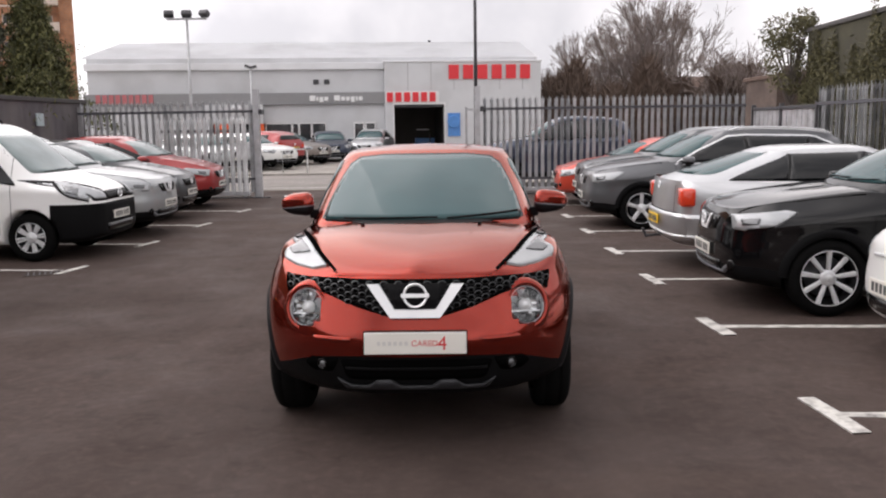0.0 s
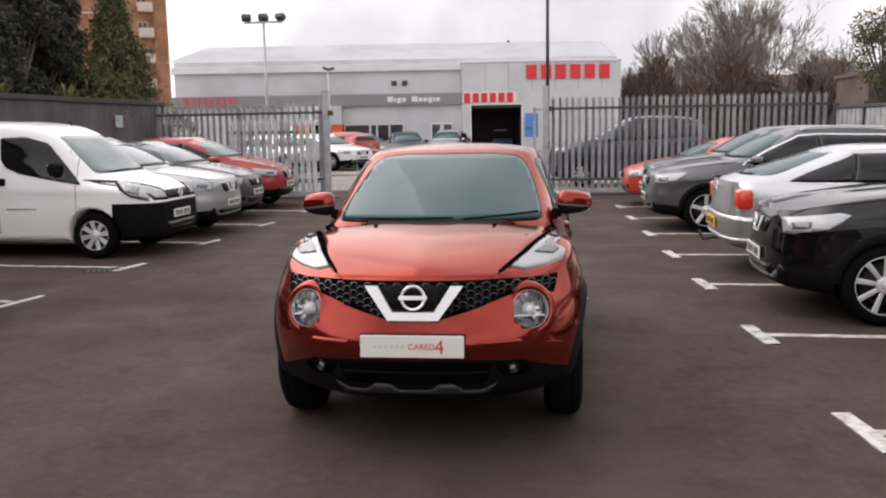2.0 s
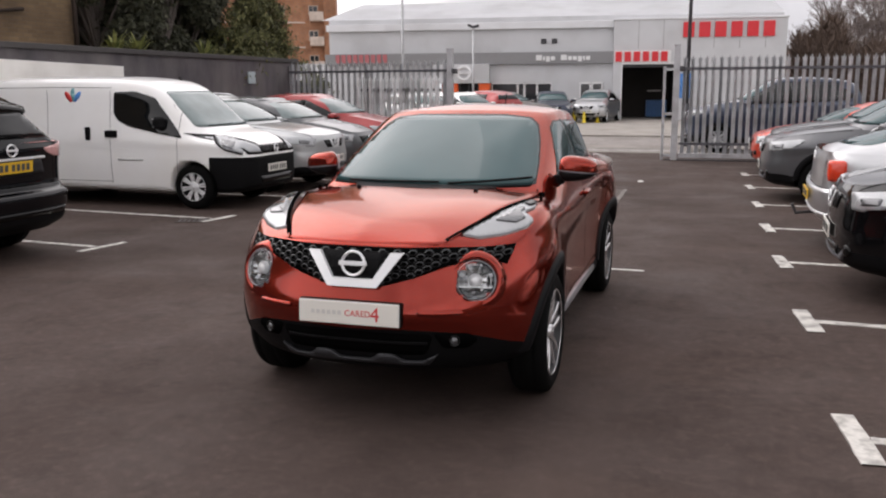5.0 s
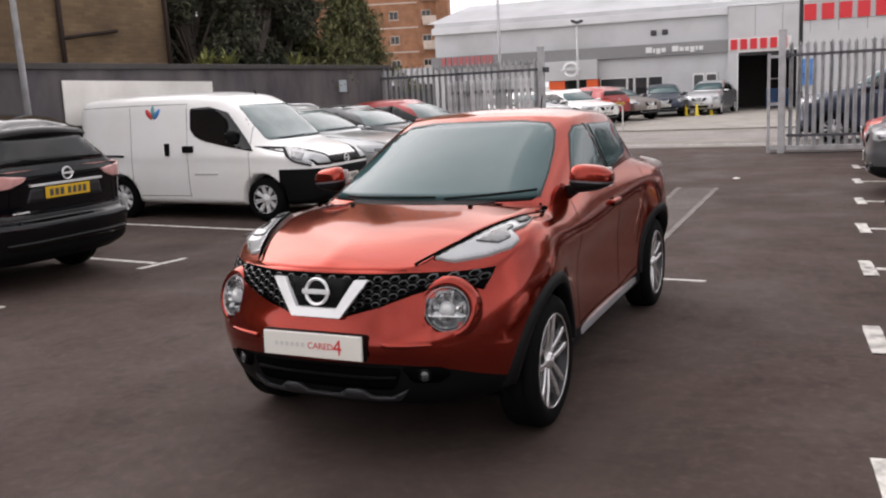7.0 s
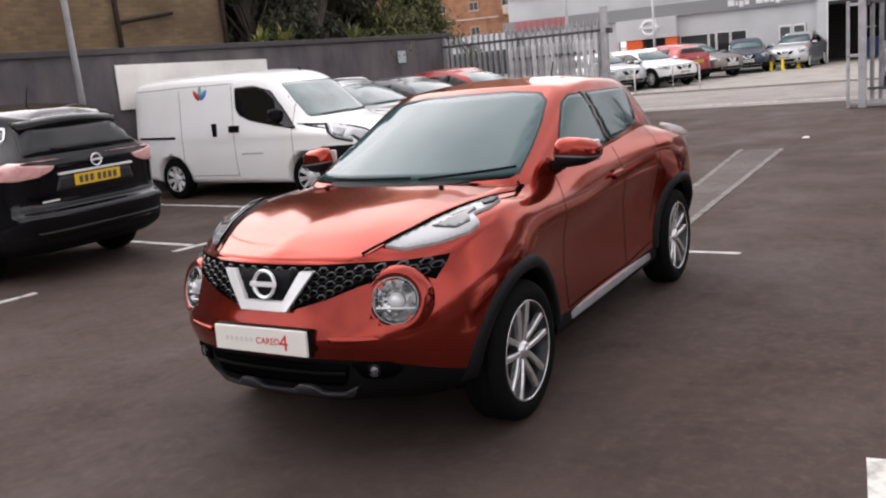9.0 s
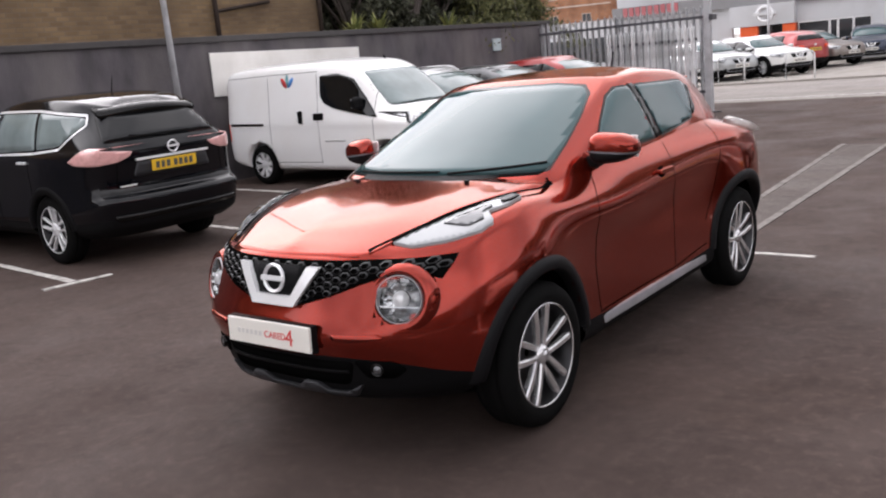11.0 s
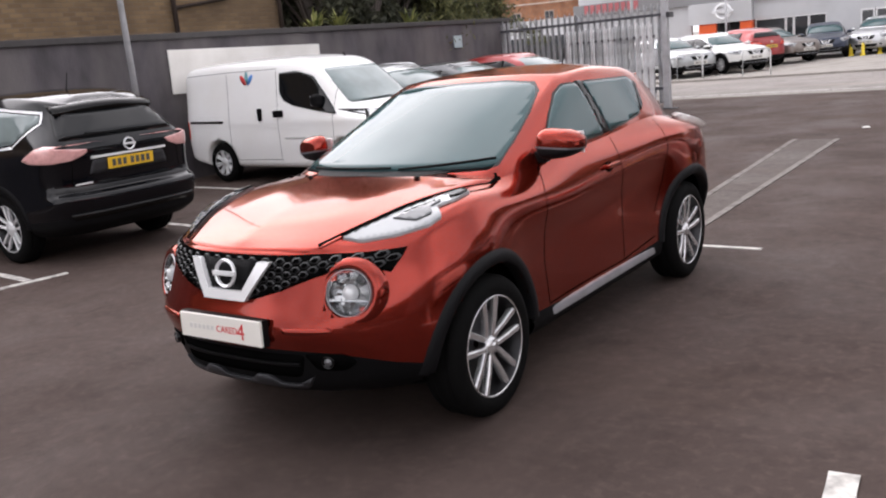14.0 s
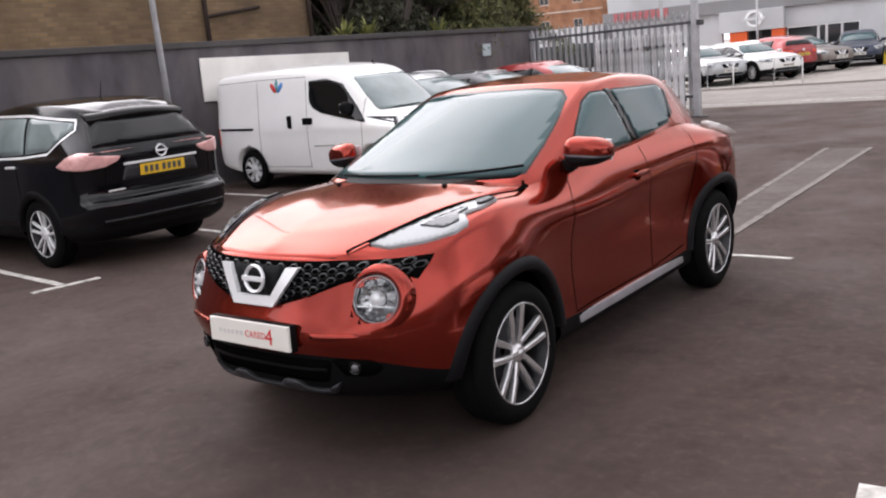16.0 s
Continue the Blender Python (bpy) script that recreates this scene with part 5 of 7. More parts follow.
def parked(c, kind, name, label, m, colour, front="v", trim=True, style=STYLE10, group="", rails=False, chromeline=True, cap=None, plate_front=True, screen=GLASS):
    """A parked car: glazing, lamps, grille, seams, handles, mirrors and wheels over one of the body forms."""
    k = {"suv": (-0.95, -0.15, 1.85, 2.05), "hatch": (-0.95, -0.1, 1.58, 1.82), "saloon": (-0.95, -0.1, 1.25, 2.0), "city": (-1.03, -0.35, 1.28, 1.55)}[kind]
    c = dict(c, nose=2, cowl=6, inner=max(v for _, v in c["wide"]) - 0.01)
    sh = RailShell(name, c, m, label, colour, *rails_for(c, k, kind == "saloon"), PLASTIC if trim else colour, 2, group=group)
    arch_cladding(sh, c["arch"] - 0.035, c["arch"] + 0.045, PLASTIC if trim else colour, 0.012 if trim else 0.006)
    T = lambda y: curve_at(c["top"], y)
    B = lambda y: curve_at(c["belt"], y)
    y0, y1 = c["top"][0][0], c["top"][-1][0]
    w0, w1 = curve_at(c["wide"], k[0]) - 0.16, curve_at(c["roof"], k[1]) - 0.05
    za, zb = T(k[0]) + 0.03, T(k[1]) - 0.055
    sh.panel("windscreen", rounded([(-w0, za), (w0, za), ((w0 + w1) / 2 + 0.02, (za + zb) / 2), (w1, zb - 0.03), (w1 * 0.7, zb), (-w1 * 0.7, zb), (-w1, zb - 0.03), (-(w0 + w1) / 2 - 0.02, (za + zb) / 2)], 0.04), "F", screen, off=0.009, step=0.05)
    r0, r1 = curve_at(c["wide"], k[3]) - 0.14, curve_at(c["roof"], k[2]) - 0.05
    if kind == "saloon":
        r0, r1 = 0.585, 0.44
    rz, rt = (-0.02, 0.025) if kind == "saloon" else (0.02, 0.06)
    sh.panel("rear_window", rounded([(-r0, T(k[3]) + rz), (r0, T(k[3]) + rz), (r1, T(k[2]) - rt), (-r1, T(k[2]) - rt)], 0.06), "B", GLASS if kind == "saloon" else DARKGLASS, off=0.009, step=0.05)
    # side glass: front door, rear door, quarter
    a, b = k[0] + 0.28, k[2] - (0.12 if kind != "saloon" else -0.12)
    top_at = lambda y: T(y) - c.get("drop", 0.085) - (0.018 if kind == "saloon" else 0.055)
    mid, q = a + (b - a) * 0.42, a + (b - a) * 0.83
    ya = min(k[1] + 0.2, mid - 0.1)
    zl = lambda y: B(y) + 0.035
    sh.both("side_window", rounded([(a - 0.1, zl(a)), (mid, zl(mid)), (mid - 0.05, top_at(mid - 0.05)), (ya, top_at(ya)), ((a + ya) / 2 - 0.07, (zl(a) + top_at(ya)) / 2)], 0.03), "S", DARKGLASS, step=0.08)
    yb = min(q, k[2] - 0.3)
    sh.both("side_window", rounded([(mid + 0.05, zl(mid)), (q, zl(q)), (yb, top_at(yb)), (mid, top_at(mid))], 0.03), "S", DARKGLASS, step=0.08)
    sh.both("window_pillar", [(mid - 0.03, zl(mid) - 0.01), (mid + 0.08, zl(mid) - 0.01), (mid + 0.02, top_at(mid) + 0.005), (mid - 0.07, top_at(mid) + 0.005)], "S", GLOSSBLACK, off=0.004, step=0.08)
    if kind in ("suv", "saloon"):
        sh.both("window_pillar", [(q - 0.02, zl(q)), (q + 0.05, zl(q)), (yb + 0.05, top_at(yb)), (yb - 0.02, top_at(yb))], "S", GLOSSBLACK, off=0.004, step=0.08)
        e = b + 0.1 if kind == "suv" else 1.68
        sh.both("quarter_window", rounded([(q + 0.03, zl(q)), (e - 0.12, zl(e) + 0.03), (e, zl(e) + 0.13), (yb + 0.12, top_at(yb + 0.1) - 0.01), (yb + 0.03, top_at(yb))] if kind == "suv" else [(q + 0.03, zl(q)), (e, zl(e) - 0.005), (e - 0.22, zl(e) + 0.09), (yb + 0.12, top_at(yb + 0.1) - 0.03), (yb + 0.03, top_at(yb))], 0.03), "S", DARKGLASS, step=0.05)
        edge = [(a - 0.12, zl(a) - 0.02), ((a + ya) / 2 - 0.09, (zl(a) + top_at(ya)) / 2 + 0.01), (ya, top_at(ya) + 0.02), (mid, top_at(mid) + 0.02), (yb, top_at(yb) + 0.02), (yb + 0.13, top_at(yb + 0.1) + 0.01), (e + 0.02, zl(e) + 0.14), (e - 0.11, zl(e)), (q, zl(q) - 0.02), (mid, zl(mid) - 0.02), (a, zl(a) - 0.02)]
        if kind == "suv":
            sh.seam(edge if chromeline else edge[:6], "S", 0.022, CHROME if chromeline else GLOSSBLACK, "window_trim", 0.006)
    # seams
    for y in (a - 0.12, mid + 0.02):
        sh.seam([(y, 0.4), (y, zl(y) - 0.02)], "S")
    sh.seam([(q - 0.12, 0.75), (q, zl(q) - 0.02)], "S")
    wn = curve_at(c["wide"], k[0]) - 0.12
    sh.seam([(curve_at(c["wide"], y0 + 0.16) - 0.22, y0 + 0.1), (wn - 0.06, y0 + 0.6), (wn, k[0] - 0.05)], "T", 0.01)
    sh.handles([(mid - 0.12, B(mid) - 0.1), (q - 0.14, B(q) - 0.1)], colour)
    # front
    ex = curve_at(c["wide"], y0 + 0.1)
    zf = T(y0 + 0.1)
    lampx = rounded([(ex - 0.13, zf - 0.165), (ex - 0.02, zf - 0.17), (ex + 0.0, zf - 0.035), (ex - 0.10, zf - 0.065)], 0.02)
    sh.both("headlamp", lampx, "F", LAMPGLASS, off=0.012, step=0.035, label="clear headlamp")
    sh.both("headlamp_side", rounded([(y0 + 0.10, zf - 0.17), (y0 + 0.40, zf - 0.115), (y0 + 0.58, zf - 0.0), (y0 + 0.50, zf + 0.015), (y0 + 0.10, zf - 0.04)], 0.02), "S", LAMPGLASS, off=0.012, step=0.035)
    sh.both("lamp_insert", rounded([(y0 + 0.15, zf - 0.13), (y0 + 0.27, zf - 0.11), (y0 + 0.29, zf - 0.055), (y0 + 0.15, zf - 0.07)], 0.015), "S", LAMPINNER, off=0.016, thick=0.004, step=0.035)
    gz = zf - 0.13
    gr = rounded([(-0.36, gz + 0.055), (0.36, gz + 0.055), (0.27, gz - 0.075), (-0.27, gz - 0.075)], 0.02)
    if kind == "city":
        for s in (1, -1):
            h6, _ = sh.shoot("F", s * 0.2, gz)
            part("chrome_whisker", boxes((-0.11, -0.012, -0.01, 0.11, 0.012, 0.01), bevel=0.005), CHROME, sh.top, at=pose(s * 0.2, h6.y - 0.004, gz, 0, s * 5, s * 8))
    else:
        sh.panel("grille", gr, "F", GLOSSBLACK, off=0.008, step=0.08, label="black grille")
        hexes(sh, gr, "F", 0.07, PLASTIC, "grille_mesh")
    if front == "v":
        sh.panel("chrome_v", [(-0.19, gz + 0.06), (-0.13, gz + 0.06), (-0.075, gz - 0.05), (0.075, gz - 0.05), (0.13, gz + 0.06), (0.19, gz + 0.06), (0.10, gz - 0.085), (-0.10, gz - 0.085)], "F", CHROME, off=0.02, thick=0.015, smooth=False)
    hit, _ = sh.shoot("F", 0, gz)
    sh.ring(hit.y - 0.025, gz + 0.005, 0.055)
    sh.panel("lower_grille", rounded([(-0.45, 0.44), (0.45, 0.44), (0.38, 0.33), (-0.38, 0.33)], 0.02), "F", GLOSSBLACK, off=0.006, step=0.1)
    for s in (1, -1):
        h2, _ = sh.shoot("F", s * (ex - 0.14), 0.42)
        part("fog_lamp", lathe([(-0.012, 0.001), (-0.014, 0.03), (-0.008, 0.045), (0.02, 0.045)], 20, "Y"), GLOSSBLACK, sh.top, smooth=True, at=pose(h2.x, h2.y - 0.004, h2.z, 0, 0, s * 25))
    if plate_front:
        h3, _ = sh.shoot("F", 0, 0.52)
        sh.plate(h3.y - 0.015, 0.52)
    # tail
    rx = curve_at(c["wide"], y1 - 0.1)
    zt = B(y1 - 0.15)
    if kind == "saloon":
        rear = flank = None
    else:
        rear, flank = [(rx - 0.3, zt - 0.13), (rx + 0.03, zt - 0.16), (rx + 0.03, zt + 0.0), (rx - 0.25, zt - 0.01)], [(y1 - 0.34, zt - 0.04), (y1 - 0.1, zt - 0.16), (y1 - 0.1, zt + 0.0), (y1 - 0.3, zt + 0.02)]
    if kind == "saloon":
        for s in (1, -1):
            part("tail_lamp", boxes((min(s * 0.64, s * 0.862), y1 - 0.24, 0.745, max(s * 0.64, s * 0.862), y1 - 0.07, 0.95), bevel=0.035), REDLAMP, sh.top, "blocky red tail lamp", smooth=True)
    else:
        sh.both("tail_lamp", rounded(rear, 0.02), "B", REDLAMP, off=0.008, step=0.035)
        sh.both("tail_lamp", rounded(flank, 0.02), "S", REDLAMP, off=0.008, step=0.035)
    if kind == "saloon":
        sh.seam([(-0.72, 0.66), (0.72, 0.66)], "B", 0.014, GAP, "bumper_gap", 0.003)
        sh.seam([(-0.60, 0.67), (-0.58, 0.98)], "B", 0.009)
        sh.seam([(0.60, 0.67), (0.58, 0.98)], "B", 0.009)
        sh.panel("bumper", rounded([(-0.80, 0.33), (0.80, 0.33), (0.81, 0.66), (-0.81, 0.66)], 0.07), "B", colour, off=0.035, thick=0.06, step=0.05)
        sh.both("bumper_wrap", rounded([(1.72, 0.33), (2.31, 0.33), (2.31, 0.66), (1.72, 0.64)], 0.03), "S", colour, off=0.02, thick=0.03, step=0.06)
        sh.panel("bumper_strip", rounded([(-0.79, 0.385), (0.79, 0.385), (0.79, 0.415), (-0.79, 0.415)], 0.012), "B", CHROME, off=0.045, step=0.05)
        sh.both("bumper_strip", rounded([(1.74, 0.385), (2.32, 0.385), (2.32, 0.415), (1.74, 0.415)], 0.012), "S", CHROME, off=0.028, step=0.05)
        sh.seam([(a, zl(a) - 0.02), (mid, zl(mid) - 0.02), (q, zl(q) - 0.02), (q + 0.3, zl(q) - 0.01)], "S", 0.022, CHROME, "belt_strip", 0.007)
        sh.panel("bumper_valance", rounded([(-0.62, 0.31), (0.62, 0.31), (0.66, 0.40), (-0.66, 0.40)], 0.02), "B", PLASTIC, off=0.006)
        part("tow_bar", sweep(bmesh.new(), [(0, 2.2, 0.34), (0, 2.44, 0.32), (0, 2.48, 0.42)], 0.02), STEELDARK, sh.top)
    if kind == "suv":
        sh.panel("chin_strip", rounded([(-0.5, 0.33), (0.5, 0.33), (0.62, 0.42), (0.60, 0.44), (0.46, 0.355), (-0.46, 0.355), (-0.60, 0.44), (-0.62, 0.42)], 0.01), "F", SKID, off=0.016, step=0.05)
    zp = 0.55 if kind == "saloon" else 0.78
    h4, _ = sh.shoot("B", 0, zp)
    sh.plate(h4.y + (0.055 if kind == "saloon" else 0.015), zp, True)
    h5, _ = sh.shoot("B", 0, 0.95)
    sh.ring(h5.y + 0.012, 0.95, 0.05, 1)
    if rails:
        for s in (1, -1):
            ys = [k[1] + 0.25 + (k[2] - k[1] - 0.4) * j / 14 for j in range(15)]
            part("roof_rail", sweep(bmesh.new(), [(s * (curve_at(c["roof"], y) - 0.03), y, T(y) - 0.012 - 0.03 * (j in (0, 14))) for j, y in enumerate(ys)], 0.017, 6), ALLOY, sh.top)
    sh.mirrors(k[0] + 0.36, B(k[0]) + 0.09, curve_at(c["wide"], k[0]) - 0.07, cap, 0.2, 0.14)
    sh.wiper(-0.5, 0.1, za + 0.015, za + 0.03)
    sh.wiper(0.12, 0.52, za + 0.012, za + 0.03)
    sh.wheels(style, 0.2)
    return sh


def panel_van(m):
    c = dict(
        top=[(-2.2, 0.74), (-2.17, 0.85), (-2.08, 0.93), (-1.8, 1.04), (-1.5, 1.13), (-1.1, 1.44), (-0.75, 1.70), (-0.5, 1.80), (0, 1.85), (1.0, 1.865), (1.9, 1.85), (2.12, 1.82), (2.18, 1.77), (2.2, 1.68)],
        belt=[(-2.2, 0.7), (-2.0, 0.84), (-1.5, 0.93), (-0.8, 0.96), (0, 0.98), (2.2, 0.98)],
        wide=[(-2.2, 0.5), (-2.16, 0.62), (-2.06, 0.73), (-1.8, 0.81), (-1.4, 0.84), (0, 0.845), (2.0, 0.845), (2.15, 0.82), (2.2, 0.78)],
        roof=[(-1.5, 0.66), (-0.6, 0.66), (0.2, 0.72), (2.0, 0.735), (2.2, 0.7)],
        bot=[(-2.2, 0.32), (-2.0, 0.24), (-1.6, 0.22), (1.6, 0.24), (2.0, 0.3), (2.2, 0.36)],
        axles=(-1.34, 1.385), hub=0.315, arch=0.37, flare=0.012, shoulder=0.99, drop=0.11, tuck=0.015)
    low = lambda p: p.y < -1.62 and p.z < 0.735
    sh = Shell("panel_van", c, m, "white panel van with a small blue and red mark", PAINT_WHITE, "", PLASTIC, dict(planes=[((0, -1.62, 0), (0, 1, 0)), ((0, 0, 0.735), (0, 0, 1))], test=low), category="van")
    sh.panel("windscreen", rounded([(-0.66, 1.14), (0.66, 1.14), (0.63, 1.4), (0.57, 1.64), (-0.57, 1.64), (-0.63, 1.4)], 0.05), "F", SKYGLASS, off=0.009, step=0.05)
    sh.both("side_window", rounded([(-1.20, 0.99), (-0.75, 1.065), (-0.32, 1.15), (-0.13, 1.23), (-0.05, 1.34), (-0.05, 1.63), (-0.38, 1.64), (-0.70, 1.55)], 0.04), "S", DARKGLASS, off=0.011, step=0.035)
    sh.both("side_rail", rounded([(1.25, 0.935), (2.06, 0.95), (2.06, 0.985), (1.25, 0.97)], 0.012), "S", PLASTIC, off=0.012, thick=0.02)
    for y in (-1.12, 0.0, 1.1):
        sh.seam([(y, 0.34), (y, 1.05), (y + 0.02, 1.66)], "S")
    sh.seam([(0.0, 1.69), (1.1, 1.7), (2.1, 1.69)], "S")
    sh.seam([(0.0, 0.36), (1.0, 0.36)], "S")
    sh.seam([(-0.95, 0.72), (-0.2, 0.83), (0.9, 0.86)], "S", 0.012, PAINT_WHITE, "swage_line", 0.006)
    for y, w, h in ((-0.02, 0.2, 0.1), (0.38, 0.08, 0.19)):
        for view, s in (("L", 1), ("R", -1)):
            hit, _ = sh.shoot(view, y, 1.04)
            part("door_handle", boxes((-0.02, -w / 2, -h / 2, 0.02, w / 2, h / 2), bevel=0.015), PLASTIC, sh.top, at=pose(hit.x + s * 0.01, y, 1.04))
    # coloured mark on the flank: three petals
    for view, s in (("L", 1), ("R", 1)):
        for j, (dy, a, col) in enumerate(((-0.075, 40, BLUESIGN), (0.0, 0, TEAL), (0.075, -40, PRINTRED))):
            ca, sa = math.cos(radians(a)), math.sin(radians(a))
            ring = [(0.038 * math.cos(t * math.tau / 16), 0.095 * math.sin(t * math.tau / 16)) for t in range(16)]
            petal = [(0.66 + dy + u * ca - v * sa, 1.565 + 0.03 * (a == 0) + u * sa + v * ca) for u, v in ring]
            sh.panel("flank_mark", petal, view, col, off=0.003 + 0.001 * j, thick=0.002, step=0.1)
        sh.panel("flank_print", [(-0.55, 0.665), (-0.12, 0.665), (-0.12, 0.695), (-0.55, 0.695)], view, PRINTFAINT, off=0.003, thick=0.002, step=0.2)
    sh.both("lamp_surround", rounded([(0.345, 0.765), (0.655, 0.77), (0.785, 1.065), (0.58, 1.035), (0.365, 0.92)], 0.02), "F", PLASTIC, off=0.009, step=0.03)
    sh.both("headlamp", rounded([(0.39, 0.79), (0.62, 0.80), (0.74, 1.03), (0.60, 1.0), (0.41, 0.89)], 0.02), "F", LAMPGLASS, off=0.013, step=0.03)
    sh.both("headlamp_side", rounded([(-2.1, 0.79), (-1.88, 0.85), (-1.60, 1.03), (-1.72, 1.04), (-2.0, 0.95)], 0.02), "S", LAMPGLASS, off=0.012, step=0.03)
    sh.both("lamp_insert", rounded([(-1.98, 0.85), (-1.84, 0.89), (-1.72, 0.99), (-1.92, 0.95)], 0.02), "S", LAMPINNER, off=0.0145, thick=0.002, step=0.03)
    sh.seam([(-2.09, 0.775), (-1.87, 0.838), (-1.585, 1.03)], "S", 0.022, PLASTIC, "lamp_edge", 0.010)
    gr = rounded([(-0.40, 0.885), (0.40, 0.885), (0.34, 0.77), (-0.34, 0.77)], 0.03)
    sh.panel("grille", gr, "F", GLOSSBLACK, off=0.01, step=0.08)
    hexes(sh, gr, "F", 0.07, PLASTIC, "grille_mesh")
    hit, _ = sh.shoot("F", 0, 0.83)
    sh.ring(hit.y - 0.03, 0.83, 0.06)
    h3, _ = sh.shoot("F", 0, 0.6)
    sh.plate(h3.y - 0.02, 0.56)
    sh.panel("lower_grille", rounded([(-0.45, 0.46), (0.45, 0.46), (0.4, 0.36), (-0.4, 0.36)], 0.02), "F", GLOSSBLACK, off=0.006, step=0.1)
    sh.both("tail_lamp", rounded([(2.12, 0.70), (2.17, 0.70), (2.17, 0.98), (2.12, 0.98)], 0.02), "S", REDLAMP, off=0.006)
    sh.panel("rear_window", rounded([(-0.6, 1.15), (0.6, 1.15), (0.55, 1.6), (-0.55, 1.6)], 0.05), "B", DARKGLASS, step=0.2)
    sh.mirrors(-0.82, 1.20, 0.775, PLASTIC, 0.11, 0.18)
    sh.wiper(-0.5, 0.1, 1.155, 1.17)
    sh.wiper(0.12, 0.55, 1.155, 1.17)
    part("aerial", tube(bmesh.new(), (0.2, -0.55, 1.77), (0.2, -0.5, 1.84), 0.012), PLASTIC, sh.top)
    sh.wheels(dict(rim=0.195, n=8, twin=True, gap=0.02, w=(0.02, 0.03), mat=ALLOYDARK, face=ALLOY), 0.185)
    return sh


def black_suv(m):
    f = 4.64 / 4.34
    c = dict(SUV)
    for k in ("top", "belt", "wide", "roof", "bot"):
        c[k] = scaled(SUV[k], f)
    c["top"] = [(-2.32, 0.78), (-2.28, 0.92), (-2.16, 1.0), (-1.7, 1.09), (-1.15, 1.15), (-1.0, 1.17), (-0.5, 1.44), (-0.1, 1.61), (0.2, 1.67), (0.7, 1.70), (1.3, 1.685), (1.8, 1.62), (1.98, 1.53), (2.16, 1.2), (2.23, 1.08), (2.29, 1.0), (2.32, 0.8)]
    c["belt"] = [(y, v + 0.08) for y, v in c["belt"]]
    c["wide"] = [(-2.32, 0.55), (-2.28, 0.68), (-2.16, 0.79), (-1.9, 0.87), (-1.5, 0.905), (0, 0.91), (1.5, 0.91), (1.95, 0.88), (2.2, 0.81), (2.29, 0.74), (2.32, 0.68)]
    c["bot"] = [(-2.32, 0.36), (-2.1, 0.26), (-1.7, 0.22), (1.7, 0.24), (2.15, 0.30), (2.32, 0.40)]
    c.update(axles=(-1.385, 1.32), hub=0.36, arch=0.405, flare=0.0, tuck=0.02, nose=2, cowl=6, inner=0.90, sill=0.27)
    flank, cabin, bonnet = rails_for(c, (-1.0, -0.1, 1.98, 2.2))
    # the tailgate leans under towards a proud bumper
    flank[3] = [(x, y + (0.03 if y > 2 else 0), z + (0.06 if y > 2 else 0)) for x, y, z in flank[3]]
    flank[4] = [(x, y - (0.045 if y > 2 else 0), z) for x, y, z in flank[4]]
    sh = RailShell("black_suv", c, m, "glossy black estate-style four-wheel-drive with its tail to the aisle", PAINT_BLACK, flank, cabin, bonnet, PLASTIC, 2)
    arch_cladding(sh, 0.372, 0.455, PLASTIC, 0.012)
    T = lambda y: curve_at(c["top"], y)
    sh.panel("windscreen", rounded([(-0.68, 1.2), (0.68, 1.2), (0.56, 1.57), (-0.56, 1.57)], 0.05), "F", GLASS, off=0.009, step=0.05)
    sh.panel("rear_window", rounded([(-0.66, 1.2), (0.66, 1.2), (0.54, 1.475), (-0.54, 1.475)], 0.05), "B", DARKGLASS, step=0.08)
    sh.both("side_window", rounded([(-0.75, 1.15), (0.22, 1.15), (0.18, 1.54), (-0.2, 1.53), (-0.5, 1.4)], 0.03), "S", SKYGLASS, step=0.08)
    sh.both("side_window", rounded([(0.28, 1.15), (1.1, 1.17), (1.05, 1.53), (0.25, 1.55)], 0.03), "S", SKYGLASS, step=0.08)
    sh.both("quarter_window", rounded([(1.14, 1.17), (1.55, 1.2), (1.83, 1.38), (1.80, 1.45), (1.1, 1.53)], 0.03), "S", SKYGLASS, step=0.08)
    sh.seam([(-0.85, 1.13), (-0.52, 1.42), (-0.2, 1.56), (0.3, 1.57), (1.08, 1.555), (1.81, 1.475), (1.86, 1.38), (1.56, 1.17), (1.1, 1.14), (-0.8, 1.12)], "S", 0.024, CHROME, "window_trim", 0.007)
    for y in (-0.75, 0.25, 1.05):
        sh.seam([(y, 0.4), (y, 1.12)], "S")
    sh.handles([(0.1, 1.02), (0.95, 1.05)], CHROME)
    # spoiler, wiper, emblem, plate strip
    lip = [[(0.55 * u, 1.84, T(1.84) - 0.02 - 0.05 * u * u), (0.56 * u, 1.96, T(1.96) + 0.006 - 0.05 * u * u), (0.56 * u, 2.03 - 0.06 * u * u, T(1.98) - 0.004 - 0.05 * u * u), (0.56 * u, 2.045 - 0.06 * u * u, T(1.98) - 0.045 - 0.03 * u * u), (0.53 * u, 2.01 - 0.03 * u * u, T(1.98) - 0.105), (0.53 * u, 1.84, T(1.84) - 0.14)] for u in [j / 8 - 1 for j in range(17)]]
    bm = bmesh.new()
    vs = [[bm.verts.new(p) for p in row] for row in lip]
    for r0, r1 in zip(vs, vs[1:]):
        for j in range(6):
            bm.faces.new((r0[j], r0[(j + 1) % 6], r1[(j + 1) % 6], r1[j]))
    for row in (vs[0], vs[-1]):
        bm.faces.new(row)
    bmesh.ops.recalc_face_normals(bm, faces=bm.faces[:])
    part("rear_spoiler", bm, GLOSSBLACK, sh.top, "black roof spoiler", smooth=True)
    sh.wiper(-0.05, 0.36, 1.215, 1.25, "B")
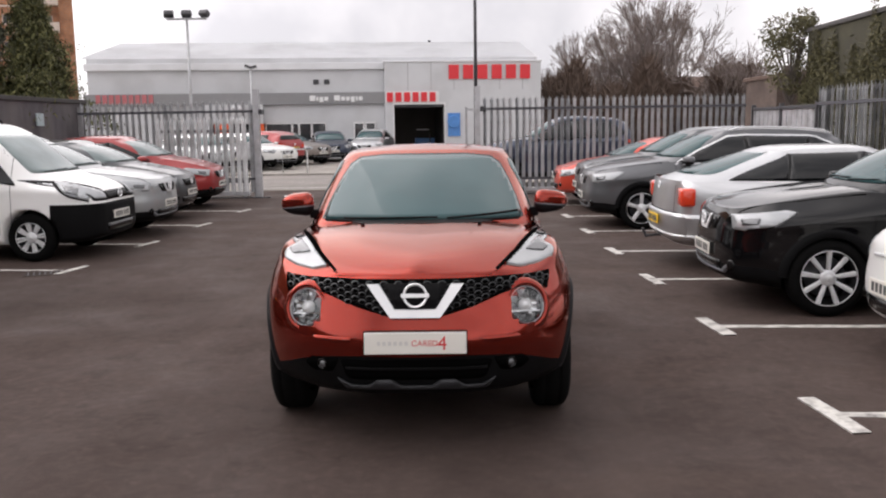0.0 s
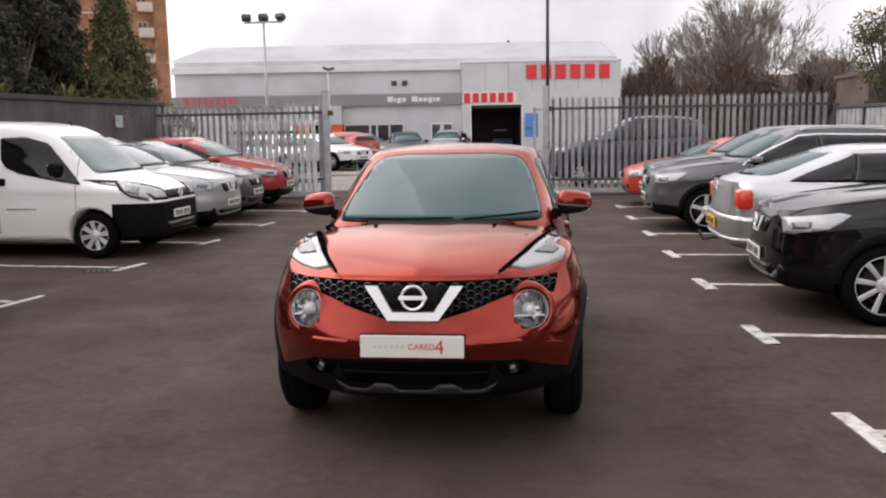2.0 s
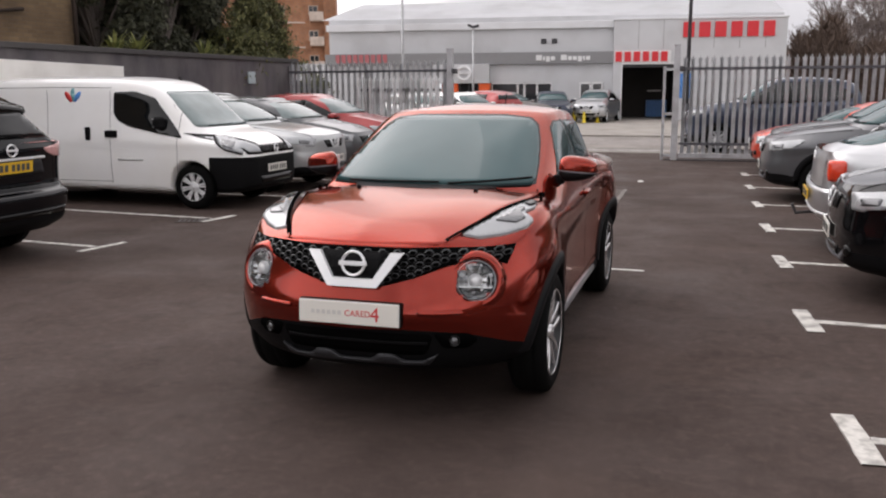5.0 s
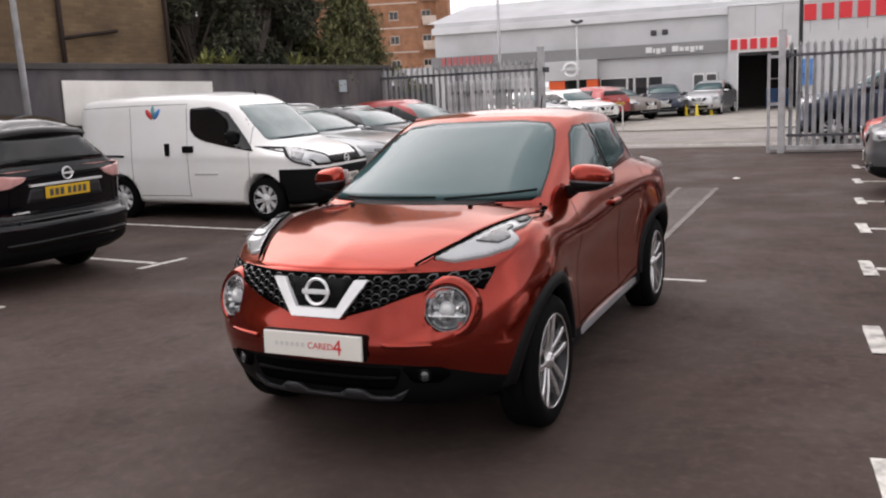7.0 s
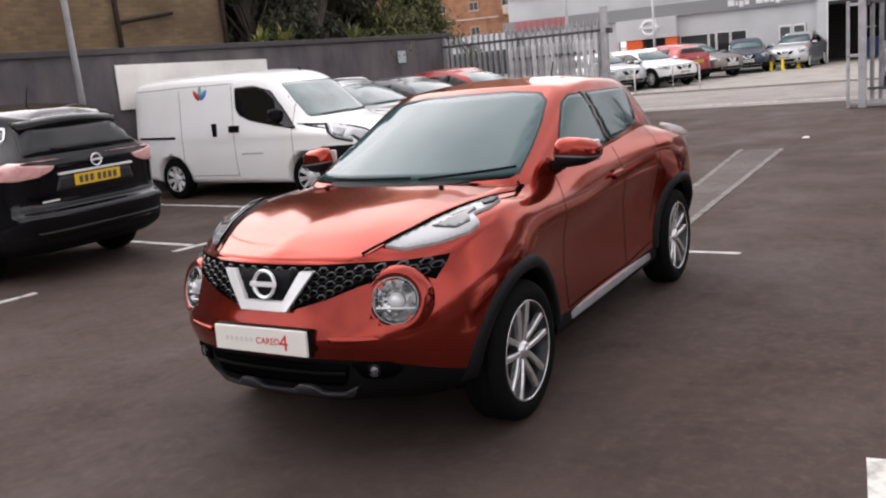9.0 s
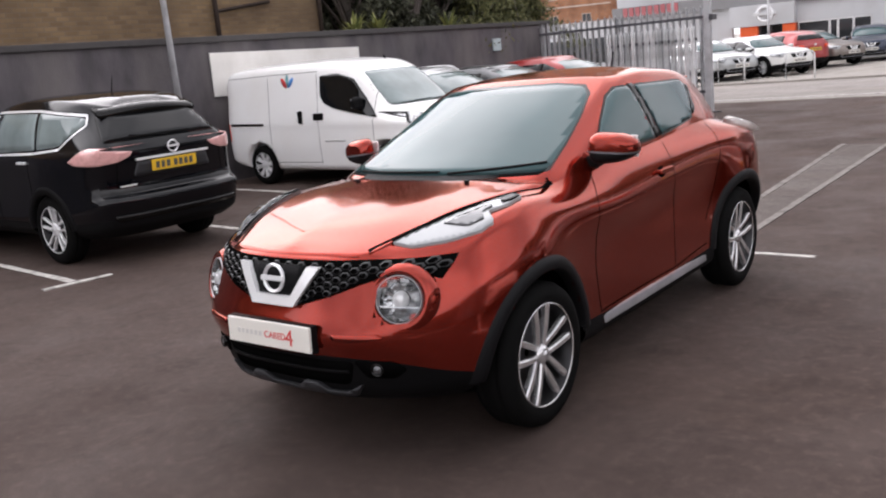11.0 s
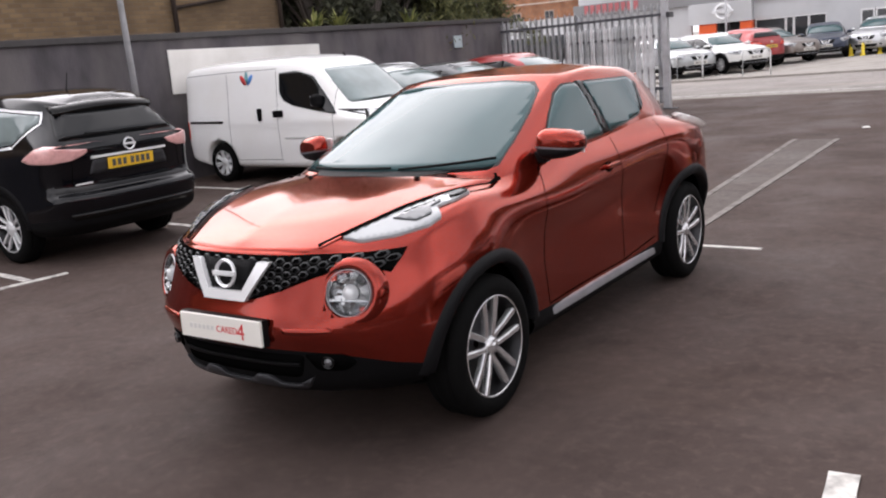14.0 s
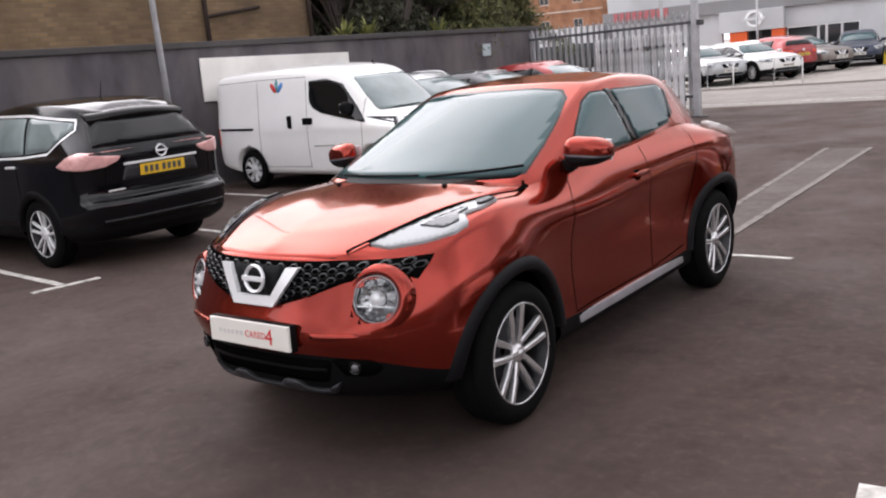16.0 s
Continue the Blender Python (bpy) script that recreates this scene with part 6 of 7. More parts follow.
    h, _ = sh.shoot("B", 0, 1.10)
    sh.ring(h.y + 0.02, 1.10, 0.062, 1)
    h, _ = sh.shoot("B", 0, 1.01)
    part("tailgate_strip", boxes((-0.42, -0.02, -0.012, 0.42, 0.014, 0.012), bevel=0.005), CHROME, sh.top, at=pose(0, h.y + 0.008, 1.015))
    sh.panel("plate_recess", rounded([(-0.45, 0.85), (0.45, 0.85), (0.40, 1.0), (-0.40, 1.0)], 0.03), "B", SKIDDARK, off=0.004)
    h, _ = sh.shoot("B", 0, 0.93)
    sh.plate(h.y + 0.018, 0.935, True, tilt=6)
    h, _ = sh.shoot("B", 0.45, 0.80)
    part("tailgate_script", boxes((-0.09, -0.004, -0.008, 0.09, 0.004, 0.008), bevel=0.002), CHROME, sh.top, "small chrome script", at=pose(0.52, h.y + 0.006, 0.775))
    sh.both("tail_lamp", rounded([(0.44, 1.10), (0.48, 1.055), (0.60, 1.01), (0.81, 0.995), (0.81, 1.15), (0.66, 1.128)], 0.02), "B", PINKLAMP, off=0.014, thick=0.02, step=0.03, label="clear and red tail lamp")
    sh.both("tail_lamp", rounded([(1.84, 1.05), (1.95, 1.015), (2.20, 0.995), (2.20, 1.155), (2.06, 1.172)], 0.022), "S", PINKLAMP, off=0.02, thick=0.02, step=0.03)
    sh.seam([(-0.78, 0.72), (0.78, 0.72)], "B", 0.02, GLOSSBLACK, "bumper_groove", 0.004)
    sh.panel("bumper_groove", rounded([(-0.72, 0.50), (0.72, 0.50), (0.68, 0.44), (-0.68, 0.44)], 0.02), "B", GLOSSBLACK, off=0.012)
    sh.seam([(-0.60, 1.0), (-0.62, 0.76)], "B")
    sh.seam([(0.60, 1.0), (0.62, 0.76)], "B")
    sh.both("headlamp", rounded([(0.45, 0.9), (0.76, 0.93), (0.8, 1.02), (0.5, 0.98)], 0.02), "F", LAMPGLASS, off=0.01)
    sh.panel("grille", rounded([(-0.4, 0.98), (0.4, 0.98), (0.3, 0.8), (-0.3, 0.8)], 0.02), "F", GLOSSBLACK, off=0.008)
    fin = bmesh.new()
    tube(fin, (0, 1.35, T(1.35) - 0.01), (0, 1.42, T(1.4) + 0.17), 0.006, 0.003)
    part("aerial", fin, PLASTIC, sh.top)
    sh.mirrors(-0.62, 1.2, 0.85, None, 0.22, 0.16)
    sh.wheels(dict(rim=0.24, n=5, twin=True, gap=0.05, w=(0.024, 0.03), mat=ALLOYDARK, face=ALLOY), 0.22)
    return sh


# ---- setting ----
def sheet(x0, y0, x1, y1, z, n=1):
    bm = bmesh.new()
    bmesh.ops.create_grid(bm, x_segments=n, y_segments=n, size=0.5)
    for v in bm.verts:
        v.co = Vector((x0 + (v.co.x + 0.5) * (x1 - x0), y0 + (v.co.y + 0.5) * (y1 - y0), z))
    return bm


I4 = Matrix.Identity(4)
solo("ground", sheet(-400, -300, 400, 900, -0.012), PAVING, I4, "pale ground reaching the horizon", "ground", kind="structure")
solo("car_park_surface", boxes((-9.3, -26, -0.3, 14, 17.0, 0.0)), TARMAC, I4, "dark worn tarmac of the car park", "tarmac", kind="structure")
solo("road", boxes((-120, 17.35, -0.3, 120, 24.3, -0.004)), ROAD, I4, "pale grey public road beyond the gate", "road", kind="structure")
solo("forecourt", boxes((-60, 24.6, -0.3, 60, 46, 0.03)), PAVING, I4, "concrete dealership forecourt", "forecourt", kind="structure")
solo("kerb", boxes((-120, 17.0, -0.2, 120, 17.18, 0.012), (-120, 17.18, -0.2, 120, 17.35, 0.002), bevel=0.01), PAVING, I4, "dropped concrete kerb along the road", "kerb", kind="structure")
solo("kerb_far", boxes((-120, 24.3, -0.2, 120, 24.6, 0.06), bevel=0.02), PAVING, I4, "concrete kerb along the forecourt", "kerb", kind="structure")


def marking(name, x0, y0, x1, y1, w, label, z=0.0045, paint_of=None):
    """A hand-rolled paint stripe with slightly ragged edges."""
    bm = bmesh.new()
    a, b = Vector((x0, y0)), Vector((x1, y1))
    n = max(3, int((b - a).length / 0.12))
    d = (b - a).normalized()
    nx = Vector((-d.y, d.x))
    prev = None
    rng = random.Random(int(abs(x0 * 131 + y0 * 717)))
    for k in range(n + 1):
        p = a + (b - a) * k / n
        row = []
        for s in (1, -1):
            q = p + nx * s * (w / 2 + rng.uniform(-0.006, 0.006))
            row.append((bm.verts.new((q.x, q.y, z)), bm.verts.new((q.x, q.y, -0.002))))
        if prev:
            bm.faces.new((prev[0][0], prev[1][0], row[1][0], row[0][0]))
            bm.faces.new((prev[0][1], prev[0][0], row[0][0], row[0][1]))
            bm.faces.new((prev[1][0], prev[1][1], row[1][1], row[1][0]))
        prev = row
    bmesh.ops.recalc_face_normals(bm, faces=bm.faces[:])
    return solo(name, bm, paint_of or LINE, I4, label, "parking line", "bay markings", "structure")


for y in (-3.7, -1.46, 0.77, 3.0, 5.13, 7.32, 9.6, 11.8):
    xe = 2.365 - y * 0.027
    marking("bay_line", xe + 0.06, y, 7.0, y - 0.12, 0.085, "worn white bay line on dark tarmac")
    marking("bay_line_end", xe - 0.035, y + 0.31, xe + 0.035, y - 0.31, 0.11, "short white cross stroke ending a bay line", 0.009)
for y in (-2.75, -0.47, 1.79, 3.95, 6.3, 8.75, 11.3):
    xe = -4.67 + (y + 0.45) * 0.03
    marking("bay_line", xe - 0.09, y, -9.2, y + 0.3, 0.075, "worn white bay line on dark tarmac")
    marking("bay_line_end", xe - 0.05, y - 0.31, xe + 0.05, y + 0.31, 0.075, "short white cross stroke ending a bay line", 0.009)
marking("floor_mark", 0.35, 2.21, 1.06, 2.2, 0.06, "short worn white stroke on the aisle")
dc = thing("drain_cover", pose(-4.78, 3.72, 0.0, 0, 0, 25), "dark rusty drain cover at the end of a bay line", "drain", kind="structure")
part("frame", boxes((-0.2, -0.17, -0.01, 0.2, 0.17, 0.006), bevel=0.003), RUST, dc)
for k in range(6):
    part("slot", boxes((-0.165 + k * 0.062, -0.12, 0.003, -0.145 + k * 0.062, 0.12, 0.0075)), STEELDARK, dc)
bm = bmesh.new()
bmesh.ops.create_icosphere(bm, subdivisions=2, radius=0.05)
for v in bm.verts:
    v.co = Vector((v.co.x * (1.2 + 0.5 * noise.noise(v.co * 40)), v.co.y, 0.012 + max(0, v.co.z) * 0.4 * (1 + noise.noise(v.co * 60))))
solo("paper_scrap", bm, BOARD, pose(0.28, 9.9, 0), "small scrap of white litter on the tarmac", "litter")
# refilled trench across the aisle, with pale seams
bm = bmesh.new()
q = [(-0.02, 2.7), (0.34, 2.7), (0.15, 8.7), (-0.43, 8.7)]
bm.faces.new([bm.verts.new((x, y, 0.004)) for x, y in q])
solo("tarmac_repair", bm, asphalt("repair_tarmac", (0.098, 0.082, 0.075), (0.128, 0.11, 0.1)), I4, "greyer strip of patched tarmac", "repair", kind="structure")
for (x0, y0), (x1, y1) in (((-0.02, 2.7), (-0.43, 8.7)), ((0.34, 2.7), (0.15, 8.7))):
    marking("repair_seam", x0, y0, x1, y1, 0.07, "pale seam of a tarmac repair", 0.009, SEAM)
# faint lane paint on the road
marking("road_edge_line", -40, 17.9, 40, 17.9, 0.1, "pale line along the road edge")

# boundary wall
w = thing("wall_west", I4, "dark rendered boundary wall with a sooty coping", "wall", kind="structure")
part("render", boxes((-9.6, -26, 0, -9.3, 15.4, 2.33)), RENDER, w)
part("coping", boxes((-9.66, -26, 2.33, -9.24, 15.45, 2.43), bevel=0.015), COPING, w)
bd = thing("notice_board", pose(-9.27, 6.56, 1.77, 0, 0, 0), "blank weathered white board leaning flat on the wall", "board")
part("sheet", boxes((-0.012, -1.77, -0.36, 0.012, 1.77, 0.36), bevel=0.004), BOARD, bd, at=pose(0, 0, 0, -1.0))
for y in (-1.7, 0, 1.7):
    part("batten", boxes((-0.028, y - 0.03, -0.34, -0.012, y + 0.03, 0.34)), COPING, bd)
sg = thing("small_sign", pose(-9.27, 13.05, 1.93), "small pale grey-blue sign on the wall", "sign")
part("face", boxes((-0.02, -0.16, -0.14, 0.012, 0.16, 0.14), bevel=0.006), GREENSIGN, sg)


# added wall, never in view: darkens what the crossover's front wing reflects
we = thing("unseen_wall_east", I4, "plain dark brick wall added out of view to darken reflections", "wall", kind="structure")
part("brickwork", boxes((13.0, -26, 0, 13.3, 8.8, 3.3)), RBRICK, we)
part("coping", boxes((12.95, -26, 3.3, 13.35, 8.8, 3.38), bevel=0.015), COPING, we)


def lamp_post(name, x, y, h, r, label, material, heads=0, lean=0.0):
    p = thing(name, pose(x, y, 0, 0, lean), label, "lamp post")
    part("column", tube(bmesh.new(), (0, 0, 0), (0, 0, h), r, r * 0.6, 14), material, p, smooth=True)
    part("door_collar", tube(bmesh.new(), (0, 0, 0), (0, 0, min(1.2, h * 0.3)), r * 1.35, r * 1.3, 14), material, p, smooth=True)
    if heads:
        part("crossbar", boxes((-0.62, -0.03, h - 0.03, 0.62, 0.03, h + 0.03), bevel=0.01), material, p)
        for k, (dx, tz) in enumerate(((-0.55, 20), (0, 0), (0.55, -20))[: heads] if heads == 3 else ((-0.12, 15), (0.12, -15))):
            hd = part("floodlight", boxes((-0.15, -0.08, -0.10, 0.15, 0.08, 0.10), bevel=0.03), STEELDARK, p, at=pose(dx, 0, h + 0.15, 55, 0, tz))
            part("floodlight_glass", boxes((-0.12, -0.09, -0.075, 0.12, -0.08, 0.075)), SHOPGLASS, hd)
            part("bracket", boxes((-0.02, -0.02, -0.17, 0.02, 0.02, -0.08)), STEELDARK, hd)
    return p


lamp_post("street_lamp", -9.0, 3.9, 7.5, 0.055, "grey steel lamp column beside the wall", GALV, lean=-0.4)
lamp_post("gate_pole", 0.52, 20.0, 9.0, 0.06, "thin dark steel pole beside the road", STEELDARK)
lamp_post("floodlight_mast", -8.27, 20.7, 5.0, 0.06, "tall grey mast with three floodlights", GALV, 3)
cam_post = thing("camera_post", pose(-8.85, 30.7, 0), "slim grey post with a small black camera head", "post")
part("column", tube(bmesh.new(), (0, 0, 0), (0, 0, 4.1), 0.045, n=10), GALV, cam_post, smooth=True)
part("camera_head", boxes((-0.26, -0.07, -0.05, 0.02, 0.07, 0.06), bevel=0.02), STEELDARK, cam_post, at=pose(0, 0, 4.17, 0, 25))
part("camera_head", boxes((-0.02, -0.07, -0.05, 0.26, 0.07, 0.06), bevel=0.02), STEELDARK, cam_post, at=pose(0, 0, 4.17, 0, -15))


# palisade
def pale_mesh(h, w=0.07, name="pale", material=None):
    """A corrugated pale with a three-pointed head."""
    bm = bmesh.new()
    xs = [(-0.5, 0.0), (-0.22, 0.0), (-0.14, -0.022), (0.14, -0.022), (0.22, 0.0), (0.5, 0.0)]
    low = [bm.verts.new((x * w, y, 0)) for x, y in xs]
    mid = [bm.verts.new((x * w, y, h - 0.14)) for x, y in xs]
    tips = [bm.verts.new((x * w, y, z)) for (x, y), z in zip(((-0.62, 0.03), (-0.3, 0.0), (-0.06, -0.022), (0.06, -0.022), (0.3, 0.0), (0.62, 0.03)), (h - 0.03, h - 0.09, h, h, h - 0.09, h - 0.03))]
    for a, b in ((low, mid), (mid, tips)):
        for k in range(5):
            bm.faces.new((a[k], a[k + 1], b[k + 1], b[k]))
    r = bmesh.ops.solidify(bm, geom=bm.faces[:], thickness=0.004)
    bmesh.ops.recalc_face_normals(bm, faces=bm.faces[:])
    return mesh_of(bm, name, material or GALV)


PALE = pale_mesh(2.22, 0.085)
PALE_SHORT = pale_mesh(1.8, 0.112, material=GALVLIGHT)


def palisade(name, a, b, label, z0=0.12, pitch=0.155, pale=None, rails=(0.35, 1.95), posts=True, frame_bottom=False, hz=2.2, kind="", rail_y=-0.05):
    a, b = Vector(a), Vector(b)
    d = (b - a).normalized()
    L = (b - a).length
    m = Matrix.Translation((a.x, a.y, 0)) @ Matrix.Rotation(math.atan2(d.y, d.x), 4, "Z")
    f = thing(name, m, label, "fence", kind=kind)
    for z in rails:
        part("rail", boxes((0, rail_y, z - 0.03, L, rail_y + 0.046, z + 0.03), bevel=0.004), RAILDARK, f)
    if frame_bottom:
        part("bottom_rail", boxes((0, -0.03, 0.06, L, 0.05, 0.16), bevel=0.006), GALV, f)
        part("track", boxes((-0.3, -0.06, 0.0, L + 0.5, 0.06, 0.025)), STEELDARK, f)
    if posts:
        n = max(1, round(L / 2.75))
        for k in range(n + 1):
            x = L * k / n
            part("post", boxes((x - 0.05, 0.05, 0, x + 0.05, 0.15, hz + 0.05), bevel=0.004), GALV, f)
    n = int(L / pitch)
    for k in range(n):
        part("pale", pale or PALE, None, f, at=pose((k + 0.5) * L / n, -0.002, z0, 0.3 * math.sin(k * 2.1), 0.35 * math.sin(k * 1.3), 0))
    return f


# sliding gate, its posts, and the fences either side
palisade("sliding_gate", (0.62, 14.95), (7.0, 15.15), "galvanised palisade sliding gate standing open", z0=0.13, rails=(0.38, 2.06), posts=False, frame_bottom=True)
gp = thing("gate_post", pose(0.52, 14.95, 0), "square galvanised gate post", "post")
part("column", boxes((-0.07, -0.07, 0, 0.07, 0.07, 2.58), bevel=0.008), GALV, gp)
part("cap", boxes((-0.08, -0.08, 2.58, 0.08, 0.08, 2.6), bevel=0.006), GALV, gp)
part("guide_roller", boxes((0.07, -0.12, 2.0, 0.16, 0.12, 2.12), bevel=0.01), STEELDARK, gp)
gp2 = copy_thing(gp, pose(-4.82, 14.8, 0))
tagged(gp2, "square galvanised gate post beside the fence")
brace = thing("gate_brace", pose(0.34, 15.0, 0), "braced steel stop frame at the gate", "gate frame")
for z in (0.1, 1.05, 2.05):
    part("bar", boxes((-0.1, -0.03, z - 0.03, 0.12, 0.03, z + 0.03), bevel=0.004), GALV, brace)
part("upright", boxes((-0.12, -0.03, 0, -0.06, 0.03, 2.12), bevel=0.004), GALV, brace)
palisade("fence_north", (-9.25, 14.95), (-4.92, 14.85), "weathered galvanised palisade fence", rails=(0.45, 2.08))
palisade("fence_leaf", (-7.25, 14.62), (-5.0, 14.58), "galvanised palisade gate leaf coloured paler as if facing the light", z0=0.16, pitch=0.16, pale=PALE_SHORT, rails=(0.4, 1.62), posts=False, frame_bottom=True, rail_y=0.012)
palisade("fence_east", (7.15, 11.1), (7.15, -4.0), "galvanised palisade fence along the bays", rails=(0.45, 2.0))
# side gate of grey sheet in a dark frame between the two fences
sd = thing("side_gate", pose(7.15, 11.15, 0), "closed grey sheet-steel side gate in a dark steel frame", "gate")
for y in (0.0, 2.0, 3.9):
    part("post", boxes((-0.04, y - 0.045, 0, 0.05, y + 0.045, 2.06), bevel=0.006), STEELDARK, sd)
for z in (0.12, 1.96):
    part("rail", boxes((-0.035, 0.045, z - 0.035, 0.03, 3.855, z + 0.035), bevel=0.006), STEELDARK, sd)
for k in range(26):
    y = 0.06 + k * 0.147
    if abs(y + 0.07 - 2.0) > 0.08:
        part("sheet_rib", boxes((-0.005 if k % 2 else 0.008, y, 0.16, 0.02, y + 0.14, 1.92), bevel=0.003), GALV, sd)
palisade("fence_far_side", (-18, 15.6), (-9.7, 15.5), "weathered galvanised palisade fence", rails=(0.45, 2.08))
cabinet = thing("control_box", pose(-5.15, 14.72, 0.0), "grey gate control box on a stub post", "control box")
part("stub", boxes((-0.04, -0.04, 0, 0.04, 0.04, 1.0)), GALV, cabinet)
part("case", boxes((-0.14, -0.09, 0.95, 0.14, 0.09, 1.35), bevel=0.02), GALVLIGHT, cabinet)

# ---- dealership ----
shop = thing("dealership", pose(0, 40, 0.0, 0, 0, 8), "silver-grey clad car dealership with a workshop door onto a shade-dark room", "building")
part("office_wall", boxes((-19.0, 0, 0, -13.2, 0.3, 2.9)), CLAD, shop)
part("office_lintel", boxes((-13.2, 0, 1.9, -4.1, 0.3, 2.85)), CLAD, shop)
for x0, x1, z1 in ((-7.15, -5.75, 1.9), (-4.55, -4.1, 1.9), (-10.25, -7.15, 0.12)):
    part("office_pier", boxes((x0, 0, 0, x1, 0.3, z1)), CLAD, shop)
part("inner_room", boxes((-13.2, 1.8, 0, -4.2, 2.0, 2.0)), SHADEROOM, shop)
part("fascia", boxes((-19.1, -0.25, 2.82, -4.1, 0.05, 3.42), bevel=0.02), FASCIA, shop)
part("upper_wall", boxes((-19.0, 0.3, 3.42, -4.1, 10, 4.62)), CLAD, shop)
part("gutter", boxes((-19.1, 0.08, 4.6, -4.1, 0.34, 4.95), bevel=0.02), CLADLIGHT, shop)
part("roof_step", boxes((-19.0, 0.3, 4.95, 4.0, 0.7, 5.2), bevel=0.01), CLAD, shop)
# long pitched roof behind
bm = bmesh.new()
v = [bm.verts.new(p) for p in ((-19.4, 0.35, 5.2), (4.1, 0.35, 5.2), (4.0, 5.0, 6.4), (-18.4, 5.0, 6.4), (-18.4, 16, 6.1), (4.0, 16, 6.1))]
for f in ((0, 1, 2, 3), (3, 2, 5, 4)):
    bm.faces.new([v[i] for i in f])
bmesh.ops.solidify(bm, geom=bm.faces[:], thickness=0.08)
bmesh.ops.recalc_face_normals(bm, faces=bm.faces[:])
part("roof", bm, CLADLIGHT, shop)
part("roof_vent", tube(bmesh.new(), (-1.2, 5.5, 6.0), (-1.2, 5.5, 6.55), 0.08), STEELDARK, shop)
# workshop tower with the big door
for r in ((-4.1, -0.35, 0, -3.64, 0.2, 4.9), (-1.03, -0.35, 0, 4.08, 0.2, 4.9), (-3.64, -0.35, 2.76, -1.03, 0.2, 4.9), (3.9, 0.2, 0, 4.08, 12, 4.9)):
    part("tower_wall", boxes(r), CLAD, shop)
JOINT = mesh_of(boxes((-0.012, -0.356, 3.5, 0.012, -0.35, 4.88)), "panel_joint", FASCIA)
for x in (-2.9, -1.7, -0.5, 0.7, 1.9, 3.1):
    part("panel_joint", JOINT, None, shop, at=pose(x, 0, 0))
part("tower_coping", boxes((-4.15, -0.4, 4.9, 4.13, 0.3, 5.0), bevel=0.02), CLADLIGHT, shop)
part("workshop_room", boxes((-3.9, 5.0, 0, -0.8, 5.2, 3), (-3.9, 0.2, 2.78, -0.8, 5, 2.86), (-3.9, 0.2, 0, -3.75, 5, 2.8), (-0.95, 0.2, 0, -0.8, 5, 2.8)), SHADEROOM, shop)
part("door_frame", boxes((-3.7, -0.4, 0, -3.64, -0.3, 2.76), (-1.03, -0.4, 0, -0.97, -0.3, 2.76), (-3.7, -0.4, 2.76, -0.97, -0.3, 2.84), bevel=0.006), SIGNWHITE, shop)
part("roller_shutter", boxes((-3.64, -0.2, 2.62, -1.03, -0.1, 2.76)), STEELDARK, shop)
part("work_bench", boxes((-2.2, 4.2, 0, -1.1, 4.9, 0.95), bevel=0.03), BLUESIGN, shop)
part("strip_lamp", boxes((-2.2, 3.2, 1.42, -1.5, 3.3, 1.48), bevel=0.01), SIGNWHITE, shop)
# flat sign blocks, one per character
for n, x0, x1, z0, z1 in ((6, -0.78, 3.72, 4.04, 4.76), (6, -4.0, -1.35, 2.9, 3.38)):
    for k in range(n):
        wd = (x1 - x0) / n
        part("sign_block", boxes((0, -0.03, z0, wd * 0.7, 0.06, z1), bevel=0.01), SIGNRED, shop, at=pose(x0 + k * wd, -0.42, 0))
part("sign_backing", boxes((-4.05, -0.38, 2.86, -1.3, -0.352, 3.42)), SIGNWHITE, shop)
for k, (a, b) in enumerate(((-7.95, -7.65), (-7.6, -7.5), (-7.45, -7.25), (-7.2, -7.0), (-6.7, -6.4), (-6.35, -6.15), (-6.1, -5.9), (-5.85, -5.65), (-5.6, -5.5), (-5.45, -5.25))):
    part("sign_block", boxes((a, -0.30, 3.0 if k not in (2, 7) else 2.93, b, -0.22, 3.27 if k in (0, 4) else 3.2)), SIGNWHITE, shop)
for k in range(9):
    part("sign_block", boxes((-18.5 + k * 0.32, -0.30, 2.96, -18.28 + k * 0.32, -0.22, 3.38)), SIGNFADED, shop)
for x in (-7.75, -7.2):
    part("wall_vent", boxes((x, 0.2, 3.85, x + 0.28, 0.3, 4.1), bevel=0.02), STEELDARK, shop)
part("round_sign", lathe([(-0.06, 0.001), (-0.06, 0.3), (-0.03, 0.33), (0.05, 0.33)], 24, "Y"), BLUESIGN, shop, at=pose(-0.55, -0.46, 1.85))
part("sign_panel", boxes((-0.85, -0.42, 1.1, -0.2, -0.36, 2.3)), BLUESIGN, shop)
# entrance portal
part("portal", boxes((-13.2, -0.6, 1.88, -10.3, 0.1, 2.84), bevel=0.02), CLAD, shop)
part("portal_panel", boxes((-12.75, -0.5, 0, -11.95, 0.05, 1.88), bevel=0.02), ORANGE, shop)
part("portal_panel", boxes((-10.85, -0.5, 0, -10.3, 0.05, 1.88), bevel=0.02), ORANGE, shop)
emblem = part("portal_emblem", lathe([(-0.06, 0.26), (-0.08, 0.33), (-0.06, 0.4), (0, 0.4)], 28, "Y"), CHROME, shop, at=pose(-11.6, -0.6, 2.4))
part("emblem_bar", boxes((-0.5, -0.1, -0.07, 0.5, -0.02, 0.07), bevel=0.01), CHROME, emblem)
part("portal_door", boxes((-11.95, -0.1, 0, -10.85, -0.06, 1.88)), SHOPGLASS, shop)
for x in (-11.95, -11.45, -10.95):
    part("door_bar", boxes((x, -0.16, 0, x + 0.08, -0.1, 1.88)), STEELDARK, shop)
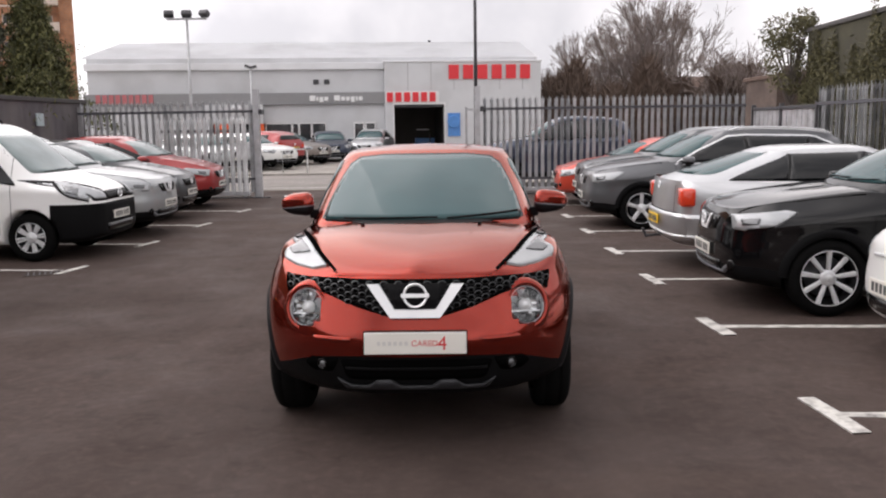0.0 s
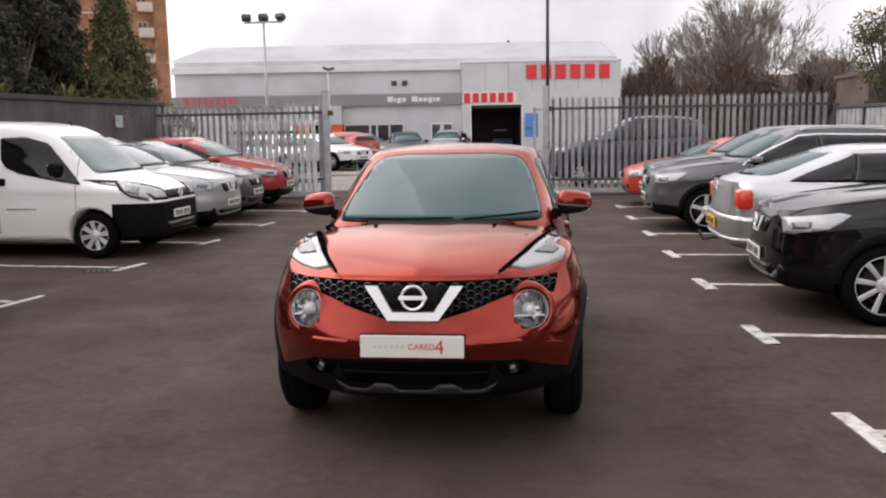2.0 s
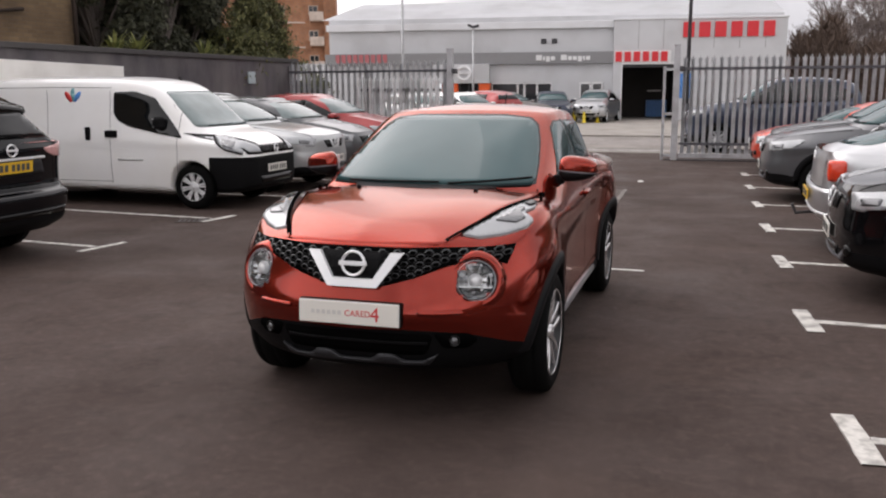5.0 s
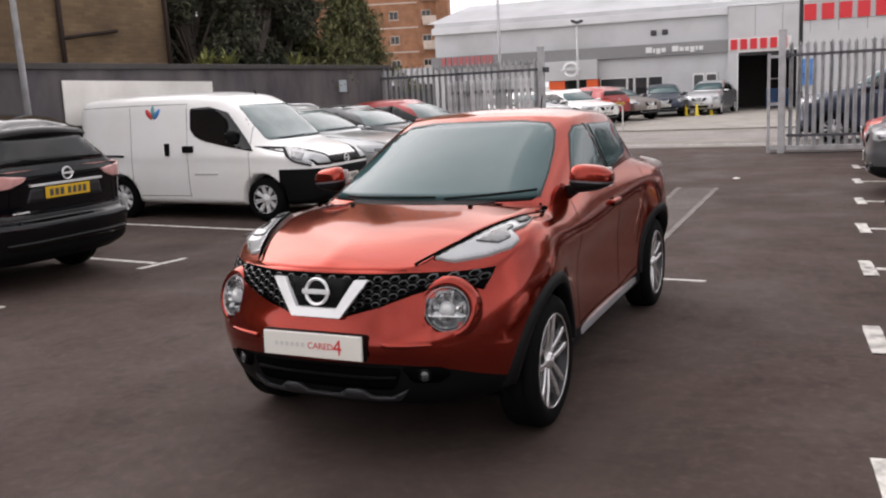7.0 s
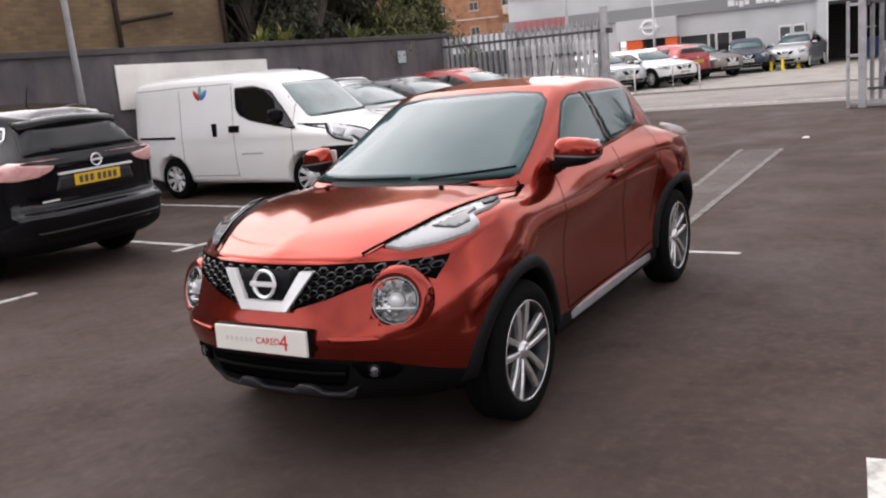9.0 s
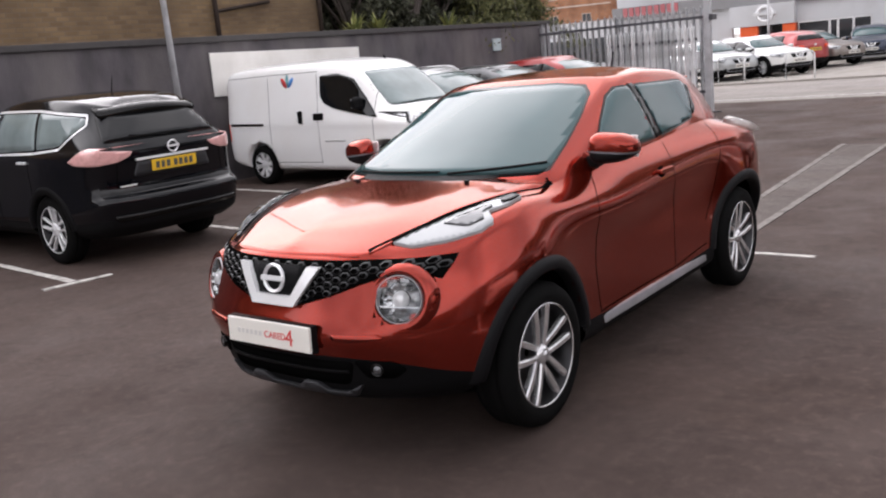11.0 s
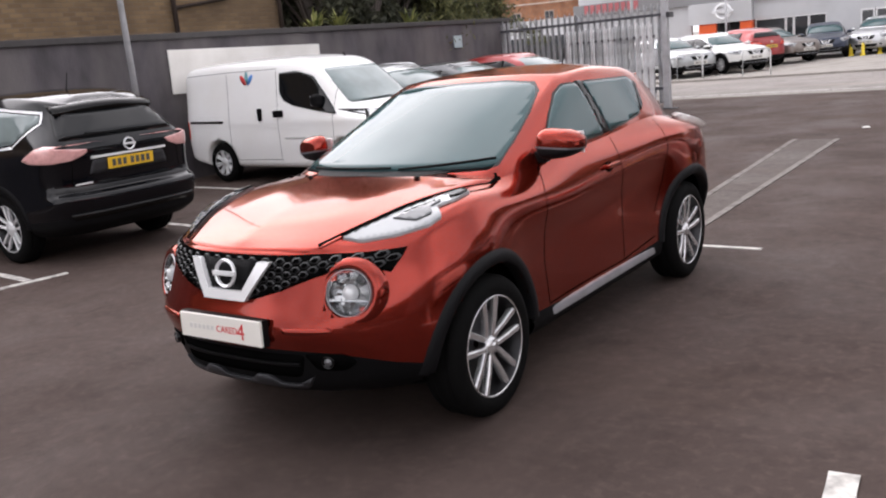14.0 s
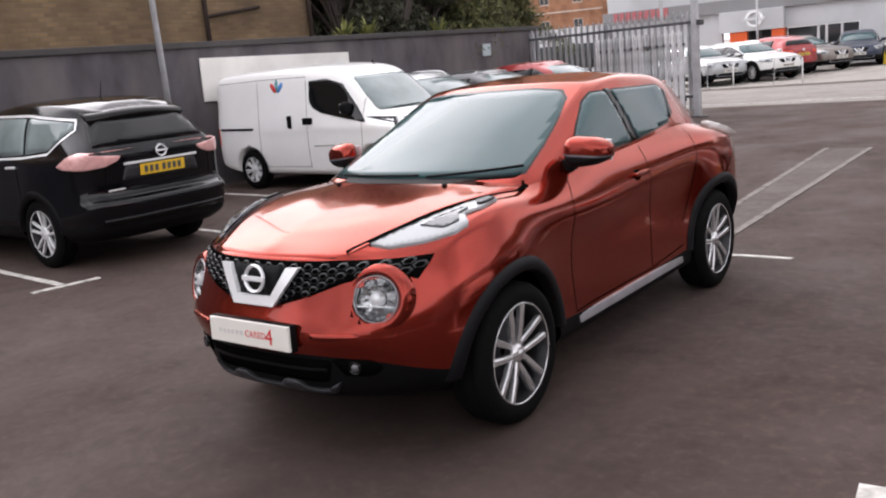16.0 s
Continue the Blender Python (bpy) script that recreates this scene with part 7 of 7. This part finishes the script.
# showroom panes
for x0, x1 in ((-10.2, -8.95), (-8.85, -8.6), (-8.5, -7.95), (-7.85, -7.2)):
    win = part("shop_window", boxes((x0 - 0.04, 0.02, 0.1, x0, 0.12, 1.9), (x1, 0.02, 0.1, x1 + 0.04, 0.12, 1.9), (x0, 0.02, 1.84, x1, 0.12, 1.9), (x0, 0.02, 0.1, x1, 0.12, 0.18)), SIGNWHITE, shop)
    part("pane", boxes((x0, 0.06, 0.18, x1, 0.08, 1.84)), SHOPGLASS, win)
for x0 in (-5.75, -5.15):
    door = part("office_door", boxes((x0, -0.06, 0, x0 + 0.07, 0.02, 1.9), (x0 + 0.5, -0.06, 0, x0 + 0.57, 0.02, 1.9), (x0 + 0.07, -0.06, 1.82, x0 + 0.5, 0.02, 1.9), bevel=0.01), SIGNWHITE, shop)
    part("door_glass", boxes((x0 + 0.07, -0.03, 0.05, x0 + 0.5, 0.0, 1.82)), SHOPGLASS, door)
part("side_wing", boxes((-24, 1.5, 0, -19.0, 10, 3.0)), CLADLIGHT, shop)
part("wing_window", boxes((-23.5, 1.44, 0.8, -19.6, 1.5, 2.1)), SHOPGLASS, shop)

# forecourt hoops
for k in range(3):
    h = thing("hoop_barrier", pose(-10.5 + k * 2.25, 25.15, 0.03), "galvanised hoop barrier on the forecourt edge", "barrier", "hoops along the forecourt")
    bm = bmesh.new()
    pts = [(-0.45, 0, 0), (-0.45, 0, 0.78), (-0.38, 0, 0.86), (0.38, 0, 0.86), (0.45, 0, 0.78), (0.45, 0, 0)]
    sweep(bm, pts, 0.025, 8)
    part("hoop", bm, GALVLIGHT, h, smooth=True)
for x, y in ((-5.25, 35.2), (-4.75, 35.0), (-4.2, 35.4)):
    cone = solo("bollard", lathe([(0, 0.12), (0.05, 0.12), (0.06, 0.08), (0.48, 0.05), (0.51, 0.001)], 18, "Z"), YELLOWPL, pose(x, y, 0.03), "yellow plastic bollard on the forecourt", "bollard", "bollards", smooth=True)

# ---- buildings behind the wall ----
st = thing("brick_warehouse", pose(-10.7, 0, 0), "tall yellow stock brick building behind the wall", "building")
part("wall", boxes((-9, -30, 0, 0, 8.85, 4.4)), YBRICK, st)
part("parapet", boxes((-9.1, -30, 4.4, 0.1, 8.95, 4.55), bevel=0.02), COPING, st)
part("plinth_ledge", boxes((-0.02, -30, 2.3, 0.12, 8.9, 2.5), bevel=0.02), mat("pale_stone_ledge", (0.3, 0.25, 0.18), 0.9, vary=0.2, scale=8, bump=0.3), st)
for y in (8.72, 6.1, -4.0):
    part("downpipe", tube(bmesh.new(), (0.08, y, 1.8), (0.08, y, 4.3), 0.048, n=10), RUST, st, smooth=True)
part("branch_pipe", tube(bmesh.new(), (0.07, 6.1, 2.95), (0.07, 7.4, 3.12), 0.032, n=8), RUST, st)

tw = thing("tower_block", pose(-55.4, 84, 0, 0, 0, 24), "orange brick tower block with many small windows", "building")
part("wall", boxes((-14, 0, 0, 14, 14, 38)), TBRICK, tw)
part("roof", boxes((-14.3, -0.3, 38, 14.3, 14.3, 38.8)), FASCIA, tw)
WIN = mesh_of(boxes((-0.55, -0.05, -0.5, 0.55, 0.0, 0.5), (-0.6, -0.12, -0.6, 0.6, 0.0, -0.5)), "window", TOWERFRAME)
PANE = mesh_of(boxes((-0.46, -0.08, -0.4, -0.04, -0.04, 0.4), (0.04, -0.08, -0.4, 0.46, -0.04, 0.4)), "pane", SHOPGLASS)
for i in range(7):
    for j in range(13):
        wd = part("window", WIN, None, tw, at=pose(-11.4 + i * 3.8, 0, 2.2 + j * 2.8))
        part("pane", PANE, None, wd)
for j in range(13):
    bc = part("balcony", boxes((11.0, -0.9, 0.9 + j * 2.8, 12.6, 0.0, 1.05 + j * 2.8), bevel=0.02), TOWERFRAME, tw)
    part("balcony_panel", boxes((11.0, -0.95, 1.05 + j * 2.8, 12.6, -0.9, 1.95 + j * 2.8)), BALCONY, bc)
    part("string_course", boxes((-14.0, -0.06, 0.7 + j * 2.8, 10.4, 0.0, 0.86 + j * 2.8)), BALCONY, tw)
part("brick_pier", boxes((12.6, -0.5, 0, 14.0, 0.0, 37.5)), TBRICK, tw)

# houses on the far right
for k, (x, y, w, d, h, r) in enumerate(((9, 64, 9, 8, 2.6, 8), (19.3, 62, 7, 8, 3.4, -6), (27, 54, 9, 8, 2.6, -14))):
    hs = thing("terraced_house", pose(x, y, 0, 0, 0, r), "brown brick house with a tiled roof and chimney", "house", "far houses")
    part("wall", boxes((-w / 2, 0, 0, w / 2, d, h)), RBRICK, hs)
    bm = bmesh.new()
    v = [bm.verts.new(p) for p in ((-w / 2 - 0.3, -0.3, h - 0.1), (w / 2 + 0.3, -0.3, h - 0.1), (w / 2 + 0.3, d + 0.3, h - 0.1), (-w / 2 - 0.3, d + 0.3, h - 0.1), (-w / 2 - 0.3, d / 2, h + 1.9), (w / 2 + 0.3, d / 2, h + 1.9))]
    for f in ((0, 1, 5, 4), (2, 3, 4, 5), (0, 4, 3), (1, 2, 5), (3, 2, 1, 0)):
        bm.faces.new([v[i] for i in f])
    rf = part("roof", bm, ROOFTILE, hs)
    part("chimney", boxes((w * 0.3, d / 2 - 0.4, h + 1.2, w * 0.3 + 0.8, d / 2 + 0.4, h + 2.7), (w * 0.3 + 0.15, d / 2 - 0.15, h + 2.7, w * 0.3 + 0.4, d / 2 + 0.15, h + 3.0)), RBRICK, rf)
    for i in range(3):
        wd = part("window", boxes((-w * 0.36 + i * w * 0.3, -0.06, 1.2, -w * 0.36 + i * w * 0.3 + 1.2, 0.0, 2.3)), SIGNWHITE, hs)
        part("pane", boxes((-w * 0.36 + i * w * 0.3 + 0.08, -0.08, 1.28, -w * 0.36 + i * w * 0.3 + 1.12, -0.05, 2.22)), SHOPGLASS, wd)
low = thing("brick_garage", pose(15.6, 30.2, 0, 0, 0, 0), "low brown brick outbuilding behind the fence", "building")
part("wall", boxes((-2.7, 0, 0, 3.5, 4, 3.42)), RBRICK, low)
part("roof", boxes((-2.8, -0.2, 3.42, 3.6, 4.2, 3.58), bevel=0.03), ROOFTILE, low)
for x in (-1.9, 0.3):
    part("pipe_stub", tube(bmesh.new(), (x, 1, 3.55), (x, 1, 3.95), 0.16, 0.16, 10), RBRICK, low)


# ---- plants ----
def leaf(bm, p, size, rng, droop=0.0):
    a, b = rng.uniform(0, math.tau), rng.uniform(-1.1, 1.1)
    u = Vector((math.cos(a) * math.cos(b), math.sin(a) * math.cos(b), math.sin(b) - droop)) * size
    w = u.cross(Vector((rng.uniform(-1, 1), rng.uniform(-1, 1), rng.uniform(-0.3, 1)))).normalized() * size * rng.uniform(0.25, 0.45)
    vs = [bm.verts.new(p + q) for q in (u * -0.5, w * 0.5 - u * 0.05, u * 0.6, w * -0.5 - u * 0.05)]
    bm.faces.new(vs)


def conifer(x, y, h, r, seed, material, label, n=9000, base=1.0, size=0.16, flat=0.42):
    """A narrow spire over a spreading skirt: long level boughs from which short needle sprays hang."""
    rng = random.Random(seed)
    t = thing("conifer", pose(x, y, 0), label, "tree")
    part("trunk", tube(bmesh.new(), (0, 0, 0), (0, 0, h * 0.95), 0.17, 0.02, 9), BARK, t, smooth=True)
    bm, wood = bmesh.new(), bmesh.new()
    boughs = int((h - base) * 15)
    for k in range(boughs):
        z = base + (h - base) * (k / boughs) ** 1.25
        f = 1 - (z - base) / (h - base + 0.01)
        L = r * (0.10 + 0.90 * f**4.2) * rng.uniform(0.55, 1.15)
        a = k * 2.4 + rng.uniform(-0.4, 0.4)
        d = Vector((math.cos(a) * flat, math.sin(a), 0))
        root = Vector((0, 0, z))
        knee = root + d * L * 0.6 + Vector((0, 0, L * rng.uniform(0.0, 0.12)))
        end = root + d * L - Vector((0, 0, L * rng.uniform(0.05, 0.22)))
        tube(wood, root, knee, 0.028, 0.016, 4, False)
        tube(wood, knee, end, 0.016, 0.005, 4, False)
        for j in range(int(n / boughs * (0.5 + L / r))):
            q = rng.random() ** 0.7
            p = root.lerp(knee, q / 0.6) if q < 0.6 else knee.lerp(end, (q - 0.6) / 0.4)
            side = Vector((-d.y, d.x, 0)) * rng.gauss(0, 0.13 + 0.1 * L * q)
            leaf(bm, p + side + Vector((rng.gauss(0, 0.05), rng.gauss(0, 0.05), 0.05 - abs(rng.gauss(0, 0.16)))), size * rng.uniform(0.7, 1.5), rng, 0.6)
    part("bough", wood, BARK, t)
    part("crown", bm, material, t)
    return t


def bushy(name, x, y, h, rx, ry, seed, material, label, n=9000, z0=0.6, lumps=14, size=0.15):
    """A broad evergreen: limbs that carry uneven lumps of leaves with gaps between."""
    rng = random.Random(seed)
    t = thing(name, pose(x, y, 0), label, "tree" if h > 3 else "shrub")
    wood, bm = bmesh.new(), bmesh.new()
    tube(wood, (0, 0, 0), (0, 0, h * 0.6), 0.14, 0.06, 8)
    for k in range(lumps):
        a, f = rng.uniform(0, math.tau), rng.uniform(0.25, 1) ** 0.5
        z = rng.uniform(z0 + 0.3, h)
        q = math.sqrt(max(0.12, 1 - ((z - (z0 + h) / 2) / ((h - z0) / 2 + 0.3)) ** 2))
        c = Vector((math.cos(a) * rx * f * q, math.sin(a) * ry * f * q, z))
        tube(wood, (0, 0, min(z * 0.6, h * 0.5)), c, 0.05, 0.012, 5, False)
        rad = rng.uniform(0.35, 0.75) * (0.5 + 0.25 * min(rx, ry))
        for j in range(n // lumps):
            v = Vector((rng.gauss(0, 1), rng.gauss(0, 1), rng.gauss(0, 1))).normalized() * rad * rng.uniform(0.45, 1.1)
            leaf(bm, c + Vector((v.x, v.y, v.z * 0.8)), size * rng.uniform(0.6, 1.4), rng, 0.2)
    part("trunk", wood, BARK, t)
    part("crown", bm, material, t)
    return t


def bare_tree(x, y, h, seed, label, spread=0.5, depth=8, stems=4):
    """A leafless tree: forking tapered limbs down to fine twigs."""
    rng = random.Random(seed)
    t = thing("bare_tree", pose(x, y, 0), label, "tree")
    wood, fine = bmesh.new(), bmesh.new()

    def grow(p, d, L, r, k):
        end = p + d * L
        mid = p.lerp(end, 0.5) + Vector((rng.gauss(0, 0.05), rng.gauss(0, 0.05), 0)) * L
        bm = wood if k < 4 else fine
        n = 8 if k < 2 else 5 if k < 4 else 3
        tube(bm, p, mid, r, r * 0.82, n, False)
        tube(bm, mid, end, r * 0.82, r * 0.62, n, False)
        if k >= depth:
            return
        for j in range(3 if rng.random() < 0.55 or k < 2 else 2):
            q = (d + Vector((rng.gauss(0, spread), rng.gauss(0, spread), rng.gauss(0.12, 0.25)))).normalized()
            grow(p.lerp(end, rng.uniform(0.55, 1.0)), q, L * rng.uniform(0.62, 0.86), max(r * 0.62, 0.011), k + 1)

    for k in range(stems):
        a = k * math.tau / stems + rng.uniform(-0.5, 0.5)
        lean = Vector((math.cos(a) * 0.22, math.sin(a) * 0.22, 1)).normalized()
        grow(Vector((math.cos(a) * 0.25, math.sin(a) * 0.25, 0)), lean, h * rng.uniform(0.2, 0.28), h * 0.011, 1)
    part("trunk", wood, BARK, t, smooth=True)
    part("twig_mass", fine, TWIG, t)
    return t


conifer(-10.4, 15.3, 8.8, 3.0, 3, CONIFER, "dark green conifer leaning over the end of the boundary wall", 60000, 2.25, 0.09)
bushy("evergreen_tree", -12.9, 12.4, 8.5, 2.1, 2.3, 5, EVERGREEN, "dense dark evergreen tree behind the wall", 60000, 1.2, 60, 0.15)
bushy("evergreen_tree", -12.0, 11.0, 6.8, 1.3, 1.4, 6, EVERGREEN, "dense dark evergreen tree behind the wall", 44000, 1.2, 46, 0.14)
bushy("evergreen_tree", -16.6, 17.0, 9.0, 2.4, 2.4, 8, EVERGREEN, "dense dark evergreen tree behind the wall", 22000, 1.5, 30, 0.18)
bushy("evergreen_tree", -12.3, 13.9, 7.2, 1.2, 1.0, 33, EVERGREEN, "dense dark evergreen tree behind the wall", 40000, 1.2, 46, 0.14)
bushy("evergreen_tree", -11.3, 12.4, 6.4, 0.9, 1.1, 35, EVERGREEN, "dense dark evergreen tree behind the wall", 36000, 1.0, 44, 0.13)
bushy("evergreen_tree", -12.4, 14.7, 7.0, 1.05, 1.0, 41, EVERGREEN, "dense dark evergreen tree behind the wall", 40000, 1.2, 46, 0.14)
bushy("evergreen_tree", -11.6, 13.6, 6.6, 1.0, 1.1, 31, EVERGREEN, "dense dark evergreen tree behind the wall", 36000, 1.2, 40, 0.13)
for k, (x, y, z) in enumerate(((-10.0, 9.05, 1.95), (-10.05, 9.85, 1.95), (-10.0, 12.2, 1.9))):
    rng = random.Random(40 + k)
    t = thing("yucca", pose(x, y, z), "yellow-green spiky plant behind the coping", "plant", "spiky plants")
    bm = bmesh.new()
    for j in range(70):
        a, e, L = rng.uniform(0, math.tau), rng.uniform(0.2, 1.4), rng.uniform(0.35, 0.72)
        d = Vector((math.cos(a) * math.cos(e), math.sin(a) * math.cos(e), math.sin(e)))
        s = Vector((-math.sin(a), math.cos(a), 0)) * 0.025
        p0, p1, p2 = Vector((0, 0, 0.4)), Vector((0, 0, 0.4)) + d * L * 0.6, Vector((0, 0, 0.4)) + d * L + Vector((0, 0, -0.12))
        v = [bm.verts.new(q) for q in (p0 + s, p0 - s, p1 - s, p1 + s, p2)]
        bm.faces.new((v[0], v[1], v[2], v[3]))
        bm.faces.new((v[3], v[2], v[4]))
    part("leaves", bm, YUCCA, t)
    part("stem", tube(bmesh.new(), (0, 0, -z), (0, 0, 0.45), 0.07, 0.05, 8), BARK, t)

for k, (x, y, h, s, sp) in enumerate(((9.0, 52, 9.5, 11, 0.3), (12.2, 50, 12, 12, 0.26), (6.6, 55, 7.5, 14, 0.3), (10.8, 57, 12, 16, 0.28), (15.5, 44, 8, 15, 0.42), (14.0, 56, 11, 18, 0.3))):
    bare_tree(x, y, h, s, "tall leafless tree beyond the fence", sp)
bushy("hedge_tree", 11.75, 25.4, 5.3, 1.0, 0.9, 21, IVY, "thin half-leafed tree beside the mossy building", 4200, 2.2, 30, 0.13)
# winter scrub behind the fence
rng = random.Random(77)
bm = bmesh.new()
for k in range(38000):
    x = rng.uniform(4.8, 24)
    p = Vector((x, rng.uniform(44, 47), rng.uniform(0, 1) ** 1.1 * (3.9 + 0.8 * math.sin(x * 1.3) + 0.5 * math.sin(x * 3.1))))
    d = Vector((rng.gauss(0, 0.5), rng.gauss(0, 0.3), rng.uniform(0.3, 1))).normalized() * rng.uniform(0.4, 1.1)
    w = Vector((rng.uniform(0.02, 0.06), 0, 0))
    bm.faces.new([bm.verts.new(q) for q in (p - w, p + w, p + d)])
solo("winter_scrub", bm, SCRUB, I4, "brown winter scrub beyond the fence", "scrub", kind="stuff")

# mossy building
iv = thing("mossy_building", pose(12.0, 0, 0), "low flat-roofed building stained with dull green moss", "building")
part("wall", boxes((0, 9, 0, 9, 24.7, 4.66)), MOSS, iv)
part("roof_edge", boxes((-0.08, 8.9, 4.66, 9.1, 24.8, 4.8), bevel=0.015), COPING, iv)
rng = random.Random(9)
bm = bmesh.new()
for k in range(26000):
    y = rng.uniform(14, 25.1)
    top = 3.7 + 0.6 * math.sin(y * 1.7) + 0.45 * math.sin(y * 4.3) + 0.3 * math.sin(y * 9.1)
    leaf(bm, Vector((-abs(rng.gauss(0, 0.12)), y, top * rng.uniform(0.08, 1.0) ** 0.8 + rng.gauss(0, 0.12))), rng.uniform(0.06, 0.15), rng, 0.3)
part("creeper", bm, IVY, iv)

# ---- cars in the bays ----
crossover(pose(0.0, 0.01, 0, 0, 0, 1.0))
panel_van(pose(-6.70, 5.48, 0, 0, 0, 89.6))
black_suv(pose(-7.03, 0.79, 0, 0, 0, -90))
REDFORM = dict(HATCH)
for key in ("top", "belt"):
    REDFORM[key] = [(y, z * 1.03) for y, z in HATCH[key]]
parked(SUV, "suv", "grey_suv", "silver-grey family four-wheel-drive facing the aisle", pose(-6.72, 7.62, 0, 0, 0, 90), PAINT_SILVERGREY, rails=True, screen=SKYGLASS)
parked(HATCH, "hatch", "dark_hatchback", "dark grey hatchback facing the aisle", pose(-6.95, 10.0, 0, 0, 0, 90), PAINT_DARKGREY, front="plain", style=STYLE7, trim=False, screen=SKYGLASS)
parked(REDFORM, "hatch", "red_hatchback", "tall dull red hatchback facing the aisle", pose(-7.05, 12.4, 0, 0, 0, 90), PAINT_RED, screen=SKYGLASS)
parked(SUV, "suv", "black_crossover", "black crossover facing the aisle with silver spoked wheels", pose(4.73, 1.95, 0, 0, 0, -91), PAINT_BLACK2, style=dict(rim=0.24, n=9, w=(0.03, 0.045), mat=ALLOYDARK, face=ALLOY), rails=True, chromeline=False)
parked(SALOON, "saloon", "silver_saloon", "silver saloon with its tail to the aisle", pose(4.9, 4.25, 0, 0, 0, 90), PAINT_SILVER, front="plain", trim=False, style=STYLE10, chromeline=False)
parked(SUV, "suv", "grey_crossover", "graphite grey crossover facing the aisle", pose(4.36, 8.35, 0, 0, 0, -90), PAINT_GRAPHITE, style=STYLE5B, rails=True)
parked(SUV, "suv", "dark_crossover", "dark grey crossover facing the aisle", pose(4.55, 10.75, 0, 0, 0, -90), PAINT_DARKGREY, style=STYLE5B)
LOWH = dict(HATCH)
for key in ("top", "belt"):
    LOWH[key] = [(y, z * 0.91) for y, z in HATCH[key]]
parked(LOWH, "hatch", "orange_hatchback", "bright orange-red hatchback facing the aisle", pose(4.12, 12.45, 0, 0, 0, -90), PAINT_ORANGE2, front="plain", trim=False)
parked(CITY, "city", "white_city_car", "small white rounded city car facing the aisle", pose(4.97, -0.40, 0, 0, 0, -90), PAINT_WHITE2, front="plain", trim=False, style=STYLE7)
# forecourt cars
LOW = dict(SUV)
for key in ("top", "belt"):
    LOW[key] = [(y, z * 0.91) for y, z in SUV[key]]
parked(LOW, "suv", "silver_suv", "silver four-wheel-drive on the forecourt", pose(-10.0, 27.55, 0.03, 0, 0, 53), PAINT_SILVERGREY)
parked(LOW, "suv", "white_suv", "white four-wheel-drive on the forecourt", pose(-8.6, 28.9, 0.03, 0, 0, 57), PAINT_WHITE2, rails=True)
parked(HATCH, "hatch", "red_hatchback", "red hatchback on the forecourt", pose(-8.7, 31.4, 0.03, 0, 0, -122), PAINT_RED)
parked(LOW, "suv", "bronze_suv", "bronze-grey four-wheel-drive on the forecourt", pose(-7.95, 33.4, 0.03, 0, 0, 57), PAINT_BRONZE)
parked(LOW, "suv", "navy_suv", "navy blue four-wheel-drive on the forecourt", pose(-6.5, 36.2, 0.03, 0, 0, 14), PAINT_NAVY)
parked(HATCH, "hatch", "silver_hatchback", "silver hatchback on the forecourt", pose(-4.5, 37.0, 0.03, 0, 0, -5), PAINT_SILVER, trim=False)
TALL = dict(SUV)
for key in ("top", "belt"):
    TALL[key] = [(y, z * 1.18) for y, z in SUV[key]]
parked(TALL, "suv", "dark_blue_suv", "tall dark blue four-wheel-drive beyond the gate", pose(2.75, 18.4, 0, 0, 0, -90), PAINT_NAVY, chromeline=False)
